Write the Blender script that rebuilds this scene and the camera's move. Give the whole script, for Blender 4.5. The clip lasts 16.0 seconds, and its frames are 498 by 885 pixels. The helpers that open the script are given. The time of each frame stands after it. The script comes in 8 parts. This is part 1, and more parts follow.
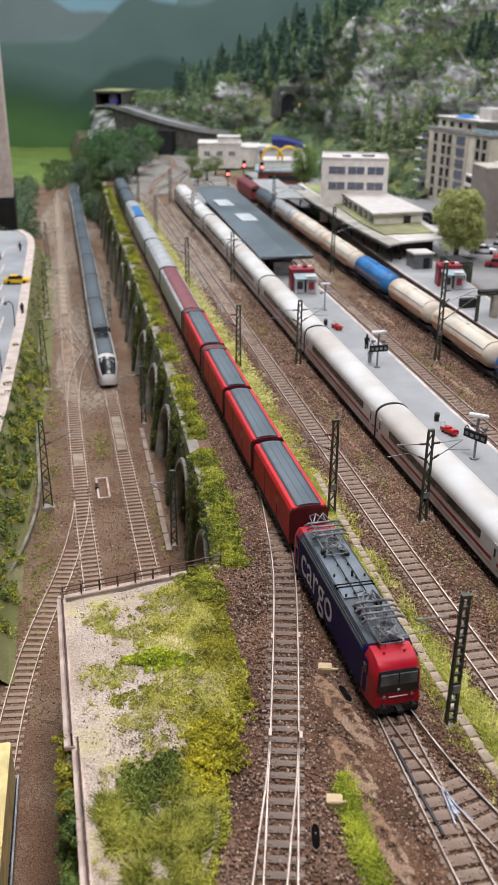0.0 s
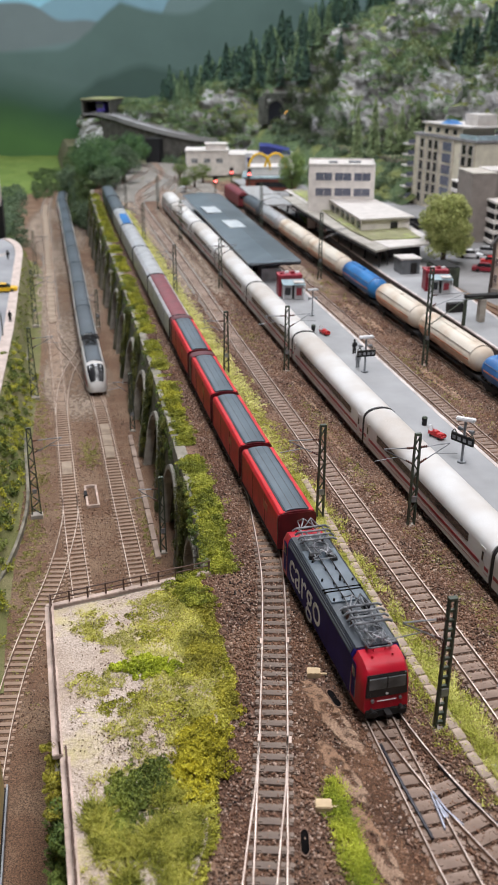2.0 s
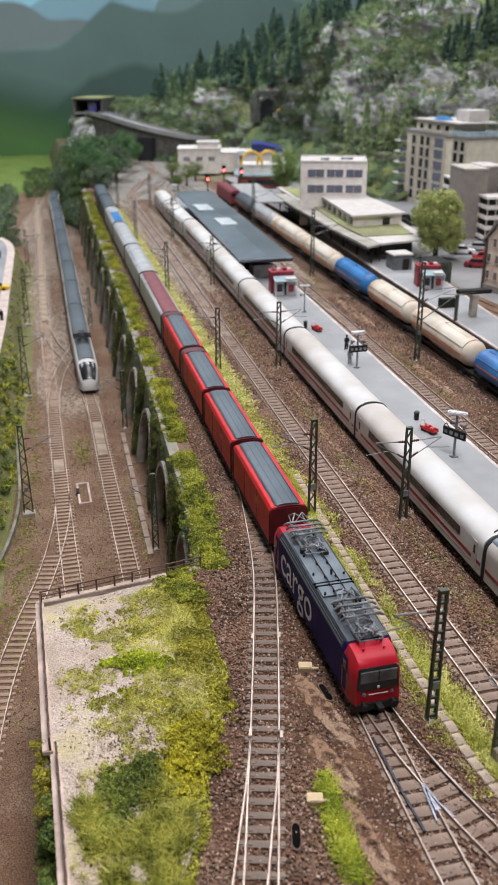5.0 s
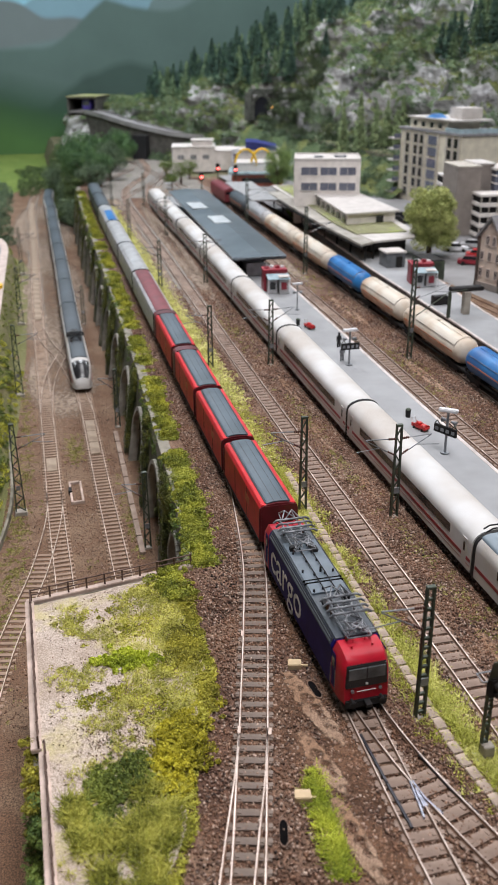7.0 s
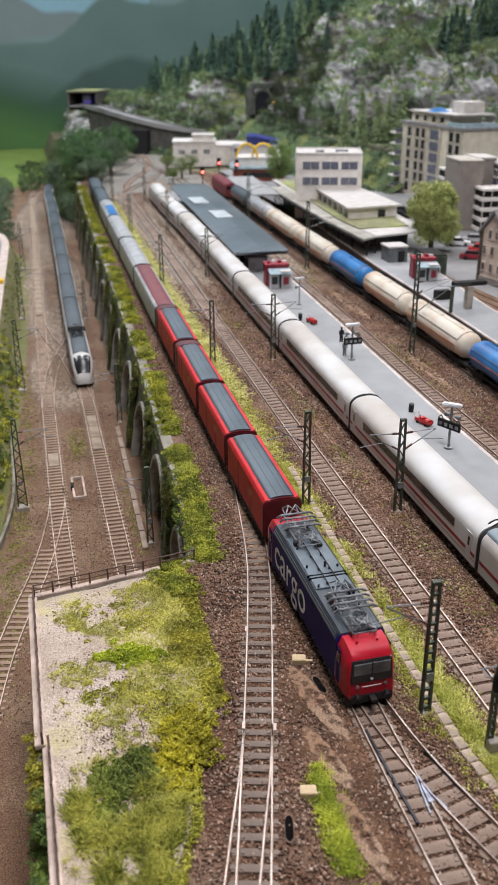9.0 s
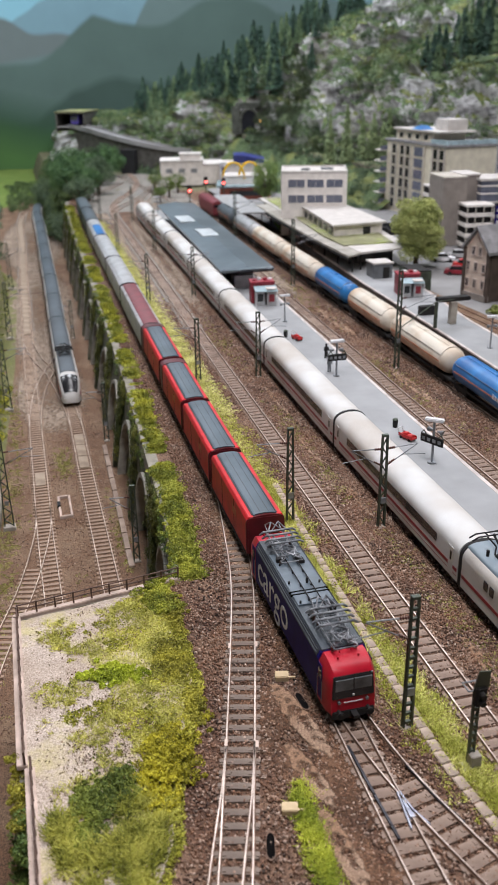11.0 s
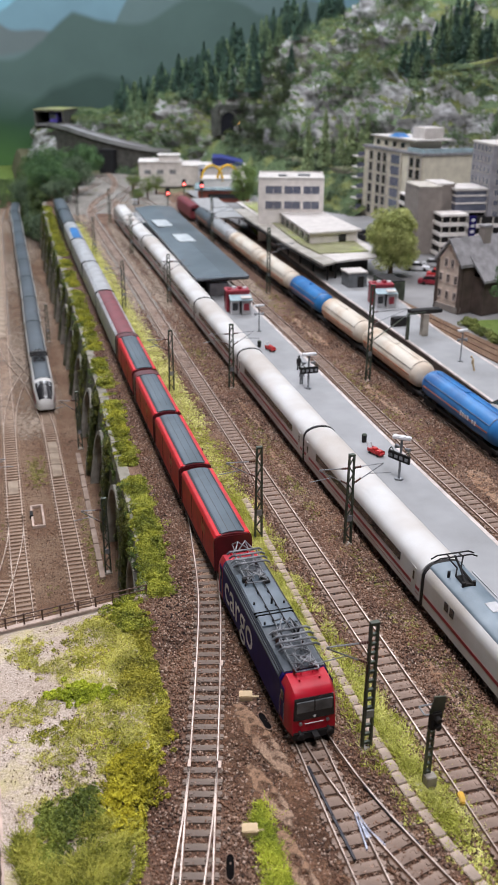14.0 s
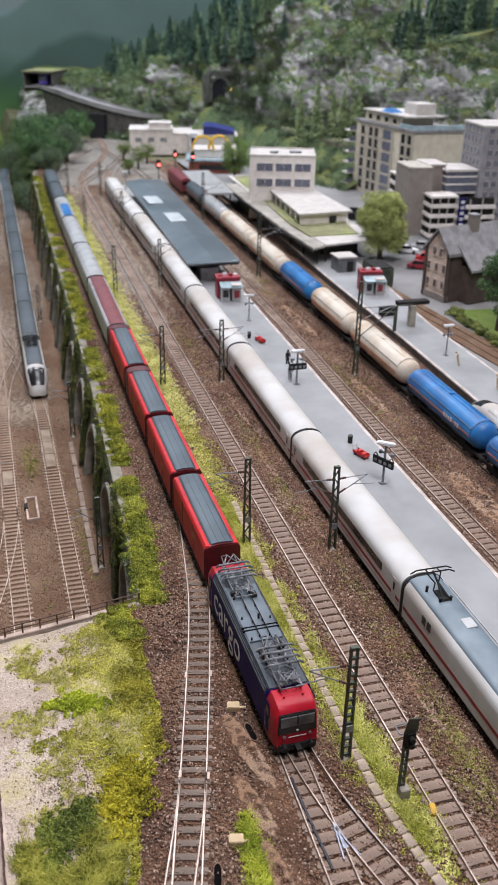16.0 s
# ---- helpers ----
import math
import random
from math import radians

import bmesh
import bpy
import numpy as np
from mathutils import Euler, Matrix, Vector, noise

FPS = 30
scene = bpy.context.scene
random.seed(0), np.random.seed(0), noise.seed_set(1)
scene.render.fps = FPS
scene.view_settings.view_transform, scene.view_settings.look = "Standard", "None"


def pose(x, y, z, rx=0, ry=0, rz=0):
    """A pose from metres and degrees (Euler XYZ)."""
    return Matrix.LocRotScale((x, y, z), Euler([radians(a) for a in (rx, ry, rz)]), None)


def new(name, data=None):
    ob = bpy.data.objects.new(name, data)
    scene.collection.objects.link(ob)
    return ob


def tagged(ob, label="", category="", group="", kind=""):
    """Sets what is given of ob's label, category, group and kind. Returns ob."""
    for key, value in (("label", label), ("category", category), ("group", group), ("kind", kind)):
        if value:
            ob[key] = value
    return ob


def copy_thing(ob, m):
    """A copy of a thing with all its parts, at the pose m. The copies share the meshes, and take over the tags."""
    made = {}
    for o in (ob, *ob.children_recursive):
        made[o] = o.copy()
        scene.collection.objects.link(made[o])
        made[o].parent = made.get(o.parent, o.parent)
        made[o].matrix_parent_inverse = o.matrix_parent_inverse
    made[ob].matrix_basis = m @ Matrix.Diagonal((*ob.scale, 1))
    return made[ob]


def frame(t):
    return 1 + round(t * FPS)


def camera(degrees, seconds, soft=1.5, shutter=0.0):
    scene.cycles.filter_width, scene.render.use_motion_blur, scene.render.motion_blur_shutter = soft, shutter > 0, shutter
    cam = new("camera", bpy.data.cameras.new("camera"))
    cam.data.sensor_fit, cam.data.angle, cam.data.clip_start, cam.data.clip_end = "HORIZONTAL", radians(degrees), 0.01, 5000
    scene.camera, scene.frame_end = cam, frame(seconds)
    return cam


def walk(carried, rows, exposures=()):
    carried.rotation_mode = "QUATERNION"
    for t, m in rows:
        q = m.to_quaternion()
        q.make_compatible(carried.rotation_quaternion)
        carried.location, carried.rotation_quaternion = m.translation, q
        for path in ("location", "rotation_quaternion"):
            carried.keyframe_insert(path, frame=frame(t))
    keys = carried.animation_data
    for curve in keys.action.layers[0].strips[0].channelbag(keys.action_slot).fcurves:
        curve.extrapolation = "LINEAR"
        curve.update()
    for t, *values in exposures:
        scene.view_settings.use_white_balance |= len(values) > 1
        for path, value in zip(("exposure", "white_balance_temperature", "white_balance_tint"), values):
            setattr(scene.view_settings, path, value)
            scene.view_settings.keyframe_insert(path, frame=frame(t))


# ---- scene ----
# ---- camera and its path (lengths of the model in millimetres, scaled to metres) ----
MM = 0.001
ROWS = [
    (0, 0.00, 0.00, 382.26, -12.870, -24.011, 0.506),
    (0.5, 0.83, -0.35, 382.50, -13.024, -23.885, 0.399),
    (1, 1.19, -0.51, 382.35, -13.215, -23.750, 0.338),
    (1.5, 1.29, -0.80, 382.04, -13.377, -23.636, 0.263),
    (2, 3.02, -1.21, 381.59, -13.479, -23.587, 0.184),
    (2.5, 4.75, -1.68, 382.05, -13.504, -23.608, 0.040),
    (3, 4.48, -1.22, 380.39, -13.560, -23.655, 0.013),
    (3.5, 5.26, -0.98, 380.25, -13.606, -23.718, 0.026),
    (4, 5.75, -2.17, 379.95, -13.643, -23.723, -0.005),
    (4.5, 5.19, -0.67, 379.74, -13.735, -23.700, -0.008),
    (5, 7.17, -1.23, 377.21, -13.782, -23.630, -0.134),
    (7.5, 12.76, -2.93, 376.74, -14.006, -23.813, -0.243),
    (8, 11.90, -2.41, 377.58, -13.984, -23.927, -0.247),
    (8.5, 12.45, -0.38, 374.97, -13.927, -24.012, -0.289),
    (9, 10.88, 0.07, 374.86, -13.956, -24.016, -0.309),
    (11.5, 19.85, -8.24, 378.28, -14.631, -22.654, -0.909),
    (12, 20.25, -10.83, 379.44, -14.783, -22.413, -0.963),
    (12.5, 19.77, -10.18, 379.92, -14.922, -22.317, -0.895),
    (13, 20.67, -10.04, 379.54, -15.152, -22.399, -0.642),
    (13.5, 22.02, -10.64, 387.49, -15.493, -22.730, -0.225),
    (14, 25.29, -10.67, 399.92, -15.957, -23.258, 0.317),
    (14.5, 32.40, -15.38, 421.42, -16.376, -23.900, 0.768),
    (15, 36.51, -18.66, 441.24, -16.631, -24.679, 1.035),
    (15.5, 34.80, -20.38, 448.61, -16.731, -25.457, 1.081),
    (16, 23.54, -15.71, 457.08, -16.741, -26.086, 1.077),
]
cam = camera(31.072, 16.0, soft=1.3)
cam.data.dof.use_dof, cam.data.dof.focus_distance, cam.data.dof.aperture_fstop = True, 0.72, 21.0
walk(cam, [(t, pose(x * MM, y * MM, z * MM, 90 + p, 0, w) @ pose(0, 0, 0, 0, 0, r)) for t, x, y, z, w, p, r in ROWS], exposures=[(0.0, -0.43, 6500, 13), (9.0, -0.43, 6500, 13), (14.0, -0.45, 6350, 15), (16.0, -0.47, 6350, 15)])

# ---- light: the hall's ceiling lamps and a little grey light from its walls ----
world = bpy.data.worlds.new("hall_air")
world.use_nodes = True
world.node_tree.nodes["Background"].inputs[0].default_value = (0.9, 0.95, 1.0, 1)
world.node_tree.nodes["Background"].inputs[1].default_value = 0.05
scene.world = world
LAMPS = [(0.25, 0.1, 56), (0.3, 1.6, 20), (0.3, 3.2, 44), (1.5, 1.0, 15), (1.5, 3.0, 38), (-0.9, 3.2, 30)]
for lx, ly, watts in LAMPS:
    lamp = bpy.data.lights.new("ceiling_light", "AREA")
    lamp.shape, lamp.size, lamp.size_y, lamp.energy, lamp.color = "RECTANGLE", 0.5, 1.2, watts, (0.985, 0.985, 1.0) if ly < 2.5 else (0.91, 0.955, 1.0)
    ob = new("lamp_beam", lamp)
    ob.matrix_world = pose(lx, ly, 1.93)


# ---- mesh tools ----
rnd = random.Random(7)
gen = np.random.default_rng(11)


class Geo:
    """Vertices in millimetres and faces, gathered for one mesh."""

    def __init__(self):
        self.v, self.f = [], []

    def add(self, verts, faces):
        n = len(self.v)
        self.v += [tuple(p) for p in verts]
        self.f += [tuple(n + i for i in face) for face in faces]
        return self

    def box(self, x, y, z, sx, sy, sz, rz=0.0, top=1.0):
        """A box that stands on z, centred on x, y; top: how far its upper face narrows."""
        c, s = math.cos(rz), math.sin(rz)
        pts = []
        for k, w in ((0, 1.0), (1, top)):
            for a, b in ((-1, -1), (1, -1), (1, 1), (-1, 1)):
                u, v = a * sx / 2 * w, b * sy / 2 * w
                pts.append((x + u * c - v * s, y + u * s + v * c, z + k * sz))
        return self.add(pts, [(3, 2, 1, 0), (4, 5, 6, 7), (0, 1, 5, 4), (1, 2, 6, 5), (2, 3, 7, 6), (3, 0, 4, 7)])

    def cyl(self, a, b, r0, r1=None, n=10, caps=True):
        a, b = Vector(a), Vector(b)
        r1 = r0 if r1 is None else r1
        w = (b - a).normalized()
        u = w.orthogonal().normalized()
        v = w.cross(u)
        pts = []
        for p, r in ((a, r0), (b, r1)):
            pts += [p + r * (math.cos(6.28318 * i / n) * u + math.sin(6.28318 * i / n) * v) for i in range(n)]
        faces = [(i, (i + 1) % n, n + (i + 1) % n, n + i) for i in range(n)]
        if caps:
            faces += [tuple(range(n - 1, -1, -1)), tuple(range(n, 2 * n))]
        return self.add(pts, faces)

    def pipe(self, path, r, n=8):
        """One unbroken round bar along a path that lies in a plane of constant y."""
        rings = []
        for k, p in enumerate(path):
            a, b = Vector(path[max(0, k - 1)]), Vector(path[min(len(path) - 1, k + 1)])
            w = (b - a).normalized()
            u = Vector((0, 1, 0))
            v = w.cross(u).normalized()
            rings.append([Vector(p) + r * (math.cos(6.28318 * i / n) * u + math.sin(6.28318 * i / n) * v) for i in range(n)])
        return self.loft(rings)

    def tube(self, path, r, n=6):
        for a, b in zip(path, path[1:]):
            self.cyl(a, b, r, r, n)
        return self

    def loft(self, sections, closed=True, caps=True):
        """Sections: lists of as many points each, joined one to the next."""
        m = len(sections[0])
        pts = [p for sec in sections for p in sec]
        faces = []
        for k in range(len(sections) - 1):
            for i in range(m if closed else m - 1):
                j = (i + 1) % m
                faces.append((k * m + i, k * m + j, (k + 1) * m + j, (k + 1) * m + i))
        if caps:
            faces += [tuple(range(m - 1, -1, -1)), tuple(range((len(sections) - 1) * m, len(sections) * m))]
        return self.add(pts, faces)

    def prism(self, profile, y0, y1):
        """A profile of x, z drawn out along y."""
        return self.loft([[(x, y0, z) for x, z in profile], [(x, y1, z) for x, z in profile]])

    def poly(self, outline, z0, z1):
        """An outline of x, y drawn up from z0 to z1."""
        return self.loft([[(x, y, z0) for x, y in outline], [(x, y, z1) for x, y in outline]])

    def ball(self, x, y, z, rx, ry, rz, n=8, m=6):
        secs = []
        for k in range(m + 1):
            a = math.pi * (0.02 + 0.96 * k / m)
            secs.append([(x + rx * math.sin(a) * math.cos(6.28318 * i / n), y + ry * math.sin(a) * math.sin(6.28318 * i / n), z - rz * math.cos(a)) for i in range(n)])
        return self.loft(secs)


def finish(me, material, smooth):
    if material:
        me.materials.append(material)
    if smooth:
        me.polygons.foreach_set("use_smooth", [True] * len(me.polygons))
        me.set_sharp_from_angle(angle=radians(35))
    me.update()
    return me


def mesh(name, geo, material, smooth=False, bevel=0.0):
    me = bpy.data.meshes.new(name)
    me.from_pydata([(x * MM, y * MM, z * MM) for x, y, z in geo.v], [], geo.f)
    bm = bmesh.new()
    bm.from_mesh(me)
    bmesh.ops.recalc_face_normals(bm, faces=bm.faces)
    if bevel:
        edges = [e for e in bm.edges if len(e.link_faces) == 2 and e.calc_face_angle(0) > 0.6]
        bmesh.ops.bevel(bm, geom=edges, offset=bevel * MM, segments=2, affect="EDGES", clamp_overlap=True)
    bm.to_mesh(me)
    bm.free()
    return finish(me, material, smooth)


def part(name, geo, material, parent, label="", smooth=False, bevel=0.0, kind=""):
    ob = new(name, mesh(name, geo, material, smooth, bevel))
    ob.parent = parent
    return tagged(ob, label, kind=kind)


def thing(name, x, y, z, label, category, group="", rz=0.0, kind=""):
    """An Empty at the thing's base, in millimetres."""
    ob = new(name)
    ob.empty_display_size = 0.01
    ob.matrix_world = pose(x * MM, y * MM, z * MM, 0, 0, rz)
    return tagged(ob, label, category, group, kind)


def single(name, geo, material, label, category, kind="", x=0, y=0, z=0, group="", smooth=False, bevel=0.0, rz=0.0):
    """A thing that is one mesh."""
    ob = new(name, mesh(name, geo, material, smooth, bevel))
    ob.matrix_world = pose(x * MM, y * MM, z * MM, 0, 0, rz)
    return tagged(ob, label, category, group, kind)


def quads(name, corners, material, parent=None):
    """One mesh of many loose quads; corners: an array n x 4 x 3 in millimetres."""
    n = len(corners)
    me = bpy.data.meshes.new(name)
    me.vertices.add(4 * n)
    me.vertices.foreach_set("co", (corners.reshape(-1) * MM).astype(np.float32))
    me.loops.add(4 * n)
    me.loops.foreach_set("vertex_index", np.arange(4 * n, dtype=np.int32))
    me.polygons.add(n)
    me.polygons.foreach_set("loop_start", np.arange(0, 4 * n, 4, dtype=np.int32))
    me.update(calc_edges=True)
    me.validate()
    finish(me, material, False)
    ob = new(name, me)
    ob.parent = parent
    return ob


def leaves(centres, radii, count, size):
    """Small leaf quads through and over ellipsoids; centres and radii: arrays n x 3; count leaves each."""
    centres, radii = np.asarray(centres, float), np.asarray(radii, float)
    n = len(centres) * count
    way = gen.normal(size=(n, 3))
    way /= np.linalg.norm(way, axis=1)[:, None]
    at = np.repeat(centres, count, 0) + way * np.repeat(radii, count, 0) * gen.uniform(0.45, 1.05, (n, 1)) ** 0.6
    u = gen.normal(size=(n, 3))
    u /= np.linalg.norm(u, axis=1)[:, None]
    v = np.cross(u, way + 0.6 * gen.normal(size=(n, 3)))
    v /= np.linalg.norm(v, axis=1)[:, None] + 1e-9
    s = size * gen.uniform(0.6, 1.3, (n, 1))
    return np.stack([at - u * s, at + 0.55 * v * s, at + u * s, at - 0.55 * v * s], 1)


def blades(at, height, spread=0.6, width=0.35):
    """Grass blades from the points at."""
    n = len(at)
    lean = gen.normal(size=(n, 3)) * spread
    lean[:, 2] = 1
    tip = at + lean * height * gen.uniform(0.5, 1.2, (n, 1))
    side = gen.normal(size=(n, 3))
    side[:, 2] = 0
    side *= width / (np.linalg.norm(side, axis=1)[:, None] + 1e-9)
    return np.stack([at - side, at + side, tip + 0.2 * side, tip - 0.2 * side], 1)


def curve(points, step):
    """A smooth line through points of x, y at even steps: places and unit headings."""
    p = np.array(points, float)
    if p[0, 1] > p[-1, 1]:
        p = p[::-1]
    t = np.r_[0, np.cumsum(np.hypot(*np.diff(p, axis=0).T))]
    grad = np.gradient(p, t, axis=0)
    fine = np.arange(0, t[-1], 4.0)
    k = np.clip(np.searchsorted(t, fine, "right") - 1, 0, len(t) - 2)
    h = (t[k + 1] - t[k])[:, None]
    s = ((fine - t[k])[:, None]) / h
    out = (2 * s**3 - 3 * s**2 + 1) * p[k] + (s**3 - 2 * s**2 + s) * h * grad[k] + (3 * s**2 - 2 * s**3) * p[k + 1] + (s**3 - s**2) * h * grad[k + 1]
    d = np.r_[0, np.cumsum(np.hypot(*np.diff(out, axis=0).T))]
    even = np.arange(0, d[-1], step)
    at = np.stack([np.interp(even, d, out[:, 0]), np.interp(even, d, out[:, 1])], 1)
    head = np.gradient(at, axis=0)
    return at, head / np.linalg.norm(head, axis=1)[:, None]


def on_line(points, y):
    """The x and the heading (degrees about z) of a line at y."""
    at, head = curve(points, 4.0)
    return float(np.interp(y, at[:, 1], at[:, 0])), math.degrees(math.atan2(-np.interp(y, at[:, 1], head[:, 0]), np.interp(y, at[:, 1], head[:, 1])))


# ---- materials ----
class Nodes:
    def __init__(self, name):
        self.m = bpy.data.materials.new(name)
        self.m.use_nodes = True
        self.t = self.m.node_tree
        self.shader = self.t.nodes["Principled BSDF"]
        self.coord = self.t.nodes.new("ShaderNodeTexCoord").outputs["Object"]

    def node(self, kind, **values):
        n = self.t.nodes.new("ShaderNode" + kind)
        for key, value in values.items():
            n.inputs[key].default_value = value
        return n

    def link(self, a, b):
        self.t.links.new(a, b)

    def noise(self, scale, detail=4.0, rough=0.55, world=False):
        n = self.node("TexNoise", Scale=scale, Detail=detail, Roughness=rough)
        self.link(self.t.nodes.new("ShaderNodeNewGeometry").outputs["Position"] if world else self.coord, n.inputs["Vector"])
        return n.outputs["Fac"]

    def ramp(self, fac, lo, hi):
        n = self.node("MapRange")
        n.inputs["From Min"].default_value, n.inputs["From Max"].default_value = lo, hi
        self.link(fac, n.inputs["Value"])
        return n.outputs["Result"]

    def mix(self, fac, a, b):
        n = self.t.nodes.new("ShaderNodeMix")
        n.data_type = "RGBA"
        for value, socket in ((fac, n.inputs[0]), (a, n.inputs[6]), (b, n.inputs[7])):
            if hasattr(value, "is_linked"):
                self.link(value, socket)
            elif isinstance(value, (int, float)):
                socket.default_value = value
            else:
                socket.default_value = (*value, 1)
        return n.outputs[2]

    def bump(self, height, strength, distance):
        n = self.node("Bump", Strength=strength, Distance=distance)
        self.link(height, n.inputs["Height"])
        self.link(n.outputs["Normal"], self.shader.inputs["Normal"])

    def done(self, colour, rough=0.6, metal=0.0):
        if hasattr(colour, "is_linked"):
            self.link(colour, self.shader.inputs["Base Color"])
        else:
            self.shader.inputs["Base Color"].default_value = (*colour, 1)
        if hasattr(rough, "is_linked"):
            self.link(rough, self.shader.inputs["Roughness"])
        else:
            self.shader.inputs["Roughness"].default_value = rough
        self.shader.inputs["Metallic"].default_value = metal
        return self.m


def mat(name, a, b=None, rough=0.6, metal=0.0, fine=900.0, coarse=60.0, bump=0.0, lo=0.35, hi=0.65, glow=0.0, spec=0.5):
    """A surface of two near colours in grain and stains, with fine relief."""
    n = Nodes(name)
    b = b or tuple(0.72 * c for c in a)
    grain = n.noise(fine, 5)
    stain = n.ramp(n.noise(coarse, 3), lo, hi)
    colour = n.mix(n.ramp(grain, 0.3, 0.7), n.mix(stain, a, b), n.mix(stain, tuple(min(1, 1.12 * c) for c in a), tuple(0.85 * c for c in b)))
    if bump:
        n.bump(grain, bump, 0.0006)
    n.shader.inputs["Specular IOR Level"].default_value = spec
    if glow:
        n.shader.inputs["Emission Color"].default_value, n.shader.inputs["Emission Strength"].default_value = (*a, 1), glow
    return n.done(colour, n.ramp(stain, -1.0, 3.0) if rough is None else rough, metal)


def mat_leaf(name, dark, light, yellow=None, rough=0.75):
    n = Nodes(name)
    island = n.t.nodes.new("ShaderNodeNewGeometry").outputs["Random Per Island"]
    colour = n.mix(island, dark, light)
    patch = n.ramp(n.noise(38, 3, world=True), 0.42, 0.62)
    colour = n.mix(patch, colour, n.mix(island, light, yellow or light))
    return n.done(colour, rough)


def mat_stones(name, colours):
    n = Nodes(name)
    island = n.t.nodes.new("ShaderNodeNewGeometry").outputs["Random Per Island"]
    r = n.t.nodes.new("ShaderNodeValToRGB")
    while len(r.color_ramp.elements) < len(colours):
        r.color_ramp.elements.new(0.5)
    for k, (e, c) in enumerate(zip(r.color_ramp.elements, colours)):
        e.position, e.color = k / max(1, len(colours) - 1), (*c, 1)
    n.link(island, r.inputs["Fac"])
    return n.done(n.mix(n.ramp(n.noise(25, 3), 0.4, 0.65), r.outputs["Color"], n.mix(0.45, r.outputs["Color"], (0.27, 0.13, 0.065))), 0.85)


def mat_ground(name, base, dust, dark, green=None):
    n = Nodes(name)
    grain = n.noise(950, 6, 0.7)
    lumps = n.noise(420, 3)
    patch = n.ramp(n.noise(17, 4, 0.6), 0.44, 0.6)
    colour = n.mix(n.ramp(grain, 0.36, 0.66), dark, n.mix(patch, base, dust))
    if green:
        colour = n.mix(n.ramp(n.noise(11, 6, 0.75), 0.5, 0.7), colour, n.mix(grain, green, tuple(1.8 * c for c in green)))
    n.bump(n.mix(0.5, grain, lumps), 0.9, 0.0012)
    return n.done(colour, 0.9)


BALLAST = mat_ground("ballast_ground", (0.2, 0.098, 0.058), (0.37, 0.22, 0.14), (0.014, 0.007, 0.005))
LOW_EARTH = mat_ground("lower_yard_earth", (0.27, 0.148, 0.084), (0.37, 0.235, 0.145), (0.034, 0.018, 0.01))
SAND = mat_ground("terrace_sand", (0.64, 0.52, 0.43), (0.8, 0.68, 0.59), (0.24, 0.18, 0.135), (0.4, 0.35, 0.15))
MEADOW = mat_ground("meadow", (0.16, 0.24, 0.04), (0.26, 0.33, 0.07), (0.08, 0.13, 0.02))
STONES = mat_stones("ballast_stones", [(0.008, 0.005, 0.004), (0.1, 0.045, 0.028), (0.014, 0.008, 0.006), (0.46, 0.33, 0.26), (0.022, 0.012, 0.009), (0.25, 0.13, 0.08), (0.07, 0.032, 0.02), (0.34, 0.21, 0.15), (0.15, 0.07, 0.04), (0.55, 0.43, 0.35), (0.19, 0.1, 0.06), (0.03, 0.016, 0.011)])
SLEEPER = mat("sleeper_plastic", (0.31, 0.225, 0.175), (0.18, 0.12, 0.09), 0.75, bump=0.4, coarse=40)
SLEEPER_OLD = mat("dusty_sleeper", (0.38, 0.265, 0.19), (0.25, 0.165, 0.115), 0.8, bump=0.4, coarse=40)
RAIL = mat("rail_steel", (0.62, 0.52, 0.46), (0.4, 0.31, 0.26), 0.36, 0.5, coarse=25)
RAIL_OLD = mat("rail_dull_brown", (0.6, 0.48, 0.39), (0.42, 0.32, 0.25), 0.45, 0.3)
RAIL_SIDE = mat("rail_rust", (0.2, 0.11, 0.07), (0.13, 0.075, 0.05), 0.7)
FOIL = mat("guard_rail_dark", (0.05, 0.05, 0.06), None, 0.35, 0.6)
STONE = mat("retaining_wall_stone", (0.25, 0.225, 0.175), (0.13, 0.12, 0.085), 0.85, fine=500, bump=0.6)
CONCRETE = mat("concrete", (0.4, 0.36, 0.31), (0.28, 0.25, 0.21), 0.8, bump=0.3)
COPING = mat("coping_pink", (0.62, 0.48, 0.41), (0.46, 0.35, 0.29), 0.8, bump=0.3)
PLATFORM = mat("platform_paving", (0.32, 0.325, 0.335), (0.275, 0.28, 0.285), 0.75, fine=1500, coarse=14, bump=0.15)
EDGE = mat("platform_edge", (0.6, 0.54, 0.51), (0.47, 0.41, 0.38), 0.7)
DARK = mat("underframe_black", (0.016, 0.016, 0.018), (0.028, 0.025, 0.023), 0.7, spec=0.2)
IRON = mat("mast_green_black", (0.075, 0.094, 0.066), (0.04, 0.05, 0.036), 0.5, 0.2)
RUSTY = mat("railing_rust", (0.13, 0.075, 0.055), (0.08, 0.045, 0.035), 0.7)
WHITE = mat("ice_white", (0.6, 0.605, 0.605), (0.53, 0.49, 0.45), 0.7, coarse=14, spec=0.15)
CREAM = mat("tank_cream", (0.64, 0.585, 0.5), (0.58, 0.43, 0.3), 0.5, coarse=26, lo=0.42, hi=0.72, spec=0.3)
BLUE = mat("tank_blue", (0.03, 0.19, 0.47), (0.025, 0.125, 0.35), 0.4, coarse=25, spec=0.35)
NAVY = mat("loco_navy", (0.017, 0.013, 0.13), (0.015, 0.011, 0.1), 0.5, spec=0.06)
RED = mat("loco_red", (0.46, 0.01, 0.026), (0.42, 0.01, 0.024), 0.38, spec=0.35)
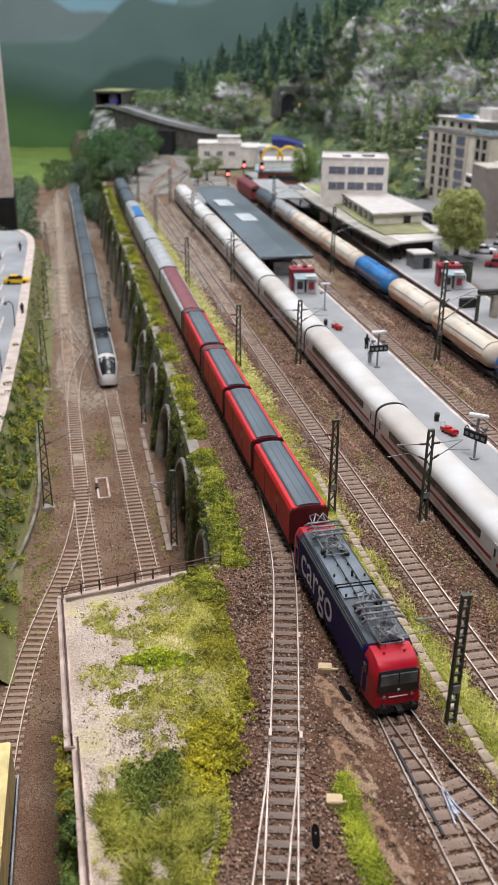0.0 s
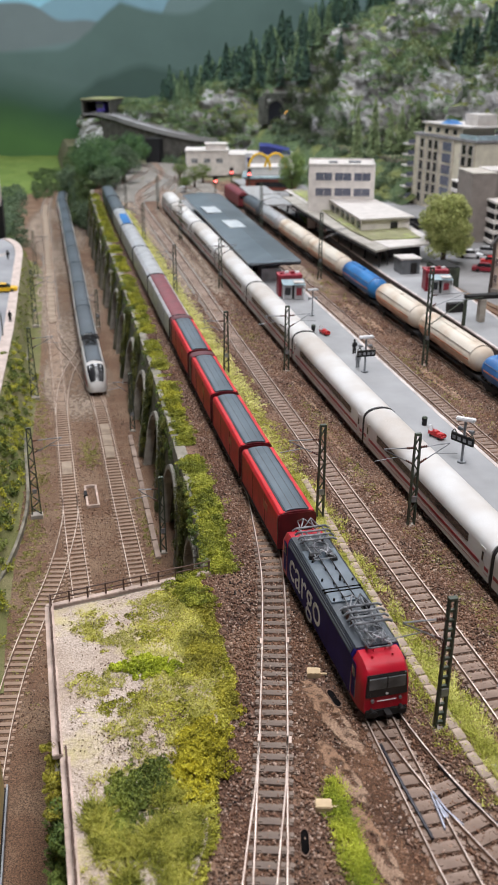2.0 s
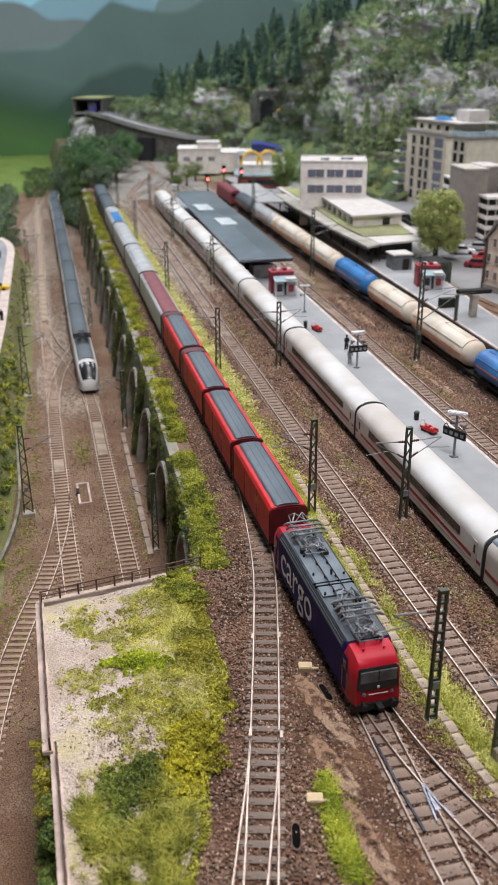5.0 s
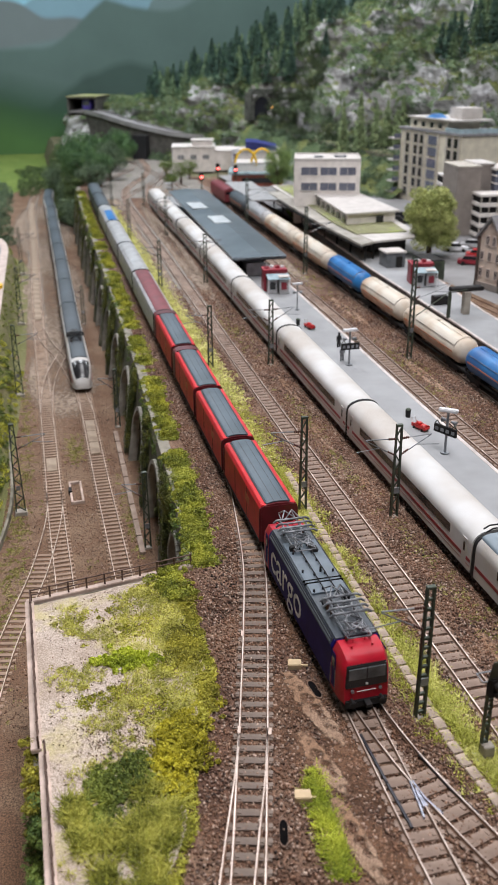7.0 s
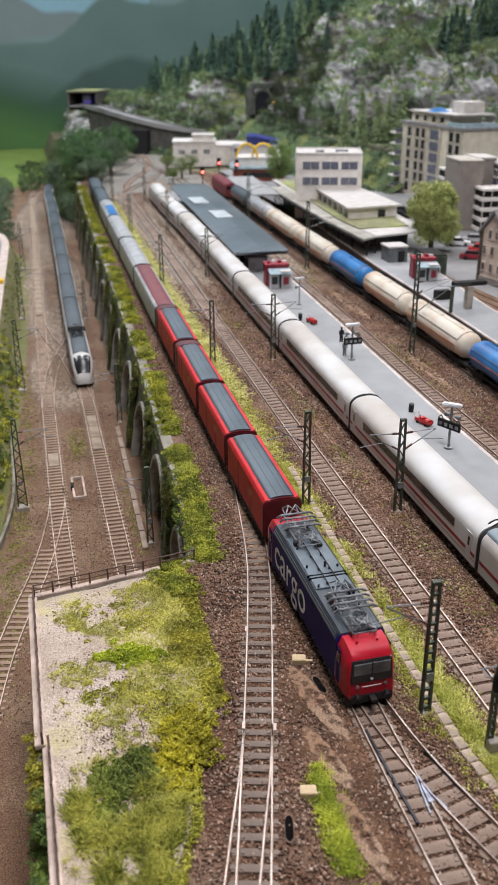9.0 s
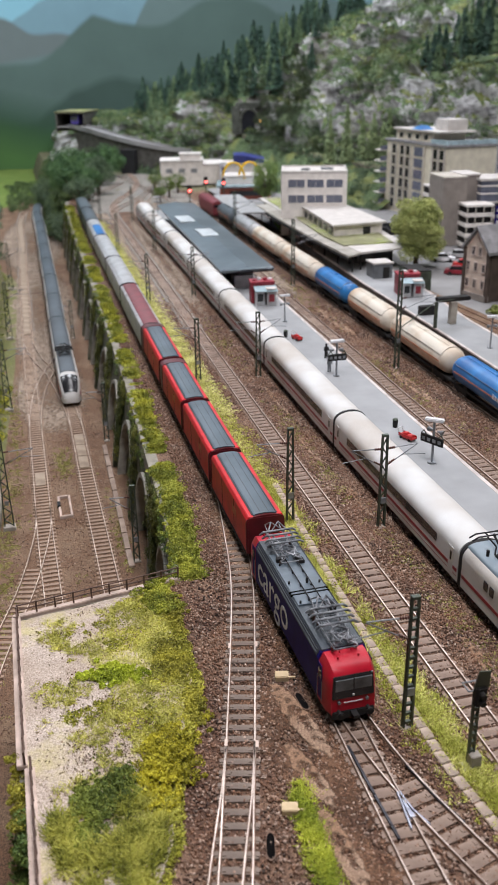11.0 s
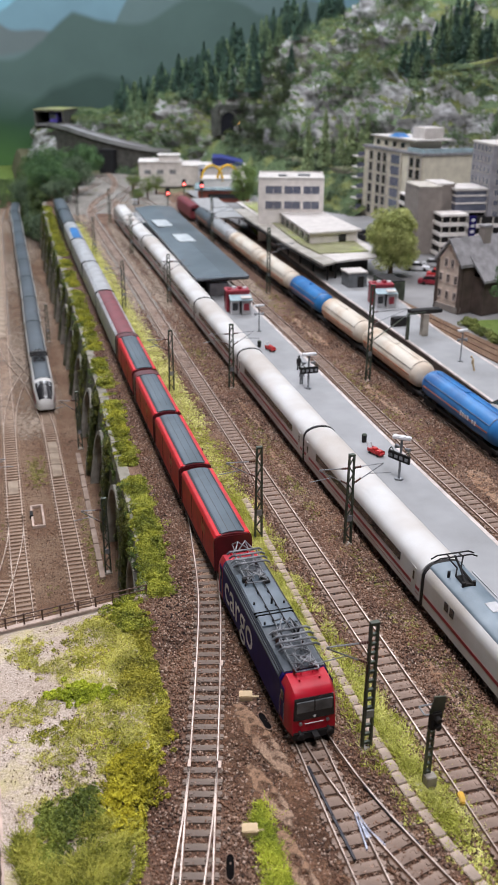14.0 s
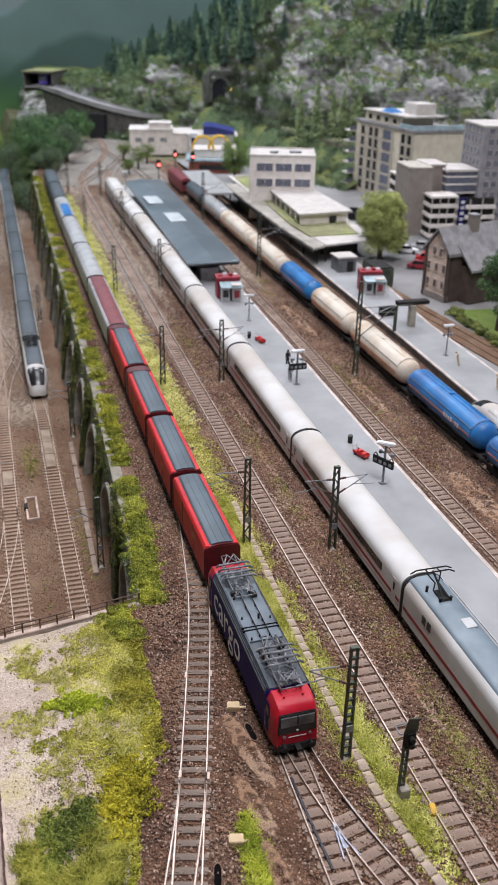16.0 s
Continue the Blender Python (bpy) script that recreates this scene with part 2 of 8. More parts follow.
WAGON_RED = mat("wagon_red", (0.58, 0.016, 0.022), (0.47, 0.013, 0.018), 0.45, spec=0.25)
ROOF = mat("roof_slate_blue", (0.075, 0.105, 0.13), (0.055, 0.08, 0.1), 0.5, coarse=30)
ROOF_SEAM = mat("roof_seam_black", (0.025, 0.03, 0.035), None, 0.5)
SILVER = mat("wagon_silver", (0.46, 0.46, 0.47), (0.36, 0.355, 0.355), 0.4, 0.15)
MAROON = mat("wagon_maroon", (0.2, 0.035, 0.045), (0.15, 0.03, 0.035), 0.5)
STRIPE = mat("stripe_red", (0.3, 0.012, 0.026), None, 0.4)
ORANGE = mat("stripe_orange", (0.62, 0.2, 0.09), None, 0.5)
GLASS = mat("dark_glass", (0.015, 0.015, 0.017), (0.025, 0.025, 0.028), 0.22)
LETTER = mat("letter_white", (0.78, 0.78, 0.8), None, 0.5)
METAL = mat("pantograph_grey", (0.3, 0.31, 0.33), (0.16, 0.17, 0.18), 0.45, 0.35)
BROWN_INS = mat("insulator_brown", (0.11, 0.045, 0.035), None, 0.3)
ICET_ROOF = mat("lower_train_roof", (0.085, 0.1, 0.115), (0.062, 0.074, 0.085), 0.5, coarse=15)
GREY_WALL = mat("render_grey", (0.5, 0.46, 0.4), (0.465, 0.425, 0.37), 0.8, bump=0.2)
BEIGE = mat("render_beige", (0.68, 0.63, 0.5), (0.65, 0.595, 0.475), 0.8, bump=0.2)
OFFICE = mat("render_cream_white", (0.78, 0.73, 0.69), (0.74, 0.69, 0.65), 0.75, bump=0.15)
BROWN_WALL = mat("render_brown_grey", (0.27, 0.235, 0.21), (0.245, 0.212, 0.19), 0.8, bump=0.2)
FLAT_ROOF = mat("flat_roof_light", (0.58, 0.545, 0.515), (0.53, 0.495, 0.465), 0.8, bump=0.2)
SLATE = mat("house_slate", (0.29, 0.28, 0.29), (0.2, 0.195, 0.2), 0.75, bump=0.3)
BRICK = mat("brick_red", (0.33, 0.1, 0.07), (0.25, 0.08, 0.055), 0.8, bump=0.3)
CANOPY = mat("canopy_blue_grey", (0.155, 0.18, 0.205), (0.115, 0.135, 0.155), 0.3, coarse=12)
ASPHALT = mat("road_grey", (0.33, 0.335, 0.35), (0.26, 0.265, 0.28), 0.8, coarse=10, bump=0.2)
PAVE = mat("kerb_pink", (0.6, 0.5, 0.45), (0.52, 0.42, 0.37), 0.8)
KIOSK_RED = mat("kiosk_red", (0.27, 0.02, 0.035), None, 0.45)
CART = mat("cart_red", (0.6, 0.03, 0.03), None, 0.4)
TEAL = mat("terrace_glass_teal", (0.42, 0.55, 0.6), None, 0.2)
YELLOW = mat("truck_yellow", (0.85, 0.52, 0.015), (0.75, 0.45, 0.012), 0.4)
PALE_YELLOW = mat("truck_cream_yellow", (0.85, 0.66, 0.27), None, 0.4)
TRUCK_RED = mat("truck_orange_red", (0.68, 0.1, 0.04), None, 0.4)
TRUCK_BLUE = mat("truck_blue", (0.06, 0.09, 0.42), None, 0.4)
WOOD = mat("box_beige", (0.6, 0.45, 0.27), None, 0.7)
BARK = mat("bark", (0.1, 0.07, 0.045), (0.06, 0.045, 0.03), 0.9, bump=0.5)
HEDGE = mat_leaf("hedge_leaves", (0.06, 0.07, 0.006), (0.4, 0.41, 0.03), (0.68, 0.63, 0.07))
MOSS = mat_leaf("moss_grass", (0.24, 0.25, 0.03), (0.56, 0.57, 0.09), (0.78, 0.75, 0.3))
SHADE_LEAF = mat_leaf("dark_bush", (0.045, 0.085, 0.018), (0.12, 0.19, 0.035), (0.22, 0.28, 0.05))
DEEP_LEAF = mat_leaf("deep_green", (0.012, 0.045, 0.018), (0.06, 0.14, 0.045), (0.14, 0.25, 0.075))
CROWN = mat_leaf("tree_crown", (0.14, 0.18, 0.045), (0.46, 0.5, 0.16), (0.56, 0.58, 0.24))
PINE = mat_leaf("pine_needles", (0.012, 0.038, 0.032), (0.045, 0.105, 0.07), (0.08, 0.15, 0.09))
POPLAR = mat_leaf("light_conifer", (0.045, 0.09, 0.045), (0.16, 0.25, 0.12), (0.26, 0.35, 0.18))
HILL_LEAF = mat_leaf("hill_scrub", (0.03, 0.058, 0.034), (0.11, 0.17, 0.09), (0.18, 0.24, 0.13))
RED_LIGHT = mat("signal_red_light", (1.0, 0.12, 0.1), (1.0, 0.12, 0.1), 0.4, glow=9.0)
AMBER_LIGHT = mat("amber_light", (1.0, 0.45, 0.08), (1.0, 0.45, 0.08), 0.4, glow=5.0)
HALL = mat("hall_paint", (0.11, 0.112, 0.115), (0.09, 0.092, 0.095), 0.9, fine=40, coarse=2)


def mat_rock():
    """Pale limestone in slanted beds with dark cracks; moss where it lies flat."""
    n = Nodes("mountain_rock")
    tilt = n.t.nodes.new("ShaderNodeMapping")
    tilt.inputs["Rotation"].default_value = (0.15, 0.6, 0.3)
    tilt.inputs["Scale"].default_value = (0.5, 0.7, 1.9)
    n.link(n.coord, tilt.inputs["Vector"])

    def beds(scale, detail, rough):
        t = n.node("TexNoise", Scale=scale, Detail=detail, Roughness=rough)
        n.link(tilt.outputs["Vector"], t.inputs["Vector"])
        return t.outputs["Fac"]

    big, mid, small = n.noise(4, 5, 0.6), beds(15, 8, 0.66), beds(70, 6, 0.7)
    rock = n.mix(n.ramp(mid, 0.4, 0.56), (0.16, 0.155, 0.155), (0.68, 0.675, 0.69))
    rock = n.mix(n.ramp(big, 0.5, 0.66), rock, n.mix(0.55, rock, (0.17, 0.15, 0.11)))
    rock = n.mix(n.ramp(small, 0.56, 0.66), rock, n.mix(0.75, rock, (0.06, 0.055, 0.05)))
    grass = n.mix(n.ramp(n.noise(210, 5, 0.7), 0.35, 0.65), (0.022, 0.05, 0.022), (0.15, 0.215, 0.085))
    grass = n.mix(n.ramp(n.noise(14, 3), 0.5, 0.6), grass, n.mix(0.5, grass, (0.27, 0.27, 0.07)))
    up = n.t.nodes.new("ShaderNodeSeparateXYZ")
    n.link(n.t.nodes.new("ShaderNodeNewGeometry").outputs["Normal"], up.inputs[0])
    add = n.node("Math")
    n.link(up.outputs["Z"], add.inputs[0])
    n.link(n.noise(9, 6, 0.7), add.inputs[1])
    n.bump(n.mix(0.45, mid, small), 1.0, 0.03)
    return n.done(n.mix(n.ramp(add.outputs[0], 0.92, 1.1), rock, grass), 0.9)


ROCK = mat_rock()


def mat_backdrop():
    """A painted panorama: sky, ranges of hazy hills with drawn ridge lines, and a dim green meadow."""
    n = Nodes("painted_panorama")
    sep = n.t.nodes.new("ShaderNodeSeparateXYZ")
    n.link(n.coord, sep.inputs[0])
    across = n.ramp(sep.outputs["X"], -0.6, 3.4)
    colour = n.mix(across, n.mix(n.ramp(sep.outputs["Z"], 0.5, 1.1), (0.3, 0.56, 0.7), (0.22, 0.48, 0.66)), (0.1, 0.36, 0.36))
    wash = n.ramp(n.noise(3, 4), 0.3, 0.7)

    def ridge(colour, points, soft, paint):
        r = n.t.nodes.new("ShaderNodeValToRGB")
        r.color_ramp.interpolation = "B_SPLINE" if soft > 0.02 else "CARDINAL"
        while len(r.color_ramp.elements) < len(points):
            r.color_ramp.elements.new(0.5)
        for e, (x, z) in zip(r.color_ramp.elements, points):
            e.position, e.color = (x + 0.6) / 4, (z, z, z, 1)
        n.link(across, r.inputs["Fac"])
        gap = n.node("Math")
        gap.operation = "SUBTRACT"
        n.link(r.outputs["Color"], gap.inputs[0])
        n.link(sep.outputs["Z"], gap.inputs[1])
        return n.mix(n.ramp(gap.outputs[0], -soft, soft), colour, n.mix(wash, paint, tuple(1.2 * c for c in paint)))

    colour = ridge(colour, [(-0.6, 0.5), (0.12, 0.56), (0.23, 0.63), (0.33, 0.7), (0.5, 0.86), (0.8, 0.95), (1.3, 0.8), (3.4, 0.5)], 0.008, (0.176, 0.304, 0.368))
    colour = ridge(colour, [(-0.6, 0.48), (-0.15, 0.56), (-0.01, 0.585), (0.11, 0.57), (0.2, 0.515), (0.37, 0.51), (0.6, 0.45), (3.4, 0.3)], 0.01, (0.136, 0.172, 0.176))
    colour = ridge(colour, [(-0.6, 0.3), (0.66, 0.48), (0.7, 0.556), (0.79, 0.71), (0.9, 0.8), (1.1, 0.88), (1.5, 0.7), (3.4, 0.4)], 0.012, (0.128, 0.192, 0.192))
    colour = ridge(colour, [(-0.6, 0.36), (0.1, 0.38), (0.23, 0.39), (0.31, 0.44), (0.37, 0.49), (0.48, 0.58), (0.53, 0.585), (0.62, 0.56), (0.85, 0.555), (1.06, 0.66), (1.4, 0.6), (3.4, 0.3)], 0.012, (0.084, 0.136, 0.124))
    colour = ridge(colour, [(-0.6, 0.0), (0.2, 0.12), (0.35, 0.235), (0.46, 0.28), (0.57, 0.316), (0.66, 0.305), (0.78, 0.27), (1.1, 0.15), (3.4, 0.1)], 0.02, (0.044, 0.080, 0.068))
    colour = ridge(colour, [(-0.6, 0.25), (-0.05, 0.22), (0.2, 0.16), (0.5, 0.1), (1.0, 0.06), (3.4, 0.05)], 0.09, (0.022, 0.064, 0.032))
    colour = ridge(colour, [(-0.6, 0.16), (-0.05, 0.1), (0.12, 0.04), (0.3, 0.0), (3.4, 0.0)], 0.09, (0.056, 0.132, 0.036))
    return n.done(colour, 0.85)


PANORAMA = mat_backdrop()

# ---- lines of the plan: tracks and edges, x and y in millimetres ----
T1 = [(189, 800), (186, 735), (177.5, 671), (165, 594), (143.5, 506), (126, 441), (117.5, 410), (105.6, 368), (96.5, 335), (87, 302), (58, 200), (30, 108)]
T1B = [(119, 415), (105, 370), (92.7, 335.6), (81.4, 303), (66, 264), (44, 215), (16, 160)]
T2 = [(183, 60), (183.5, 200), (184.5, 320), (186.5, 412), (189, 520), (190, 607), (190, 747), (192, 1043), (194, 1211), (199, 1600), (203, 1955), (210, 2367), (214, 2540), (225, 2760)]
T2B = [(189.5, 520), (190, 470), (192.5, 407), (199, 360), (209.5, 315), (225, 262), (246, 205), (272, 140)]
T3 = [(267, 60), (267, 380), (268, 660), (269, 786), (272, 1044), (280, 1527), (286, 1878), (290, 2267), (300, 2574), (318, 2700), (350, 2813), (410, 2990), (455, 3200), (470, 3500)]
T4 = [(337, 60), (337, 517), (338, 800), (342, 1100), (348, 1471), (354, 1808), (358, 2300), (372, 2600), (405, 2800)]
T5 = [(453, 300), (453.5, 680), (454.5, 800), (457, 963), (462, 1111), (470, 1500), (480, 2000), (490, 2400), (500, 2650)]
T6 = [(536, 400), (536, 800), (540, 1200), (544, 1680), (549, 2100), (552, 2400), (552, 2700)]
T7 = [(566, 300), (567, 600), (573, 850), (584, 1160), (592, 1500), (604, 1850), (620, 2300)]
L1 = [(19, 560), (18, 770), (17, 936), (18, 1034), (20, 1260), (23.5, 1648), (26, 1810), (35, 2350), (44, 2800), (56, 3280), (84, 3520), (180, 3720)]
L2 = [(77, 560), (77, 880), (77, 1015), (79, 1260), (81, 1452), (83.5, 1660), (92, 2080), (98, 2480), (106, 2900), (115, 3270), (142, 3450), (240, 3600)]
LB = [(18, 1010), (16, 950), (6, 880), (-11, 800), (-27, 744), (-41, 690), (-57, 603), (-67, 500), (-72, 380), (-74, 200), (-74, 0)]
LX = [(20, 1260), (25, 1350), (36, 1440), (55, 1525), (72, 1590), (83, 1690)]
LY = [(79, 1240), (76, 1320), (68, 1420), (55, 1525), (37, 1610), (25, 1720)]
LOW = -115.0
RIM = [(112, 605), (116, 620), (126, 735), (128.5, 826), (139, 1092), (150, 1546), (166, 2315), (176, 2680), (190, 2900)]


def rim(y):
    return float(np.interp(y, [p[1] for p in RIM], [p[0] for p in RIM]))


def wall_front(y, z):
    """The battered front of the arcaded wall, leaning out towards its foot."""
    lean = float(np.interp(y, [620, 803, 1100, 1400, 2300], [7, 9, 19, 19, 16]))
    return rim(y) - lean * (-4 - z) / 111


def wob(x, y, s=0.02):
    return noise.noise((x * s, y * s, 3.1))


# ---- the hall round the layout ----
def slab(name, x0, x1, y0, y1, z0, z1, material, label, category):
    return single(name, Geo().box((x0 + x1) / 2, (y0 + y1) / 2, z0, x1 - x0, y1 - y0, z1 - z0), material, label, category, "structure")


slab("floor", -3000, 4600, -3000, 5200, -1220, -1200, HALL, "plain grey hall floor under the layout", "floor")
slab("ceiling", -3000, 4600, -3000, 5200, 2000, 2020, HALL, "plain grey hall ceiling over the layout", "ceiling")
slab("wall_west", -3020, -3000, -3000, 5200, -1200, 2000, HALL, "plain grey hall wall beside the layout", "wall")
slab("wall_east", 4600, 4620, -3000, 5200, -1200, 2000, HALL, "plain grey hall wall beside the layout", "wall")
slab("wall_south", -3000, 4600, -3020, -3000, -1200, 2000, HALL, "plain grey hall wall behind the visitors", "wall")
slab("wall_north", -3000, 4600, 5200, 5220, -1200, 2000, HALL, "plain grey hall wall behind the panorama", "wall")

scenery = Geo()
n = 40
arc = [(-1500 + 5200 * k / n, 4700 - 260 * (2 * k / n - 1) ** 4) for k in range(n + 1)]
scenery.loft([[(x, y, -400), (x, y + 12, -400), (x, y + 12, 1700), (x, y, 1700)] for x, y in arc])
single("backdrop", scenery, PANORAMA, "painted panorama of hazy green mountain ranges under pale sky", "backdrop", "structure", smooth=True)


TOWN = mat("town_paving", (0.27, 0.265, 0.265), (0.2, 0.195, 0.195), 0.8, coarse=8, bump=0.2)

DRY_BANK = mat_ground("dry_bank", (0.19, 0.19, 0.06), (0.32, 0.27, 0.14), (0.07, 0.075, 0.02))

# ---- grounds ----
def slant(x, y):
    """How far the skewed end wall of the terrace draws a point back."""
    return 21 * min(1.0, max(0.0, (114 - x) / 122)) * min(1.0, max(0.0, (y - 470) / 135))


def sheet(name, rows_y, left, right, height, cols, material, label, category="ground", skew=False):
    g = Geo()
    for y in rows_y:
        a, b = left(y), right(y)
        for k in range(cols + 1):
            x = a + (b - a) * k / cols
            g.v.append((x, y - slant(x, y) if skew else y, height(x, y)))
    for j in range(len(rows_y) - 1):
        for k in range(cols):
            i = j * (cols + 1) + k
            g.f.append((i, i + 1, i + cols + 2, i + cols + 1))
    return single(name, g, material, label, category, "structure", smooth=True)


sheet("ground", list(range(100, 4720, 30)), lambda y: -1400, lambda y: 2600, lambda x, y: LOW - 3.2 + 0.8 * wob(x, y), 90, LOW_EARTH, "brown earth of the lower railway yard")
sheet("yard_ground", list(range(60, 606, 7)) + [605], lambda y: -6, lambda y: 600, lambda x, y: -3.3 + 0.9 * wob(x, y, 0.03) - (1.2 if 70 < x < 600 else 0) * 0.2, 90, BALLAST, "brown ballasted ground of the upper station yard", skew=True)
sheet("yard_ground_far", list(range(605, 2960, 14)), rim, lambda y: 640, lambda x, y: -3.3 + 0.9 * wob(x, y, 0.03), 80, BALLAST, "brown ballasted ground between the station tracks")
sheet("town_ground", list(range(600, 2960, 40)), lambda y: 640, lambda y: 2500, lambda x, y: 4 + 0.6 * wob(x, y), 60, TOWN, "light grey paving of the little town")


def step_up(x):
    t = min(1.0, max(0.0, (x - 128) / 60))
    return t * t * (3 - 2 * t)


sheet("yard_ground_back", list(range(2890, 4600, 40)), lambda y: 112, lambda y: 1100, lambda x, y: LOW - 8 + (4 - LOW) * step_up(x) + 3 * wob(x, y), 80, mat_ground("scrub_earth", (0.17, 0.155, 0.075), (0.26, 0.22, 0.13), (0.06, 0.065, 0.03)), "olive brown ground of the far station throat")
GREY_BED = mat_ground("grey_ballast", (0.28, 0.255, 0.225), (0.38, 0.35, 0.31), (0.1, 0.088, 0.075))
sheet("throat_ballast", list(range(2520, 3520, 20)), lambda y: 238 + 0.12 * max(0, y - 2700), lambda y: 560 + 12 * wob(0, y, 0.02), lambda x, y: -2.6 + 1.0 * wob(x, y, 0.03) - (5 if y < 2560 or y > 3480 else 0), 24, GREY_BED, "pale grey ballast of the far station throat")


def terrace_edge(y):
    return 100 - max(0.0, 470 - y) * 0.31 + 6 * wob(0, y, 0.03)


sheet("terrace", list(range(60, 606, 6)), lambda y: -8.5 if y > 424 else -4.5, terrace_edge, lambda x, y: -1.6 + 1.0 * wob(x, y, 0.04) + 0.6 * wob(x, y, 0.15), 34, SAND, "sandy overgrown terrace behind a rusty railing", skew=True)

# embankment and road beside the lower yard
ROAD_EDGE = [(-100, 700), (-86, 950), (-70, 1150), (-47, 1566), (-27, 2227), (-34, 2330), (-60, 2400)]


def road_edge(y):
    return float(np.interp(y, [p[1] for p in ROAD_EDGE], [p[0] for p in ROAD_EDGE]))


ROAD_Z = -62.0


def bank(x, y):
    foot = road_edge(y) + (42 if y < 1500 else 26)
    s = min(1.0, max(0.0, (foot - x) / (foot - road_edge(y))))
    return LOW - 2.5 + (ROAD_Z - LOW) * s * s * (3 - 2 * s) + 2.0 * wob(x, y, 0.05)


sheet("embankment", list(range(640, 2420, 16)), lambda y: road_edge(y) - 12, lambda y: road_edge(y) + 44, bank, 10, DRY_BANK, "green bank between the road and the lower tracks")
g = Geo()
line = [(road_edge(y), y) for y in range(700, 2401, 50)]
g.poly(line + [(-900, 2400), (-900, 700)], LOW - 3, ROAD_Z)
single("road", g, ASPHALT, "light grey town road on a raised plateau", "road", "structure")
g = Geo()
for (x0, y0), (x1, y1) in zip(line, line[1:]):
    g.loft([[(x0 - 14, y0, ROAD_Z - 1), (x0 + 3, y0, ROAD_Z - 1), (x0 + 3, y0, ROAD_Z + 2), (x0 - 14, y0, ROAD_Z + 2)], [(x1 - 14, y1, ROAD_Z - 1), (x1 + 3, y1, ROAD_Z - 1), (x1 + 3, y1, ROAD_Z + 2), (x1 - 14, y1, ROAD_Z + 2)]])
single("pavement", g, PAVE, "pinkish raised pavement along the road", "pavement", "structure")
g = Geo()
for k in range(11):
    g.box(-60 - 2 * k - 4, 2210 - 3 * k, ROAD_Z, 3, 22, 0.4, 0.1)
for k in range(5):
    g.loft([[(-90 - 3 * k, 1500 + 140 * k, ROAD_Z + 0.4), (-87 - 3 * k, 1500 + 140 * k, ROAD_Z + 0.4)], [(-84 - 3 * k, 1590 + 140 * k, ROAD_Z + 0.4), (-81 - 3 * k, 1590 + 140 * k, ROAD_Z + 0.4)]], closed=False, caps=False)
single("road_marking", g, EDGE, "worn white lane lines painted on the road", "road marking", "structure")


def meadow_edge(y):
    return -24 + (0 if y < 3480 else 0.42 * (y - 3480))


def meadow(x, y):
    away = min(1.0, max(0.0, (meadow_edge(y) - x) / 60))
    away = away * away * (3 - 2 * away)
    near = min(1.0, (y - 2400) / 160)
    return LOW - 7 + away * near * (9 + 24 * min(1, max(0, (y - 3450) / 900)) + min(30, max(0, -60 - x) * 0.12) + 4 * wob(x, y, 0.01))


sheet("far_meadow", list(range(2400, 4700, 30)), lambda y: -1400, meadow_edge, meadow, 150, MEADOW, "light green meadow before the painted hills")

at, head = curve([(-78, 750), (-59, 824), (-45, 884), (-36, 940), (-33, 1143), (-33, 1252), (-30, 1380), (-26, 1509), (-28, 1628)], 12.0)
g = Geo().loft([[(x + u * hy, y - u * hx, LOW + h) for u, h in ((-1.6, -4), (1.6, -4), (1.6, 5), (-1.6, 5))] for (x, y), (hx, hy) in zip(at, head)])
single("kerb_bank", g, STONE, "low weathered concrete kerb at the foot of the bank", "kerb", "structure")

# ---- walls of the terrace and the arcaded retaining wall ----
def end_wall(z0, z1, x0, x1, y0, deep):
    return [[(x, y0 - slant(x, 606) + d, z) for d, z in ((0, z0), (deep, z0), (deep, z1), (0, z1))] for x in (x0, x1)]


g = Geo().box(-9, 500, LOW - 5, 8, 164, 112).box(-5, 240, LOW - 5, 8, 360, 112).loft(end_wall(LOW - 5, -3, -13, 119, 602, 8))
single("wall_terrace", g, STONE, "dark stone retaining wall below the terrace", "wall", "structure", bevel=0.6)
g = Geo().box(-10.5, 505, -3.5, 6.4, 160, 3.6).box(-6.4, 242, -3.5, 6.0, 362, 3.4).loft(end_wall(-3.5, 0.1, -13, 117, 603.5, 5))
single("trim_terrace", g, COPING, "pale pinkish concrete coping on the terrace wall", "coping", "structure", bevel=0.5)

WALL_TOP = mat("wall_top_grey", (0.29, 0.265, 0.22), (0.17, 0.16, 0.12), 0.85, bump=0.4)
wall = thing("wall_arcade", 0, 0, 0, "overgrown arcaded stone retaining wall beside the lower tracks", "wall", kind="structure")
g = Geo()
for y in range(612, 2880, 36):
    x = rim(y)
    x2 = rim(y + 36)
    g.loft([[(x + 14, y, LOW - 5), (x + 34, y, LOW - 5), (x + 34, y, -4), (x + 14, y, -4)], [(x2 + 14, y + 36, LOW - 5), (x2 + 34, y + 36, LOW - 5), (x2 + 34, y + 36, -4), (x2 + 14, y + 36, -4)]])
    caps = Geo().loft([[(x - 2.5, y + 0.6, -21), (x + 10, y + 0.6, -21), (x + 10, y + 0.6, -2.6), (x - 1.5, y + 0.6, -2.6)], [(x2 - 2.5, y + 35.6, -21), (x2 + 10, y + 35.6, -21), (x2 + 10, y + 35.6, -2.6), (x2 - 1.5, y + 35.6, -2.6)]])
    part("coping_slab", caps, WALL_TOP, wall, "weathered grey parapet slab", bevel=0.5)
part("backing", g, STONE, wall)
ARCADE = mat("arcade_mossy_stone", (0.16, 0.15, 0.11), (0.075, 0.085, 0.045), 0.9, fine=500, coarse=45, bump=0.6)
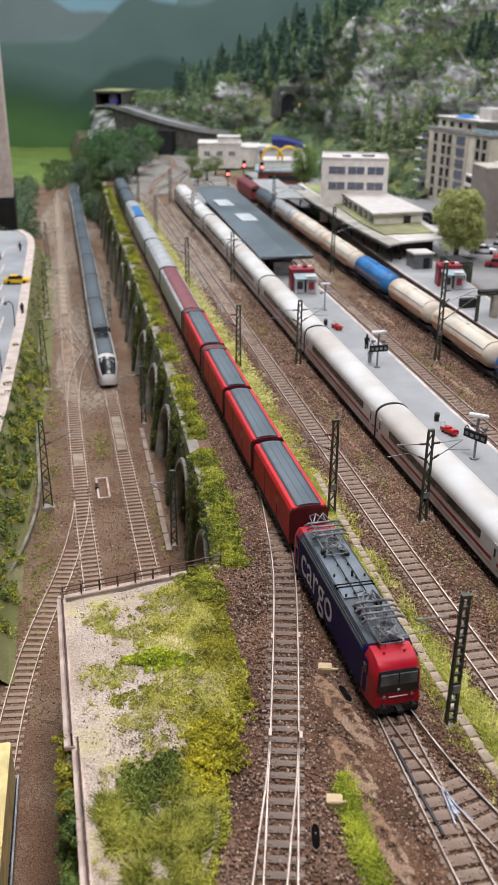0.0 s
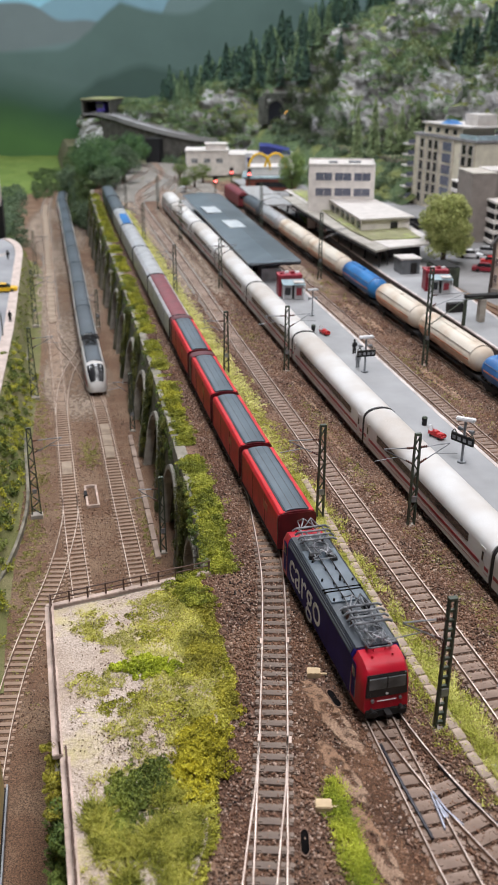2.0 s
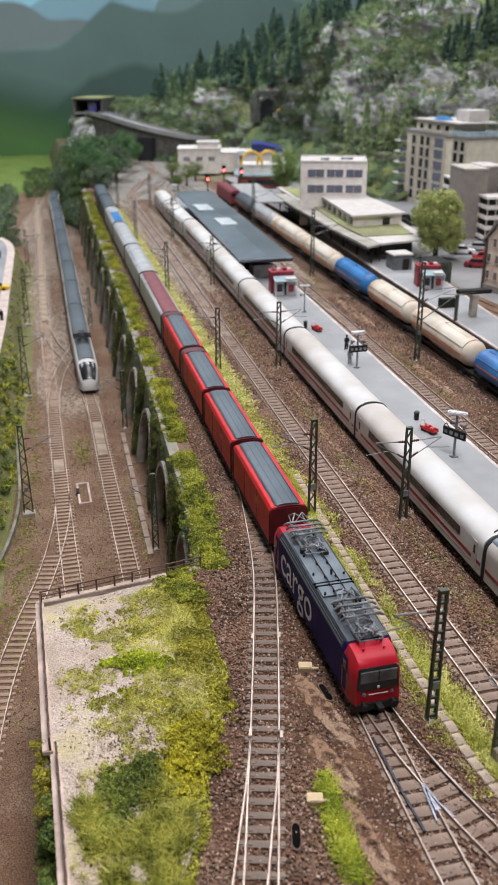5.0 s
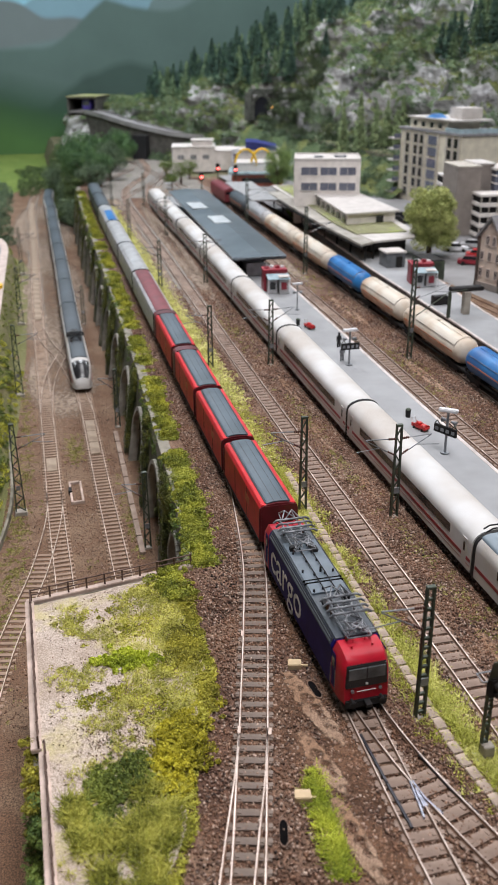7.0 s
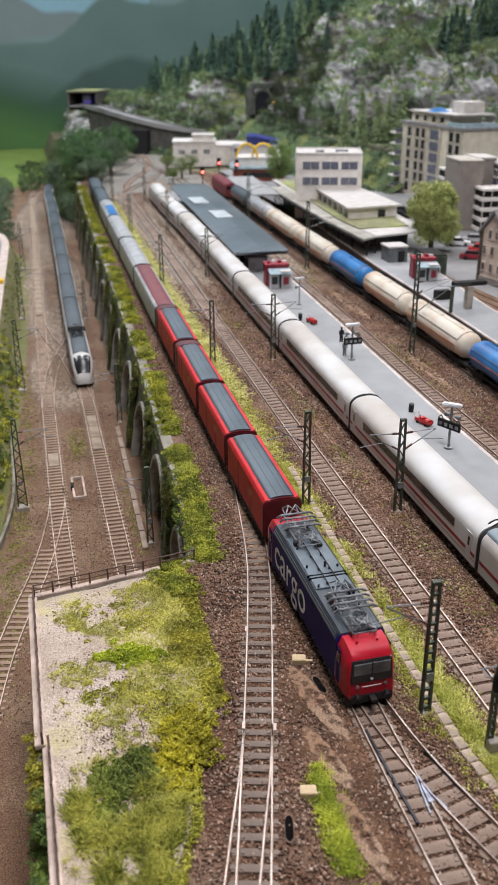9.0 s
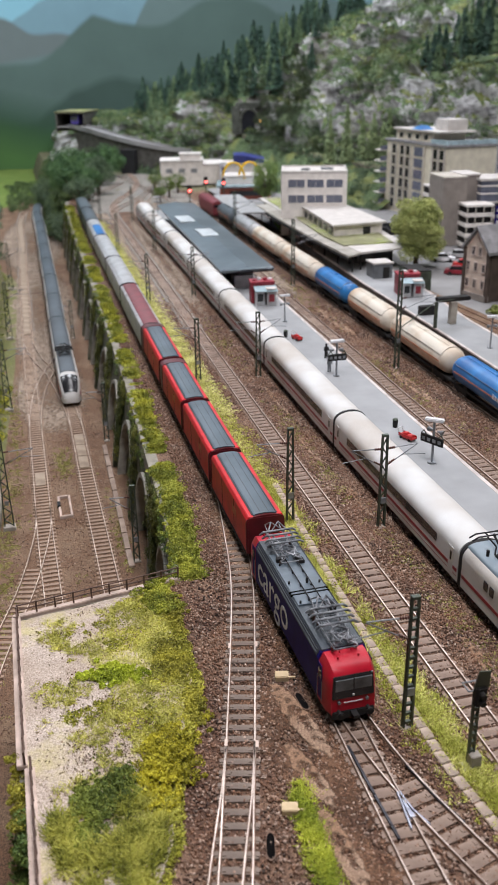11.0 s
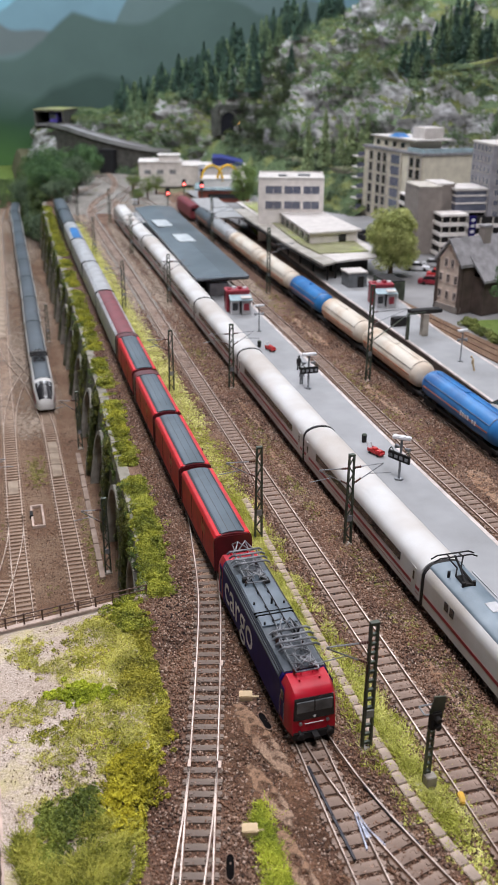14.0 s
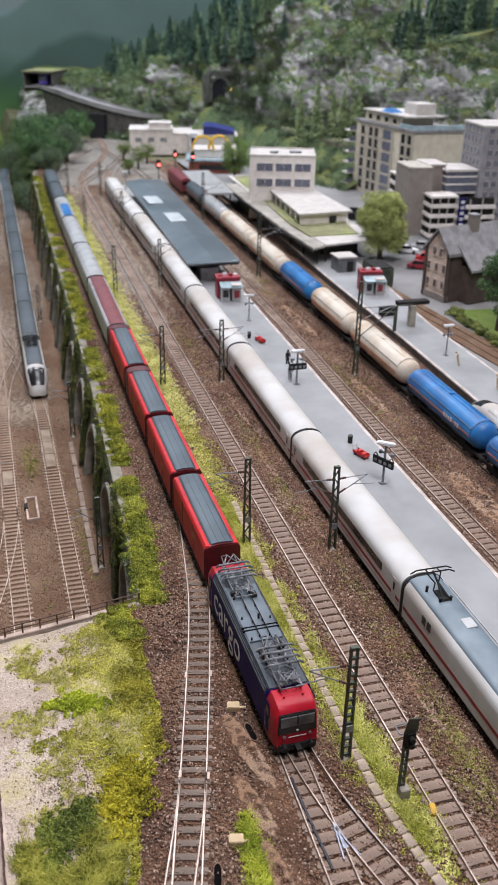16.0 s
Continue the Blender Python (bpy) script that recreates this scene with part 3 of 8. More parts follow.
ARCH_GREY = mat("arch_grey", (0.4, 0.375, 0.33), (0.25, 0.235, 0.2), 0.85, bump=0.4)


def pilaster(y, half, proud, z0, z1, deep=8):
    """An upright strip that follows the lean of the wall."""
    return Geo().loft([[(wall_front(y, z) - proud, y - half, z), (wall_front(y, z) + deep, y - half, z), (wall_front(y, z) + deep, y + half, z), (wall_front(y, z) - proud, y + half, z)] for z in (z0, z1)])


def bay(yc, half=80.5, clear=48.0, spring=-76.0, rise=44.0):
    """One bay: spandrel and half piers round an open arch, a pale ring and its jambs."""
    stations = [(-half, LOW - 5), (-clear, LOW - 5)] + [(-clear * math.cos(math.pi * k / 16), spring + rise * math.sin(math.pi * k / 16)) for k in range(17)] + [(clear, LOW - 5), (half, LOW - 5)]
    part("spandrel", Geo().loft([[(wall_front(yc + u, z), yc + u, z), (rim(yc + u) + 15, yc + u, z), (rim(yc + u) + 15, yc + u, -4), (wall_front(yc + u, -4), yc + u, -4)] for u, z in stations]), ARCADE, wall)
    ring = Geo()
    for k in range(16):
        secs = []
        for a in (math.pi * k / 16, math.pi * (k + 0.95) / 16):
            c, h = math.cos(a), math.sin(a)
            inner, outer = (yc + (clear - 1) * c, spring + (rise - 1) * h), (yc + (clear + 3.5) * c, spring + (rise + 4) * h)
            secs.append([(wall_front(*p) + d, *p) for p, d in ((inner, -3.5), (inner, 6), (outer, 6), (outer, -3.5))])
        ring.loft(secs)
    part("arch_ring", ring, ARCH_GREY, wall, "pale grey stone arch ring")
    for u in (-clear - 1.6, clear + 1.6):
        part("jamb", pilaster(yc + u, 2.0, 2.6, LOW - 4, spring), ARCH_GREY, wall)


for k in range(14):
    bay(700.5 + 161 * k)
    part("pier", pilaster(781 + 161 * k, 6.5, 5.0, LOW - 4, -24), ARCADE, wall, bevel=0.5)
g = Geo()
for y in range(846, 1170, 38):
    g.box(103 + 0.024 * (y - 846), y, LOW - 3, 6, 36, 3.6, -0.024)
single("cable_trough", g, mat("trough_dusty", (0.33, 0.25, 0.2), (0.25, 0.18, 0.14), 0.85, bump=0.3), "pale concrete cable trough at the foot of the wall", "cable trough", "structure", bevel=0.4)

# railing on the terrace
def railing(x0, y0, x1, y1, count):
    r = thing("railing", x0, y0, 0.5, "rusty brown metal railing on the terrace coping", "railing", "terrace railings")
    dx, dy = x1 - x0, y1 - y0
    for k in range(count + 1):
        t = k / count
        j = rnd.uniform(-0.5, 0.5)
        part("post", Geo().box(dx * t, dy * t, -0.5, 1.3, 1.3, 9.5), RUSTY, r)
        if k < count:
            a, b = (dx * t, dy * t), (dx * (k + 1) / count, dy * (k + 1) / count)
            for h in (4.3, 8.3):
                part("rail", Geo().cyl((*a, h + j * 0.3), (*b, h), 0.55, n=5), RUSTY, r)


railing(-9, 585, 116, 606, 9)
railing(-9.5, 582, -9, 426, 12)
railing(-5.5, 421, -4, 120, 24)


# ---- tracks ----
sleeper_geo = Geo().box(0, 0, -4.4, 23.4, 7.3, 2.4, top=0.95).box(-11.0, 0, -2.1, 2.2, 2.6, 0.6).box(11.0, 0, -2.1, 2.2, 2.6, 0.6).box(-6.2, 0, -2.1, 2.2, 2.6, 0.6).box(6.2, 0, -2.1, 2.2, 2.6, 0.6)
sleeper_mesh = mesh("sleeper", sleeper_geo, SLEEPER)
old_geo = Geo().box(0, 0, -4.4, 25.5, 4.3, 2.4, top=0.94).box(-11.0, 0, -2.1, 2.2, 2.4, 0.6).box(11.0, 0, -2.1, 2.2, 2.4, 0.6)
sleeper_old = mesh("sleeper", old_geo, SLEEPER_OLD)


sleeper_slim = mesh("sleeper", Geo().box(0, 0, -4.4, 24.5, 5.0, 2.4, top=0.94).box(-11.0, 0, -2.1, 2.2, 2.4, 0.6).box(11.0, 0, -2.1, 2.2, 2.4, 0.6).box(-6.2, 0, -2.1, 2.2, 2.4, 0.6).box(6.2, 0, -2.1, 2.2, 2.4, 0.6), mat("grey_brown_sleeper", (0.23, 0.175, 0.14), (0.13, 0.095, 0.075), 0.75, bump=0.4, coarse=40))


def track(points, z, label, near=1150, old=False, skip=None, drop=0.0, group="station tracks", slim=False):
    at, head = curve(points, 8.6 if old else 9.7)
    base = thing("railway_track", at[0][0], at[0][1], z, label, "railway track", group)
    ox, oy = at[0]
    rows, pts = Geo(), []
    fine, way = curve(points, 16.0)
    for side in (-1, 1):
        body, head_geo = [], []
        for (x, y), (hx, hy) in zip(fine, way):
            px, py = x + side * 8.6 * hy - ox, y - side * 8.6 * hx - oy
            off = lambda u, h: (px + u * hy, py - u * hx, h)
            body.append([off(-0.9, -2.1), off(0.9, -2.1), off(0.35, -1.5), off(0.35, -0.5), off(-0.35, -0.5), off(-0.35, -1.5)])
            head_geo.append([off(-0.42, -0.5), off(0.42, -0.5), off(0.42, 0.0), off(-0.42, 0.0)])
        rail = part("rail", Geo().loft(head_geo), RAIL_OLD if old else RAIL, base, "dull brown rail head" if old else "worn shiny steel rail head")
        part("rail_web", Geo().loft(body), RAIL_SIDE, rail)
    k = 0
    for (x, y), (hx, hy) in zip(at, head):
        if skip and skip(x, y):
            continue
        a = -math.atan2(hx, hy) + rnd.uniform(-0.015, 0.015)
        dz = rnd.uniform(-0.25, 0.1) - drop
        if y < near and k < 290:
            s = new("sleeper", sleeper_old if old else sleeper_slim if slim else sleeper_mesh)
            s.parent = base
            s.matrix_basis = pose((x - ox) * MM, (y - oy) * MM, dz * MM, 0, 0, math.degrees(a))
            k += 1
        else:
            rows.box(x - ox, y - oy, -4.4 + dz, 25.5 if old else 23.4, 4.3 if old else 7.3, 2.3, a, 0.95)
    if rows.v:
        part("trackwork", rows, SLEEPER_OLD if old else SLEEPER, base, kind="stuff")
    return base


def apart(points, gap):
    """True where a line lies nearer than gap to another, so that they share their sleepers."""
    at, _ = curve(points, 6.0)
    return lambda x, y: np.min(np.hypot(at[:, 0] - x, at[:, 1] - y)) < gap


track(T1, 0, "curved model track with brown sleepers and bright rails", skip=apart(T2, 15), slim=True)
track(T1B, 0, "model turnout branch leaving the curved track", skip=apart(T1, 13), drop=0.2, slim=True)
track(T2, 0, "straight model track under the freight train")
track(T2B, 0, "model turnout branch before the locomotive", skip=apart(T2, 15), drop=0.2)
track(T3, 0, "empty straight model track with brown sleepers and bright rails")
track(T4, 0, "model track under the white express train", near=0)
track(T5, 0, "empty model track along the platform")
track(T6, 0, "model track under the tank wagons", near=0)
track(T7, 0, "dark model track along the second platform", near=0)
for far_line in ([(360, 2450), (385, 2600), (430, 2800), (470, 2960), (510, 3150), (530, 3420)], [(300, 2560), (330, 2640), (395, 2780), (450, 2930), (500, 3100), (545, 3400)], [(495, 2600), (490, 2760), (470, 2920), (455, 3080), (440, 3250), (425, 3440)], [(235, 2790), (268, 2900), (330, 3040), (390, 3180), (420, 3330), (440, 3460)]):
    track(far_line, 0.4, "pale far model track of the station throat", near=0, drop=1.2, group="throat tracks")
track(L1, LOW, "dusty model track in the lower yard", 1300, True, group="lower yard tracks")
track(L2, LOW, "dusty model track beside the arcaded wall", 1300, True, group="lower yard tracks")
track(LB, LOW, "dusty model turnout branch in the lower yard", 1300, True, apart(L1, 15), 0.2, "lower yard tracks")
track(LX, LOW, "dusty crossover track in the lower yard", 1300, True, apart(L1, 200), 0.2, "lower yard tracks")
track(LY, LOW, "dusty crossover track in the lower yard", 1300, True, apart(L1, 200), 0.2, "lower yard tracks")

for bed_line, y0, y1, z in ((L1, 1640, 3480, LOW), (L2, 1700, 3400, LOW), (T3, 1300, 2600, 0)):
    at, head = curve(bed_line, 30.0)
    g = Geo()
    g.loft([[(x + u * hy, y - u * hx, z + h) for u, h in ((-19, -4.5), (19, -4.5), (14, -2.7), (-14, -2.7))] for (x, y), (hx, hy) in zip(at, head) if y0 < y < y1])
    single("dusty_trackbed", g, GREY_BED, "pale grey dusty bed of the far track", "trackbed", "structure")
# pale concrete panels between the rails of the lower yard
INFILL = mat("track_panel", (0.37, 0.29, 0.215), (0.26, 0.19, 0.135), 0.8, coarse=45, bump=0.3)
panel_mesh = mesh("panel", Geo().box(0, 0, -3.4, 12.6, 39, 3.0), INFILL, bevel=0.4)
for pts, y0, y1 in ((L1, 1040, 1110), (L2, 1080, 1230), (L1, 1760, 3300), (L2, 1760, 3300)):
    at, head = curve(pts, 40.0)
    strip_thing = thing("track_panels", float(np.interp(y0, at[:, 1], at[:, 0])), y0, LOW, "pale concrete panels between the rails of the lower yard", "track panel", "lower track panels", kind="structure")
    for (x, y), (hx, hy) in zip(at, head):
        if y0 < y < y1:
            p = new("panel", panel_mesh)
            p.matrix_basis, p.parent = pose(x * MM, y * MM, (LOW + rnd.uniform(-0.3, 0.1)) * MM, 0, 0, math.degrees(-math.atan2(hx, hy))), strip_thing
            p.matrix_parent_inverse = strip_thing.matrix_world.inverted()

# frogs, guard rails and joints of the turnout before the locomotive
g = Geo()
for pts in ([(177.6, 390), (178.2, 350), (179, 318)], [(205, 366), (211, 338), (217, 318)]):
    for (x0, y0), (x1, y1) in zip(pts, pts[1:]):
        g.box((x0 + x1) / 2 + 1.4, (y0 + y1) / 2, -1.6, 1.5, math.hypot(x1 - x0, y1 - y0) + 1, 1.4, -math.atan2(x1 - x0, y1 - y0))
frog = thing("turnout_frog", 193, 336, -0.5, "bright bluish steel frog of the turnout", "turnout frog", kind="structure")
BRIGHT = mat("polished_steel", (0.42, 0.45, 0.55), (0.3, 0.31, 0.38), 0.35, 0.6, coarse=200)
part("wedge", Geo().loft([[(-0.4, 6, -1), (0.4, 6, -1), (0.4, 6, 0.6), (-0.4, 6, 0.6)], [(-1.2, -7, -1), (1.8, -7, -1), (1.8, -7, 0.6), (-1.2, -7, 0.6)]]), BRIGHT, frog)
for x0, x1 in ((-2.2, -3.6), (2.6, 7.0)):
    part("wing_rail", Geo().loft([[(x + u, y, z) for u, z in ((-0.45, -1), (0.45, -1), (0.45, 0.6), (-0.45, 0.6))] for x, y in ((x0 * 0.25, 12), (x0, -2), (x1, -14))]), BRIGHT, frog)
single("guard_rail", g, FOIL, "dark guard rails of the turnout", "rail", "structure")
g = Geo()
for x, y in ((134, 506), (152.5, 503), (109, 412), (126.8, 406)):
    g.box(x, y, -2.0, 1.9, 6, 2.15, -0.27)
single("rail_joint", g, COPING, "pale rail joiners on the curved track", "rail joiner", "structure")

# ---- ballast stones ----
def stones(boxes, per_mm2, z, low=0.7, high=1.6):
    out = []
    for x0, x1, y0, y1 in boxes:
        n = int((x1 - x0) * (y1 - y0) * per_mm2)
        out.append(np.stack([gen.uniform(x0, x1, n), gen.uniform(y0, y1, n), np.full(n, z)], 1))
    c = np.concatenate(out)
    n = len(c)
    s = gen.uniform(low, high, (n, 1))
    d = gen.normal(size=(n, 3, 3))
    q = np.linalg.qr(d)[0] * (s * gen.uniform(0.6, 1.1, (n, 3)) * 0.6)[:, None, :]
    corner = np.array([(1.35, 0, 0), (-1.35, 0, 0), (0, 1.35, 0), (0, -1.35, 0), (0, 0, 1.35), (0, 0, -1.35)])
    v = c[:, None] + np.einsum("nij,kj->nki", q, corner) + gen.normal(size=(n, 6, 3)) * (s * 0.16)[:, None, :]
    face = np.array([(0, 2, 4), (2, 1, 4), (1, 3, 4), (3, 0, 4), (2, 0, 5), (1, 2, 5), (3, 1, 5), (0, 3, 5)])
    return v, face


def stone_field(name, v, face, label):
    n = len(v)
    me = bpy.data.meshes.new(name)
    me.vertices.add(6 * n)
    me.vertices.foreach_set("co", (v.reshape(-1) * MM).astype(np.float32))
    idx = (face[None] + 6 * np.arange(n)[:, None, None]).reshape(-1).astype(np.int32)
    me.loops.add(len(idx))
    me.loops.foreach_set("vertex_index", idx)
    me.polygons.add(8 * n)
    me.polygons.foreach_set("loop_start", np.arange(0, 24 * n, 3, dtype=np.int32))
    me.update(calc_edges=True)
    finish(me, STONES, False)
    tagged(new(name, me), label, "gravel", kind="stuff")


v, face = stones([(40, 360, 240, 620), (120, 345, 620, 920)], 0.36, -2.9, 0.75, 1.75)
keep = (v[:, 0, 0] > 100 - np.maximum(0, 470 - v[:, 0, 1]) * 0.31 + 2) & (v[:, 0, 0] > np.interp(v[:, 0, 1], [605, 620, 826, 1092], [60, 140, 152, 160]))
stone_field("gravel", v[keep], face, "loose dark and rusty ballast stones between the tracks")
v, face = stones([(150, 345, 920, 1500), (425, 580, 600, 1400)], 0.16, -2.9, 0.9, 1.9)
stone_field("gravel", v, face, "loose brown ballast stones farther along the tracks")
v, face = stones([(-100, 116, 560, 1300)], 0.08, LOW - 3.0, 0.6, 1.4)
stone_field("gravel", v, face, "loose brown stones of the lower yard")
v, face = stones([(0, 100, 290, 600), (18, 76, 402, 450), (60, 100, 520, 560)], 0.09, -1.3, 0.3, 0.95)
keep = (v[:, 0, 0] < 96 - np.maximum(0, 470 - v[:, 0, 1]) * 0.31) & (v[:, 0, 1] < 578 + 0.14 * v[:, 0, 0]) & (gen.uniform(size=len(v)) < 0.35 + 0.65 * (v[:, 0, 0] > 18))
stone_field("gravel", v[keep], face, "dark crumbs of earth strewn over the terrace")

# bare sandy patches in the ballast
def mat_dust(name, base, dust, dark):
    """Loose dust that thins out raggedly towards its edge."""
    m = mat_ground(name, base, dust, dark)
    t = m.node_tree
    coord = t.nodes.new("ShaderNodeTexCoord")
    far = t.nodes.new("ShaderNodeVectorMath")
    far.operation = "DISTANCE"
    far.inputs[1].default_value = (0.5, 0.5, 0.5)
    t.links.new(coord.outputs["Generated"], far.inputs[0])
    grain = t.nodes.new("ShaderNodeTexNoise")
    grain.inputs["Scale"].default_value, grain.inputs["Detail"].default_value = 160.0, 8.0
    t.links.new(coord.outputs["Object"], grain.inputs["Vector"])
    mix = t.nodes.new("ShaderNodeMath")
    mix.operation = "MULTIPLY_ADD"
    mix.inputs[1].default_value = 0.9
    t.links.new(grain.outputs["Fac"], mix.inputs[0])
    t.links.new(far.outputs["Value"], mix.inputs[2])
    edge = t.nodes.new("ShaderNodeMapRange")
    edge.inputs["From Min"].default_value, edge.inputs["From Max"].default_value = 0.95, 0.78
    t.links.new(mix.outputs[0], edge.inputs["Value"])
    t.links.new(edge.outputs["Result"], t.nodes["Principled BSDF"].inputs["Alpha"])
    return m


TAN = mat_dust("sandy_patch", (0.4, 0.24, 0.145), (0.52, 0.36, 0.25), (0.14, 0.075, 0.045))
DUST_GREY = mat_dust("grey_dust", (0.35, 0.27, 0.2), (0.45, 0.36, 0.28), (0.16, 0.11, 0.08))


def patch(cx, cy, rx, ry, rz, z=-3.6, material=None, label="bare tan sand in the brown ballast"):
    g = Geo()
    n = 24
    for j in range(n + 1):
        for k in range(9):
            x, y = rx * (k / 4 - 1) * 1.5, ry * (2 * j / n - 1) * 1.3
            g.v.append((x, y, 1.2 * (1 - min(1, (x / rx / 1.5) ** 2 + (y / ry / 1.3) ** 2)) + 0.15))
    g.f = [(j * 9 + k, j * 9 + k + 1, j * 9 + k + 10, j * 9 + k + 9) for j in range(n) for k in range(8)]
    return single("sandy_patch", g, material or TAN, label, "sand", "structure", cx, cy, z, smooth=True, rz=rz)


for k, (x, y, rx, ry) in enumerate(((50, 1430, 46, 170), (60, 2000, 60, 420), (70, 2800, 70, 420))):
    patch(x, y, rx, ry, -1, LOW - 3.4, DUST_GREY, "pale grey dust over the lower tracks")
for x, y, rx, ry in ((250, 1750, 16, 420), (318, 1900, 14, 500), (420, 2500, 60, 300), (500, 1900, 14, 400), (255, 2300, 30, 260)):
    patch(x, y, rx, ry, -1, -3.5, DUST_GREY, "pale grey dust between the far tracks")
for x, y in ((176, 640), (490, 700)):
    patch(x, y, 12, 60, 0, -3.5)
EARTH = mat_dust("bare_brown_earth", (0.16, 0.075, 0.036), (0.27, 0.14, 0.075), (0.04, 0.018, 0.01))
for args in ((150, 405, 20, 66, 14), (166, 330, 12, 62, 3), (176, 520, 8, 70, 0)):
    patch(*args, -3.7, EARTH, "bare dark brown earth beside the turnout")
for args in ((159, 424, 6, 36, 10, -2.6), (150, 376, 5, 26, 12, -2.6), (150, 320, 5, 30, 6, -2.6), (306, 700, 3, 36, 0), (300, 830, 3, 40, 0), (308, 980, 3, 50, 0), (488, 980, 6, 70, 0), (298, 440, 3, 40, 0), (500, 1300, 7, 90, 0)):
    patch(*args)

# ---- rolling stock ----
def hull(w, z0, z1, z2, n=10, power=0.75):
    """A car's outline in x, z: straight sides and a rounded roof."""
    pts = [(-w / 2, z0), (-w / 2, z1)]
    for k in range(1, n):
        a = math.pi * k / n
        pts.append((-w / 2 * math.cos(a), z1 + (z2 - z1) * math.sin(a) ** power))
    return pts + [(w / 2, z1), (w / 2, z0)]


def roof_shell(w, z1, z2, y0, y1, thick=0.5, n=10, power=0.75):
    arc = [(-w / 2 * math.cos(math.pi * k / n), z1 + (z2 - z1) * math.sin(math.pi * k / n) ** power) for k in range(n + 1)]
    low = [(x * 0.95, z - thick * 2) for x, z in reversed(arc)]
    return Geo().prism(arc + low, y0, y1)


def bogie(parent, y, axles=2, gap=28.0):
    frame_geo = Geo().box(0, y, 4.2, 24, gap + 14, 4)
    b = part("bogie", frame_geo, DARK, parent, bevel=0.4)
    for k in range(axles):
        yy = y + (k - (axles - 1) / 2) * gap / max(1, axles - 1)
        for s in (-1, 1):
            part("wheel", Geo().cyl((s * 7.6, yy, 5.4), (s * 9.8, yy, 5.4), 5.4, n=16), DARK, b)


def text_mesh(name, body, size, material, parent, m, label=""):
    c = bpy.data.curves.new(name, "FONT")
    c.body, c.size, c.extrude, c.align_x, c.align_y = body, size * MM, 0.1 * MM, "CENTER", "CENTER"
    tmp = bpy.data.objects.new(name, c)
    scene.collection.objects.link(tmp)
    me = bpy.data.meshes.new_from_object(tmp.evaluated_get(bpy.context.evaluated_depsgraph_get()))
    bpy.data.objects.remove(tmp)
    me.materials.clear()
    me.materials.append(material)
    ob = new(name, me)
    ob.parent, ob.matrix_basis = parent, m
    return tagged(ob, label)


PANTO = mat("pantograph_steel", (0.09, 0.094, 0.105), (0.34, 0.35, 0.37), 0.35, 0.3, coarse=160, bump=0.1)


def pantograph(parent, y, flip, raised=7.0, material=PANTO):
    """A folded single-arm pantograph: collector bars on a light braced frame."""
    p = part("pantograph", Geo().tube([(-8, y - 30 * flip, 46.6), (8, y - 30 * flip, 46.6), (8, y + 10 * flip, 46.6), (-8, y + 10 * flip, 46.6), (-8, y - 30 * flip, 46.6)], 0.55), material, parent, "folded grey pantograph on brown insulators")
    for s in (-8, 8):
        for d in (-26, 4):
            part("insulator", Geo().cyl((s, y + d * flip, 43.2), (s, y + d * flip, 46.4), 1.1, n=8), BROWN_INS, p)
    h = 46.6 + raised

    def rod(name, pts, r):
        part(name, Geo().tube([(q[0], y + q[1] * flip, q[2]) for q in pts], r), material, p)

    for s in (-1, 1):
        rod("lower_arm", [(s * 7, -26, 47), (s * 2.5, -9, 50), (s * 6, 6, h - 1)], 0.8)
        rod("brace", [(s * 7, -24, 47), (-s * 6, -14, 50)], 0.55)
        rod("brace", [(-s * 6, -14, 50), (s * 7, -4, 51)], 0.55)
        rod("brace", [(s * 9, -20, 47), (s * 3, -26, 50)], 0.5)
        rod("brace", [(s * 2, -27, 48), (s * 6, -17, 51.5), (s * 1, -8, 50)], 0.5)
        rod("brace", [(s * 7.5, -28, 47.2), (-s * 3, -21, 51), (s * 8, -13, 49)], 0.5)
        rod("spring", [(s * 4.2, -25, 48), (s * 4.2, -12, 48.6)], 1.0)
        rod("bow_tie", [(s * 9.5, -11, h - 0.8), (s * 9.5, 12, h - 0.6)], 0.7)
        rod("upper_arm", [(s * 8, 10, h - 1), (s * 3, 20, h + 3), (s * 5.5, 28, h - 3)], 0.6)
        rod("brace", [(s * 3, 20, h + 3), (-s * 6, 11, h - 2)], 0.5)
        rod("brace", [(s * 5.5, 28, h - 3), (s * 6.5, 6, 46.8)], 0.5)
    for d in (-11, -4, 3, 10):
        part("collector_bar", Geo().tube([(-14.8, y + d * flip, h - 1.8), (-12, y + d * flip, h + 0.2), (12, y + d * flip, h + 0.2), (14.8, y + d * flip, h - 1.8)], 0.9), material, p)


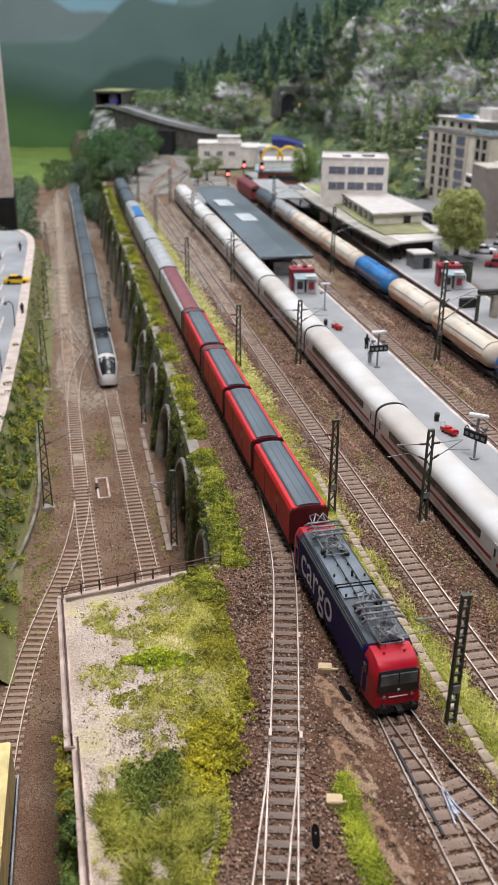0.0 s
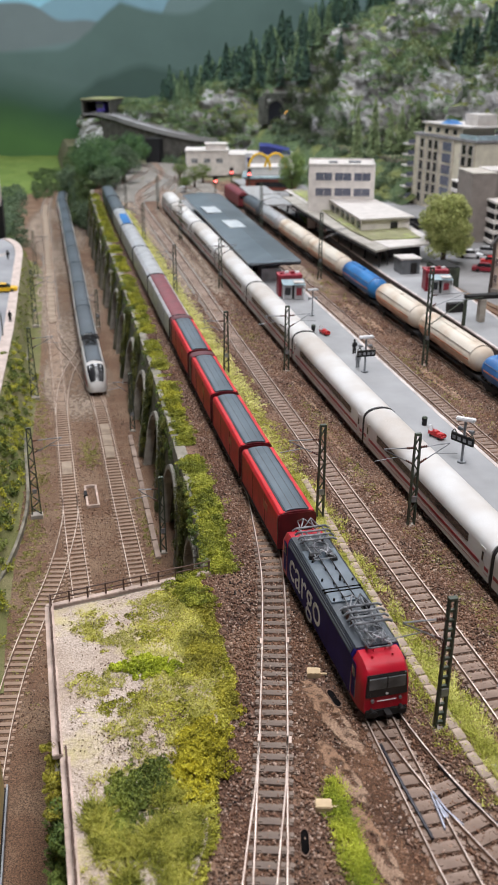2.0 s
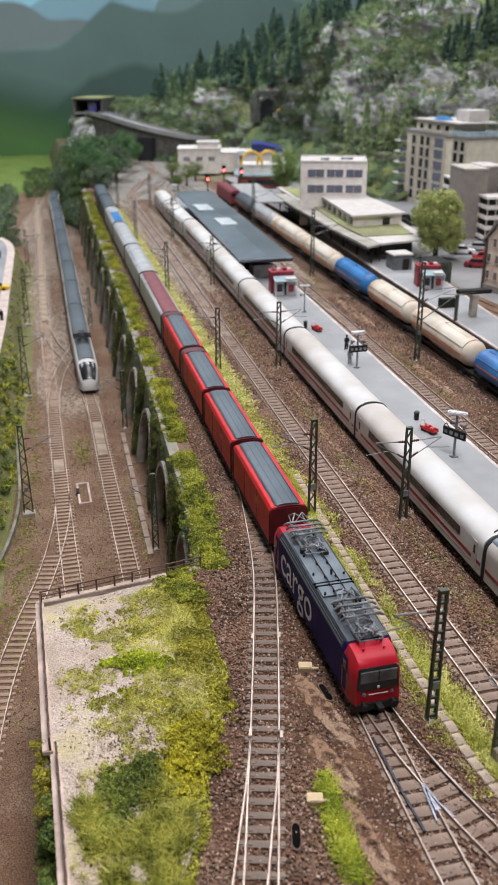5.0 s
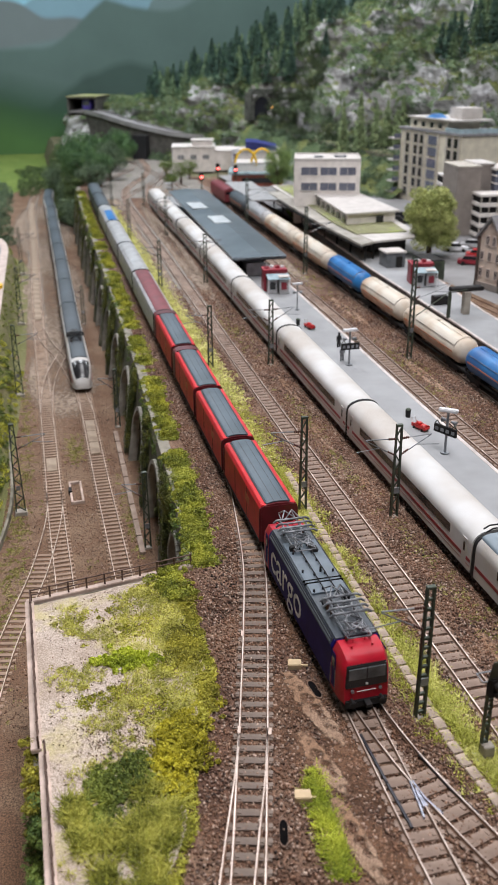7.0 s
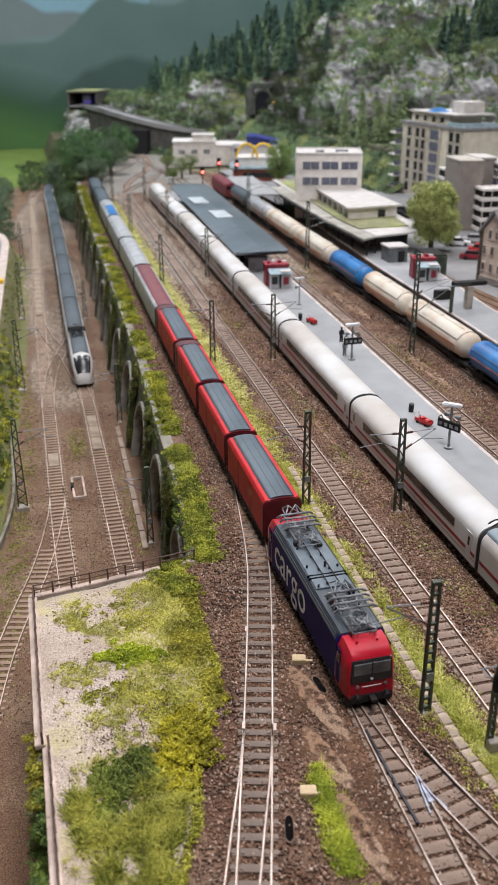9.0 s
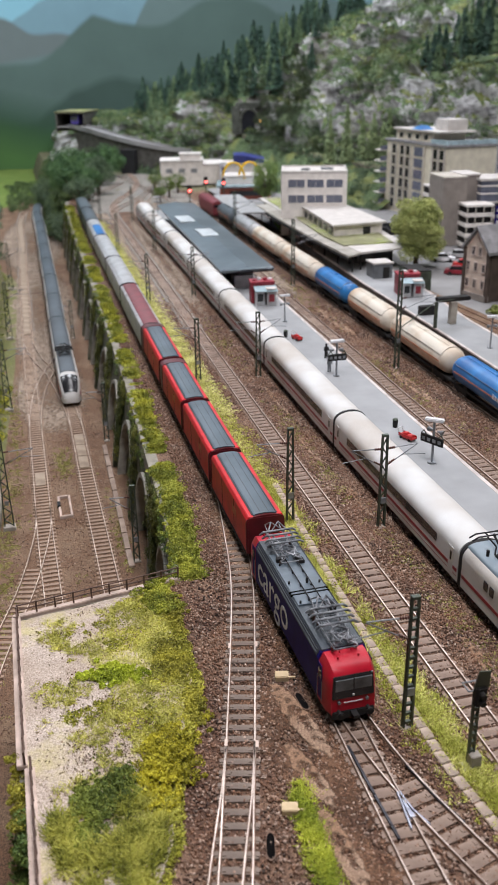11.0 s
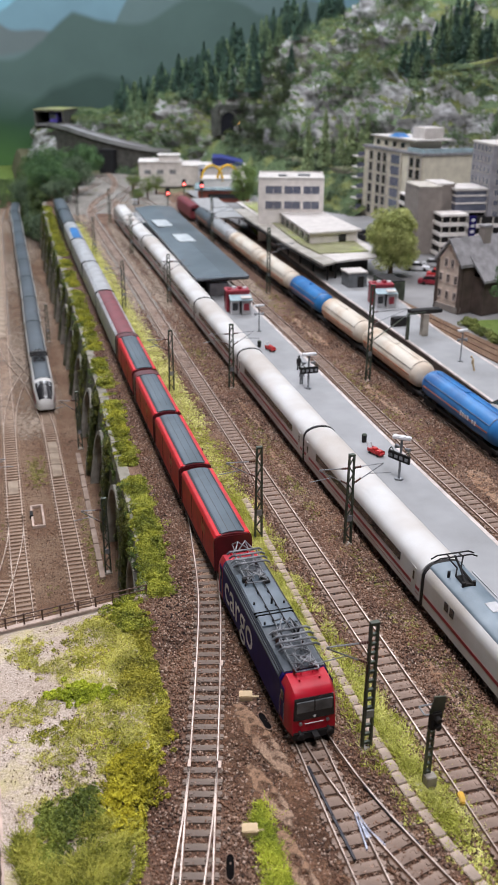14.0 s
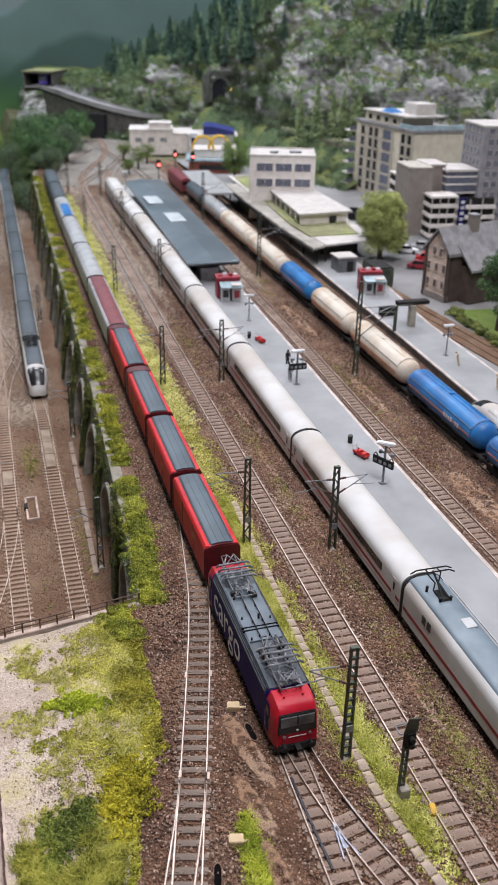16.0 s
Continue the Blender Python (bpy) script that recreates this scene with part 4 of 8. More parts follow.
def locomotive():
    base = thing("electric_locomotive", 188.5, 502, 0, "navy electric freight locomotive with red cabs and white lettering", "locomotive", rz=0.6)
    base.scale = (0.96, 0.9, 0.95)
    front, back = -101.0, 101.0
    w = 34.0
    sides = Geo().prism([(-w / 2, 7), (-w / 2, 37.6), (-14.8, 42.2), (14.8, 42.2), (w / 2, 37.6), (w / 2, 7)], front + 21, back - 21)
    part("body", sides, NAVY, base, "navy blue body side", bevel=0.5)
    part("roof", Geo().prism([(-14.7, 42.3), (-14.0, 43.4), (14.0, 43.4), (14.7, 42.3)], front + 22, back - 22), mat_roof_dark, base, "dark grey roof deck")
    for y, d in ((-17, 14), (22, 62)):
        part("roof_hatch", Geo().box(0, y, 43.4, 26.4, d, 1.1), mat_hatch, base, "pale slate roof hatch", bevel=0.3)
    for s in (-1, 1):
        vent = Geo()
        secs = [[(s * 17.05, y, 37.8), (s * 14.9, y, 42.4), (s * 15.2, y, 42.6), (s * 17.35, y, 38.0)] for y in (front + 24, back - 24)]
        part("roof_slope", vent.loft(secs), mat_dark_slope, base, "dark louvred roof slope")
        for q, t in ((0.2, 0.35), (0.6, 0.75)):
            lo, hi = (17.35 - 2.15 * q, 38.0 + 4.6 * q), (17.35 - 2.15 * t, 38.0 + 4.6 * t)
            part("louvre", Geo().loft([[(s * (lo[0] + o), y, lo[1]) for o in (0, 0.35)] + [(s * (hi[0] + o), y, hi[1]) for o in (0.35, 0)] for y in (front + 26, back - 26)]), mat_slope_bar, base)
    for end in (-1, 1):
        y0, y1 = end * 80, end * 101
        hull_pts = lambda wd, lo, hi: [(-wd / 2, lo), (-wd / 2, 25), (-wd / 2 * 0.97, hi * 0.86), (-wd / 2 * 0.8, hi), (wd / 2 * 0.8, hi), (wd / 2 * 0.97, hi * 0.86), (wd / 2, 25), (wd / 2, lo)]
        secs = []
        for yy, wd, lo, hi in ((y0, 34, 7, 42.2), (end * 88, 34, 7, 42.2), (end * 95, 33, 7, 40), (end * 99.5, 31, 7.5, 36)):
            secs.append([(px, yy, pz) for px, pz in hull_pts(wd, lo, hi)])
        secs.append([(px * 0.96, end * (102.2 if pz < 24 else 100.0), pz if pz < 30 else pz - 1) for px, _, pz in secs[-1]])
        cab = part("cab", Geo().loft(secs), RED, base, "bright red driver's cab", smooth=True)
        part("windscreen", Geo().loft([[(-14.4, end * 102.2, 18.6), (14.4, end * 102.2, 18.6), (14.4, end * 98, 18.6), (-14.4, end * 98, 18.6)], [(-13.4, end * 100.8, 35.4), (13.4, end * 100.8, 35.4), (13.4, end * 97, 35.4), (-13.4, end * 97, 35.4)]]), GLASS, cab, "black windscreen", bevel=0.6)
        part("window_pane", Geo().box(-6.4, end * 101.5, 25.0, 11.8, 1.0, 8.2).box(6.4, end * 101.5, 25.0, 11.8, 1.0, 8.2), mat_pane, cab)
        for s in (-1, 1):
            part("headlight", Geo().cyl((s * 9.5, end * 100, 16), (s * 9.5, end * 102.6, 16), 1.1, n=12), METAL, cab)
            b = part("buffer", Geo().cyl((s * 10, end * 100, 9.6), (s * 10, end * 107.5, 9.6), 1.2, n=10).cyl((s * 10, end * 106, 8.6), (s * 10, end * 107, 8.6), 2.6, n=14), DARK, base)
            part("horn", Geo().cyl((s * 7, end * 90, 42), (s * 7, end * 90, 43.6), 0.8, n=8).cyl((s * 4, end * 84, 42), (s * 4, end * 84, 45), 0.3, n=5), RED, cab)
            part("cab_door", Geo().box(s * 17.05, end * 85, 10, 0.3, 7.4, 27), NAVY, cab, bevel=0.1)
            part("handrail", Geo().cyl((s * 17.6, end * 80.4, 10), (s * 17.6, end * 80.4, 26), 0.25, n=5).cyl((s * 17.6, end * 89.6, 10), (s * 17.6, end * 89.6, 26), 0.25, n=5), METAL, cab)
            part("side_window", Geo().box(s * 17.2, end * 85, 26, 0.4, 5.6, 7), GLASS, cab)
        part("bumper", Geo().box(0, end * 99, 3.2, 29, 8, 6.2), DARK, base, bevel=0.6)
        part("coupling", Geo().box(0, end * 105, 6.8, 4, 8, 2.2), DARK, base)
        part("front_bar", Geo().box(0, end * 102.3, 15.6, 13, 0.5, 0.35), LETTER, cab)
        part("emblem", Geo().cyl((0, end * 101.6, 21), (0, end * 102.4, 21), 0.9, n=10), LETTER, cab)
    text_mesh("lettering", "cargo", 38, LETTER, base, pose(-17.25 * MM, 30 * MM, 24.5 * MM, 90, 0, -90), "large white lettering")
    part("underframe", Geo().box(0, 0, 4.5, 27, 150, 5), DARK, base)
    bogie(base, -62, 2, 32)
    bogie(base, 62, 2, 32)
    pantograph(base, -56, 1)
    pantograph(base, 64, 1)
    bars = Geo()
    for s in (-4, 4):
        bars.tube([(s, -46, 46.5), (s, 46, 46.5)], 0.45)
        for y in (-44, -20, 0, 20, 44):
            bars.cyl((s, y, 43.4), (s, y, 46.4), 0.7, n=7)
    part("roof_cable", bars, DARK, base)
    for y0 in (-10, -6):
        part("roof_groove", Geo().box(0, y0, 43.4, 29, 1.0, 1.5), mat_hole, base)
    for x0, y0 in ((-11, 6), (11, 2), (-10, 34), (9, -30), (-11, -22)):
        part("roof_bolt", Geo().cyl((x0, y0, 43), (x0, y0, 46.5), 0.8, n=7), DARK, base)
    for x0, y0, sx, sy, sz in ((-8, -40, 5, 6, 3), (8, -36, 4, 5, 4), (7, 36, 5, 7, 3), (-9, 40, 4, 4, 4)):
        part("roof_box", Geo().box(x0, y0, 44, sx, sy, sz), DARK, base, bevel=0.4)
    part("roof_aerial", Geo().cyl((2, 4, 44), (2, 4, 49), 0.9, n=8), DARK, base)
    part("roof_horn", Geo().cyl((-9, -46, 44), (-9, -46, 50), 1.3, n=8), BROWN_INS, base)


mat_hole = mat("slot_black", (0.006, 0.005, 0.005), None, 0.95, spec=0.05)
mat_roof_dark = mat("roof_dark_slate", (0.045, 0.055, 0.068), (0.03, 0.037, 0.046), 0.42)
mat_hatch = mat("hatch_slate", (0.105, 0.135, 0.165), (0.075, 0.098, 0.12), 0.38)
mat_slope_bar = mat("slope_bar", (0.05, 0.057, 0.07), None, 0.45)
mat_dark_slope = mat("louvre_dark", (0.03, 0.035, 0.045), None, 0.5)
# Grey of the window panes; a reflection in the glass is painted into it.
mat_pane = mat("pane_reflection_grey", (0.15, 0.16, 0.17), (0.07, 0.075, 0.08), 0.1)
locomotive()


def red_wagon(y0, y1, label, hood=False):
    yc, n = (y0 + y1) / 2, (y1 - y0 - 11)
    x, rz = on_line(T2, yc)
    base = thing("covered_wagon", x, yc, 0, label, "railway wagon", "red covered wagons", rz)
    a, b = -n / 2, n / 2
    part("body", Geo().prism([(-15.6, 9), (-15.6, 38.5), (-14, 41.5), (14, 41.5), (15.6, 38.5), (15.6, 9)], a, b), WAGON_RED, base, "smooth red sliding walls", bevel=0.4)
    for e in (-1, 1):
        # End walls are body red; shade between the wagons is put into their colour.
        part("end_wall", Geo().prism([(-14.6, 9), (-14.6, 38), (-13, 40.6), (13, 40.6), (14.6, 38), (14.6, 9)], *sorted((e * n / 2, e * (n / 2 + 1.2)))), mat_end_wall, base, "red end wall darkened for the shade of the gap")
    part("roof", roof_shell(19.5, 41.4, 43.8, a + 1.0, b - (15 if hood else 1.0)), ROOF, base, "slate grey curved roof strip")
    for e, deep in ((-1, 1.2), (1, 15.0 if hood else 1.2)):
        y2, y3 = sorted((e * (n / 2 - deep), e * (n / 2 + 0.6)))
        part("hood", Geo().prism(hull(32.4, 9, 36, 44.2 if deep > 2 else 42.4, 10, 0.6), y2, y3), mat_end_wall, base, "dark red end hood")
    part("roof_edge", Geo().box(-10.2, 0, 41.2, 0.9, n - 5, 1.0).box(10.2, 0, 41.2, 0.9, n - 5, 1.0), ROOF_SEAM, base)
    for x0 in (-3.4, 3.4):
        part("roof_seam", Geo().box(x0, 0, 43.35, 0.5, n - (32 if hood else 4), 0.4), ROOF_SEAM, base)
    for s in (-1, 1):
        for yy in (-n / 6, n / 6):
            part("door_seam", Geo().box(s * 15.65, yy, 10, 0.3, 0.7, 28), DARK, base)
        part("sill", Geo().box(s * 15.2, 0, 6.8, 1.6, n, 2.4), DARK, base)
        for e in (-1, 1):
            part("buffer", Geo().cyl((s * 10, e * n / 2, 9.5), (s * 10, e * (n / 2 + 2.9), 9.5), 2.2, n=10), DARK, base)
    part("underframe", Geo().box(0, 0, 5.2, 24, n - 6, 4), DARK, base)
    part("emblem", Geo().box(-15.75, -n * 0.18, 24, 0.2, 14, 7), mat_emblem, base, "faded yellowish emblem")
    bogie(base, -n / 2 + 24, 2, 18)
    bogie(base, n / 2 - 24, 2, 18)


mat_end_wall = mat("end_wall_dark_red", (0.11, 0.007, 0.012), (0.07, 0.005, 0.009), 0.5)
mat_emblem = mat("faded_emblem", (0.5, 0.1, 0.04), (0.42, 0.06, 0.03), 0.5)
for y0, y1 in ((607, 747), (747, 890), (890, 1043), (1043, 1211)):
    red_wagon(y0, y1, "red covered freight wagon with dark red end hoods" if y0 > 880 else "red covered freight wagon with slate grey roof", y0 > 880)


def far_wagon(y0, y1, side, roof, label, stripe=None):
    yc, n = (y0 + y1) / 2, (y1 - y0 - 3)
    x, rz = on_line(T2, yc)
    base = thing("freight_wagon", x, yc, 0, label, "railway wagon", "far freight wagons", rz)
    a, b = -n / 2, n / 2
    part("body", Geo().prism(hull(31, 8, 34, 41.5), a, b), side, base, smooth=True)
    part("roof", roof_shell(23, 38.6, 42.4, a + 1, b - 1), roof, base)
    if stripe:
        part("cover_panel", roof_shell(20, 39.4, 43, a + 2, a + n * 0.6), stripe, base)
    for k in range(1, 4):
        part("rib", Geo().prism(hull(31.8, 9, 34, 42.2), a + n * k / 4 - 0.4, a + n * k / 4 + 0.4), side, base)
    part("end_ring", Geo().prism(hull(32.4, 9, 34, 42.8), a - 0.5, a + 2.5), DARK, base)
    part("underframe", Geo().box(0, 0, 4.6, 24, n - 6, 4), DARK, base)
    bogie(base, a + 26, 2, 18)
    bogie(base, b - 26, 2, 18)


far_wagon(1211, 1473, SILVER, MAROON, "silver tarpaulin wagon with a maroon roof")
far_wagon(1473, 1712, SILVER, SILVER, "silver tarpaulin freight wagon")
far_wagon(1712, 1955, SILVER, SILVER, "silver tarpaulin freight wagon")
far_wagon(1955, 2170, SILVER, SILVER, "silver wagon with a blue cover panel", BLUE)
far_wagon(2170, 2367, ICET_ROOF, ICET_ROOF, "dark grey freight wagon")
far_wagon(2367, 2560, ICET_ROOF, ICET_ROOF, "dark grey freight wagon")


def express_car(line, y0, y1, z, label, group, w, roof_mat, side_mat, stripe_mat, doors=True, band=True):
    yc, n = (y0 + y1) / 2, (y1 - y0)
    x, rz = on_line(line, yc)
    base = thing("passenger_car", x, yc, z, label, "railway carriage", group, rz)
    a, b = -n / 2 + 2.2, n / 2 - 2.2
    part("body", Geo().prism(hull(w, 6.5, 30, 42.5, 14), a, b), side_mat, base, smooth=True)
    if roof_mat is not side_mat:
        part("roof", roof_shell(w * 0.86, 36.6, 43.0, a + 0.5, b - 0.5, n=12), roof_mat, base, smooth=True)
    part("bellows", Geo().prism(hull(w + 1.0, 6.4, 30, 43.3, 14), b - 0.4, b + 3.2), DARK, base, "black corridor bellows")
    part("skirt", Geo().box(0, 0, 3.4, w - 5, n - 16, 4), DARK, base)
    for s in (-1, 1):
        if band:
            part("window_band", Geo().box(s * (w / 2 - 0.1), 0, 22.2, 0.7, n * 0.72, 7.4), GLASS, base, "dark continuous window band")
        part("stripe", Geo().box(s * (w / 2 - 0.1), 0, 14.4, 0.6, n - 7, 2.9), stripe_mat, base, "red stripe")
        part("lower_stripe", Geo().box(s * (w / 2 - 0.1), 0, 10.9, 0.6, n - 7, 1.0), mat_pale_stripe, base)
        if doors:
            for e in (-1, 1):
                d = part("door", Geo().box(s * (w / 2 - 0.05), e * (n / 2 - 14), 9, 0.7, 8.4, 23), side_mat, base, bevel=0.3)
                part("door_window", Geo().box(s * (w / 2 + 0.15), e * (n / 2 - 14), 20, 0.6, 3.2, 8), GLASS, d, bevel=0.25)
    bogie(base, -n / 2 + 48, 2, 28)
    bogie(base, n / 2 - 48, 2, 28)
    return base


mat_pale_stripe = mat("stripe_pink_grey", (0.5, 0.33, 0.32), None, 0.5)
EXPRESS = "white carriages of the express train"
joints = [527 + 284.5 * k for k in range(7)]
for y0, y1 in zip(joints, joints[1:]):
    express_car(T4, y0, y1, 0, "white express carriage with dark window band and red stripe", EXPRESS, 34.6, WHITE, WHITE, STRIPE)


def power_car(line, y_joint, y_tip, z, label, w, roof_mat, side_mat, stripe_mat, tag, nose_glass=True):
    """A streamlined end car whose nose points to y_tip."""
    yc, n, e = (y_joint + y_tip) / 2, abs(y_joint - y_tip), 1 if y_tip > y_joint else -1
    x, rz = on_line(line, yc)
    base = thing("power_car", x, yc, z, label, "railway carriage", tag, rz)
    h, tip = n / 2, e * n / 2
    secs = []
    for f, ww, lo, z1, z2 in ((-1.0, 1, 6.5, 30, 42.5), (0.42, 1, 6.5, 30, 42.5), (0.6, 1, 6, 29, 42), (0.76, 0.97, 5, 25, 38), (0.88, 0.88, 4.5, 19, 30), (0.95, 0.74, 4.5, 15, 22.5), (0.99, 0.5, 5, 12, 16), (1.0, 0.3, 6, 10, 13)):
        y = e * h * f if f > -1 else -e * (h - 2.2)
        secs.append([(px, y, pz) for px, pz in hull(w * ww, lo, z1, z2, 14)])
    part("body", Geo().loft(secs), side_mat, base, smooth=True)
    part("roof", roof_shell(w * 0.78, 38.0, 43.1, *sorted((-e * (h - 3), e * h * 0.5)), n=12), roof_mat, base, "grey roof deck", smooth=True)
    if nose_glass:
        glass = []
        for f, ww, z1, z2 in ((0.64, 0.993, 28, 41), (0.76, 0.97, 25, 38), (0.88, 0.88, 19, 30), (0.95, 0.74, 15, 22.5)):
            arc = hull(w * ww, 5, z1, z2, 14)[4:13]
            glass.append([(px * 1.02, e * h * f, pz + 0.7) for px, pz in arc] + [(px * 0.9, e * h * f, pz - 3) for px, pz in reversed(arc)])
        part("windscreen", Geo().loft(glass), GLASS, base, "black sloping windscreen", smooth=True)
        for s in (-1, 1):
            side = [[(s * (w * ww / 2 + 0.25), e * h * f, za), (s * (w * ww / 2 + 0.25), e * h * f, zb), (s * (w * ww / 2 - 1), e * h * f, zb), (s * (w * ww / 2 - 1), e * h * f, za)] for f, ww, za, zb in ((0.42, 1, 13, 20), (0.6, 1, 13, 25), (0.76, 0.97, 12, 24), (0.88, 0.88, 11, 18))]
            part("nose_stripe", Geo().loft(side), stripe_mat, base, "red nose stripe")
    for s in (-1, 1):
        part("stripe", Geo().box(s * (w / 2 - 0.1), -e * n * 0.12, 14.4, 0.6, n * 0.72, 2.9), stripe_mat, base, "red stripe")
        for k in (0, 1):
            part("side_window", Geo().box(s * (w / 2 - 0.5), -e * (h - 40) + e * k * 8.5, 24, 1.6, 6.6, 7.5), GLASS, base, bevel=0.4)
        part("headlight", Geo().ball(s * w * 0.28, e * h * 0.965, 12.5, 2.4, 2.0, 1.2), LETTER, base)
    part("skirt", Geo().box(0, 0, 3.2, w - 5, n * 0.7, 4), DARK, base)
    bogie(base, -e * (h - 48), 2, 30)
    bogie(base, e * (h - 62), 2, 30)
    return base


CAR_ROOF = mat("power_car_roof", (0.2, 0.25, 0.29), (0.15, 0.195, 0.23), 0.4, coarse=25)
car = power_car(T4, 527, 297, 0, "white express power car with pantograph and red stripe", 34.6, CAR_ROOF, WHITE, STRIPE, EXPRESS, nose_glass=False)
part("bellows", Geo().prism(hull(35.6, 6.4, 30, 43.3, 14), 111.6, 115.2), DARK, car, "black corridor bellows")
part("roof_rail", Geo().box(13.4, 20, 41.6, 0.8, 150, 1.0), SILVER, car)
part("roof_panel", Geo().box(4, 46, 42.7, 9, 12, 0.8), SILVER, car, "pale grey roof panel", bevel=0.2)
pan = part("pantograph", Geo().box(0, 82, 42.8, 8, 14, 2), DARK, car, "small black pantograph", bevel=0.5)
part("lower_arm", Geo().tube([(-3, 76, 45), (0, 90, 50), (0, 100, 55)], 0.9), DARK, pan)
part("lower_arm", Geo().tube([(3, 76, 45), (0, 90, 50)], 0.9), DARK, pan)
for d in (98, 103):
    part("collector_bar", Geo().tube([(-18, d, 53), (-13, d, 55.4), (13, d, 55.4), (18, d, 53)], 0.6), DARK, pan)
for s in (-1, 1):
    part("insulator", Geo().cyl((s * 4.5, 76, 42.6), (s * 4.5, 76, 46.5), 1.2, n=8), DARK, pan)
    part("brace", Geo().tube([(s * 4.5, 88, 44.5), (s * 1.5, 92, 49), (s * 6, 98, 54.6)], 0.6), DARK, pan)
    part("brace", Geo().tube([(s * 5, 98, 55), (s * 5, 103, 55)], 0.6), DARK, pan)
part("roof_pod", Geo().cyl((-8, 92, 42), (-8, 92, 47), 1.2, n=8), DARK, car)
power_car(T4, joints[-1], 2450, 0, "white express power car at the far end", 34.6, WHITE, WHITE, STRIPE, EXPRESS, nose_glass=False)

LOWER = "grey-roofed tilting train of the lower yard"
low_joints = [1337 + 199 * k for k in range(1, 11)]
car = power_car(L2, 1536, 1337, LOW, "silver and red streamlined end car with black windscreen", 33, ICET_ROOF, WHITE, STRIPE, LOWER)
pantograph(car, 60, 1, 2.0, DARK)
for y0, y1 in zip(low_joints, low_joints[1:]):
    express_car(L2, y0, y1, LOW, "silver carriage with dark grey roof and red stripe", LOWER, 33, ICET_ROOF, WHITE, STRIPE, doors=False)


RAILCAR = "white railcar entering beside the platform"
car = power_car(T7, 640, 872, 0, "white railcar with a black windscreen band", 29, WHITE, WHITE, mat_pale_stripe, RAILCAR)
part("window_band", Geo().box(-14.4, -20, 22, 0.8, 96, 9), GLASS, car, "dark window band")
for y in range(-50, 30, 8):
    part("roof_vent", Geo().box(0, y, 42.6, 9, 3, 1.4), SILVER, car)

SALMON = mat("tank_salmon", (0.66, 0.5, 0.38), (0.56, 0.34, 0.24), 0.45, coarse=25)
SEAM = mat("seam_grey", (0.26, 0.22, 0.19), None, 0.6)


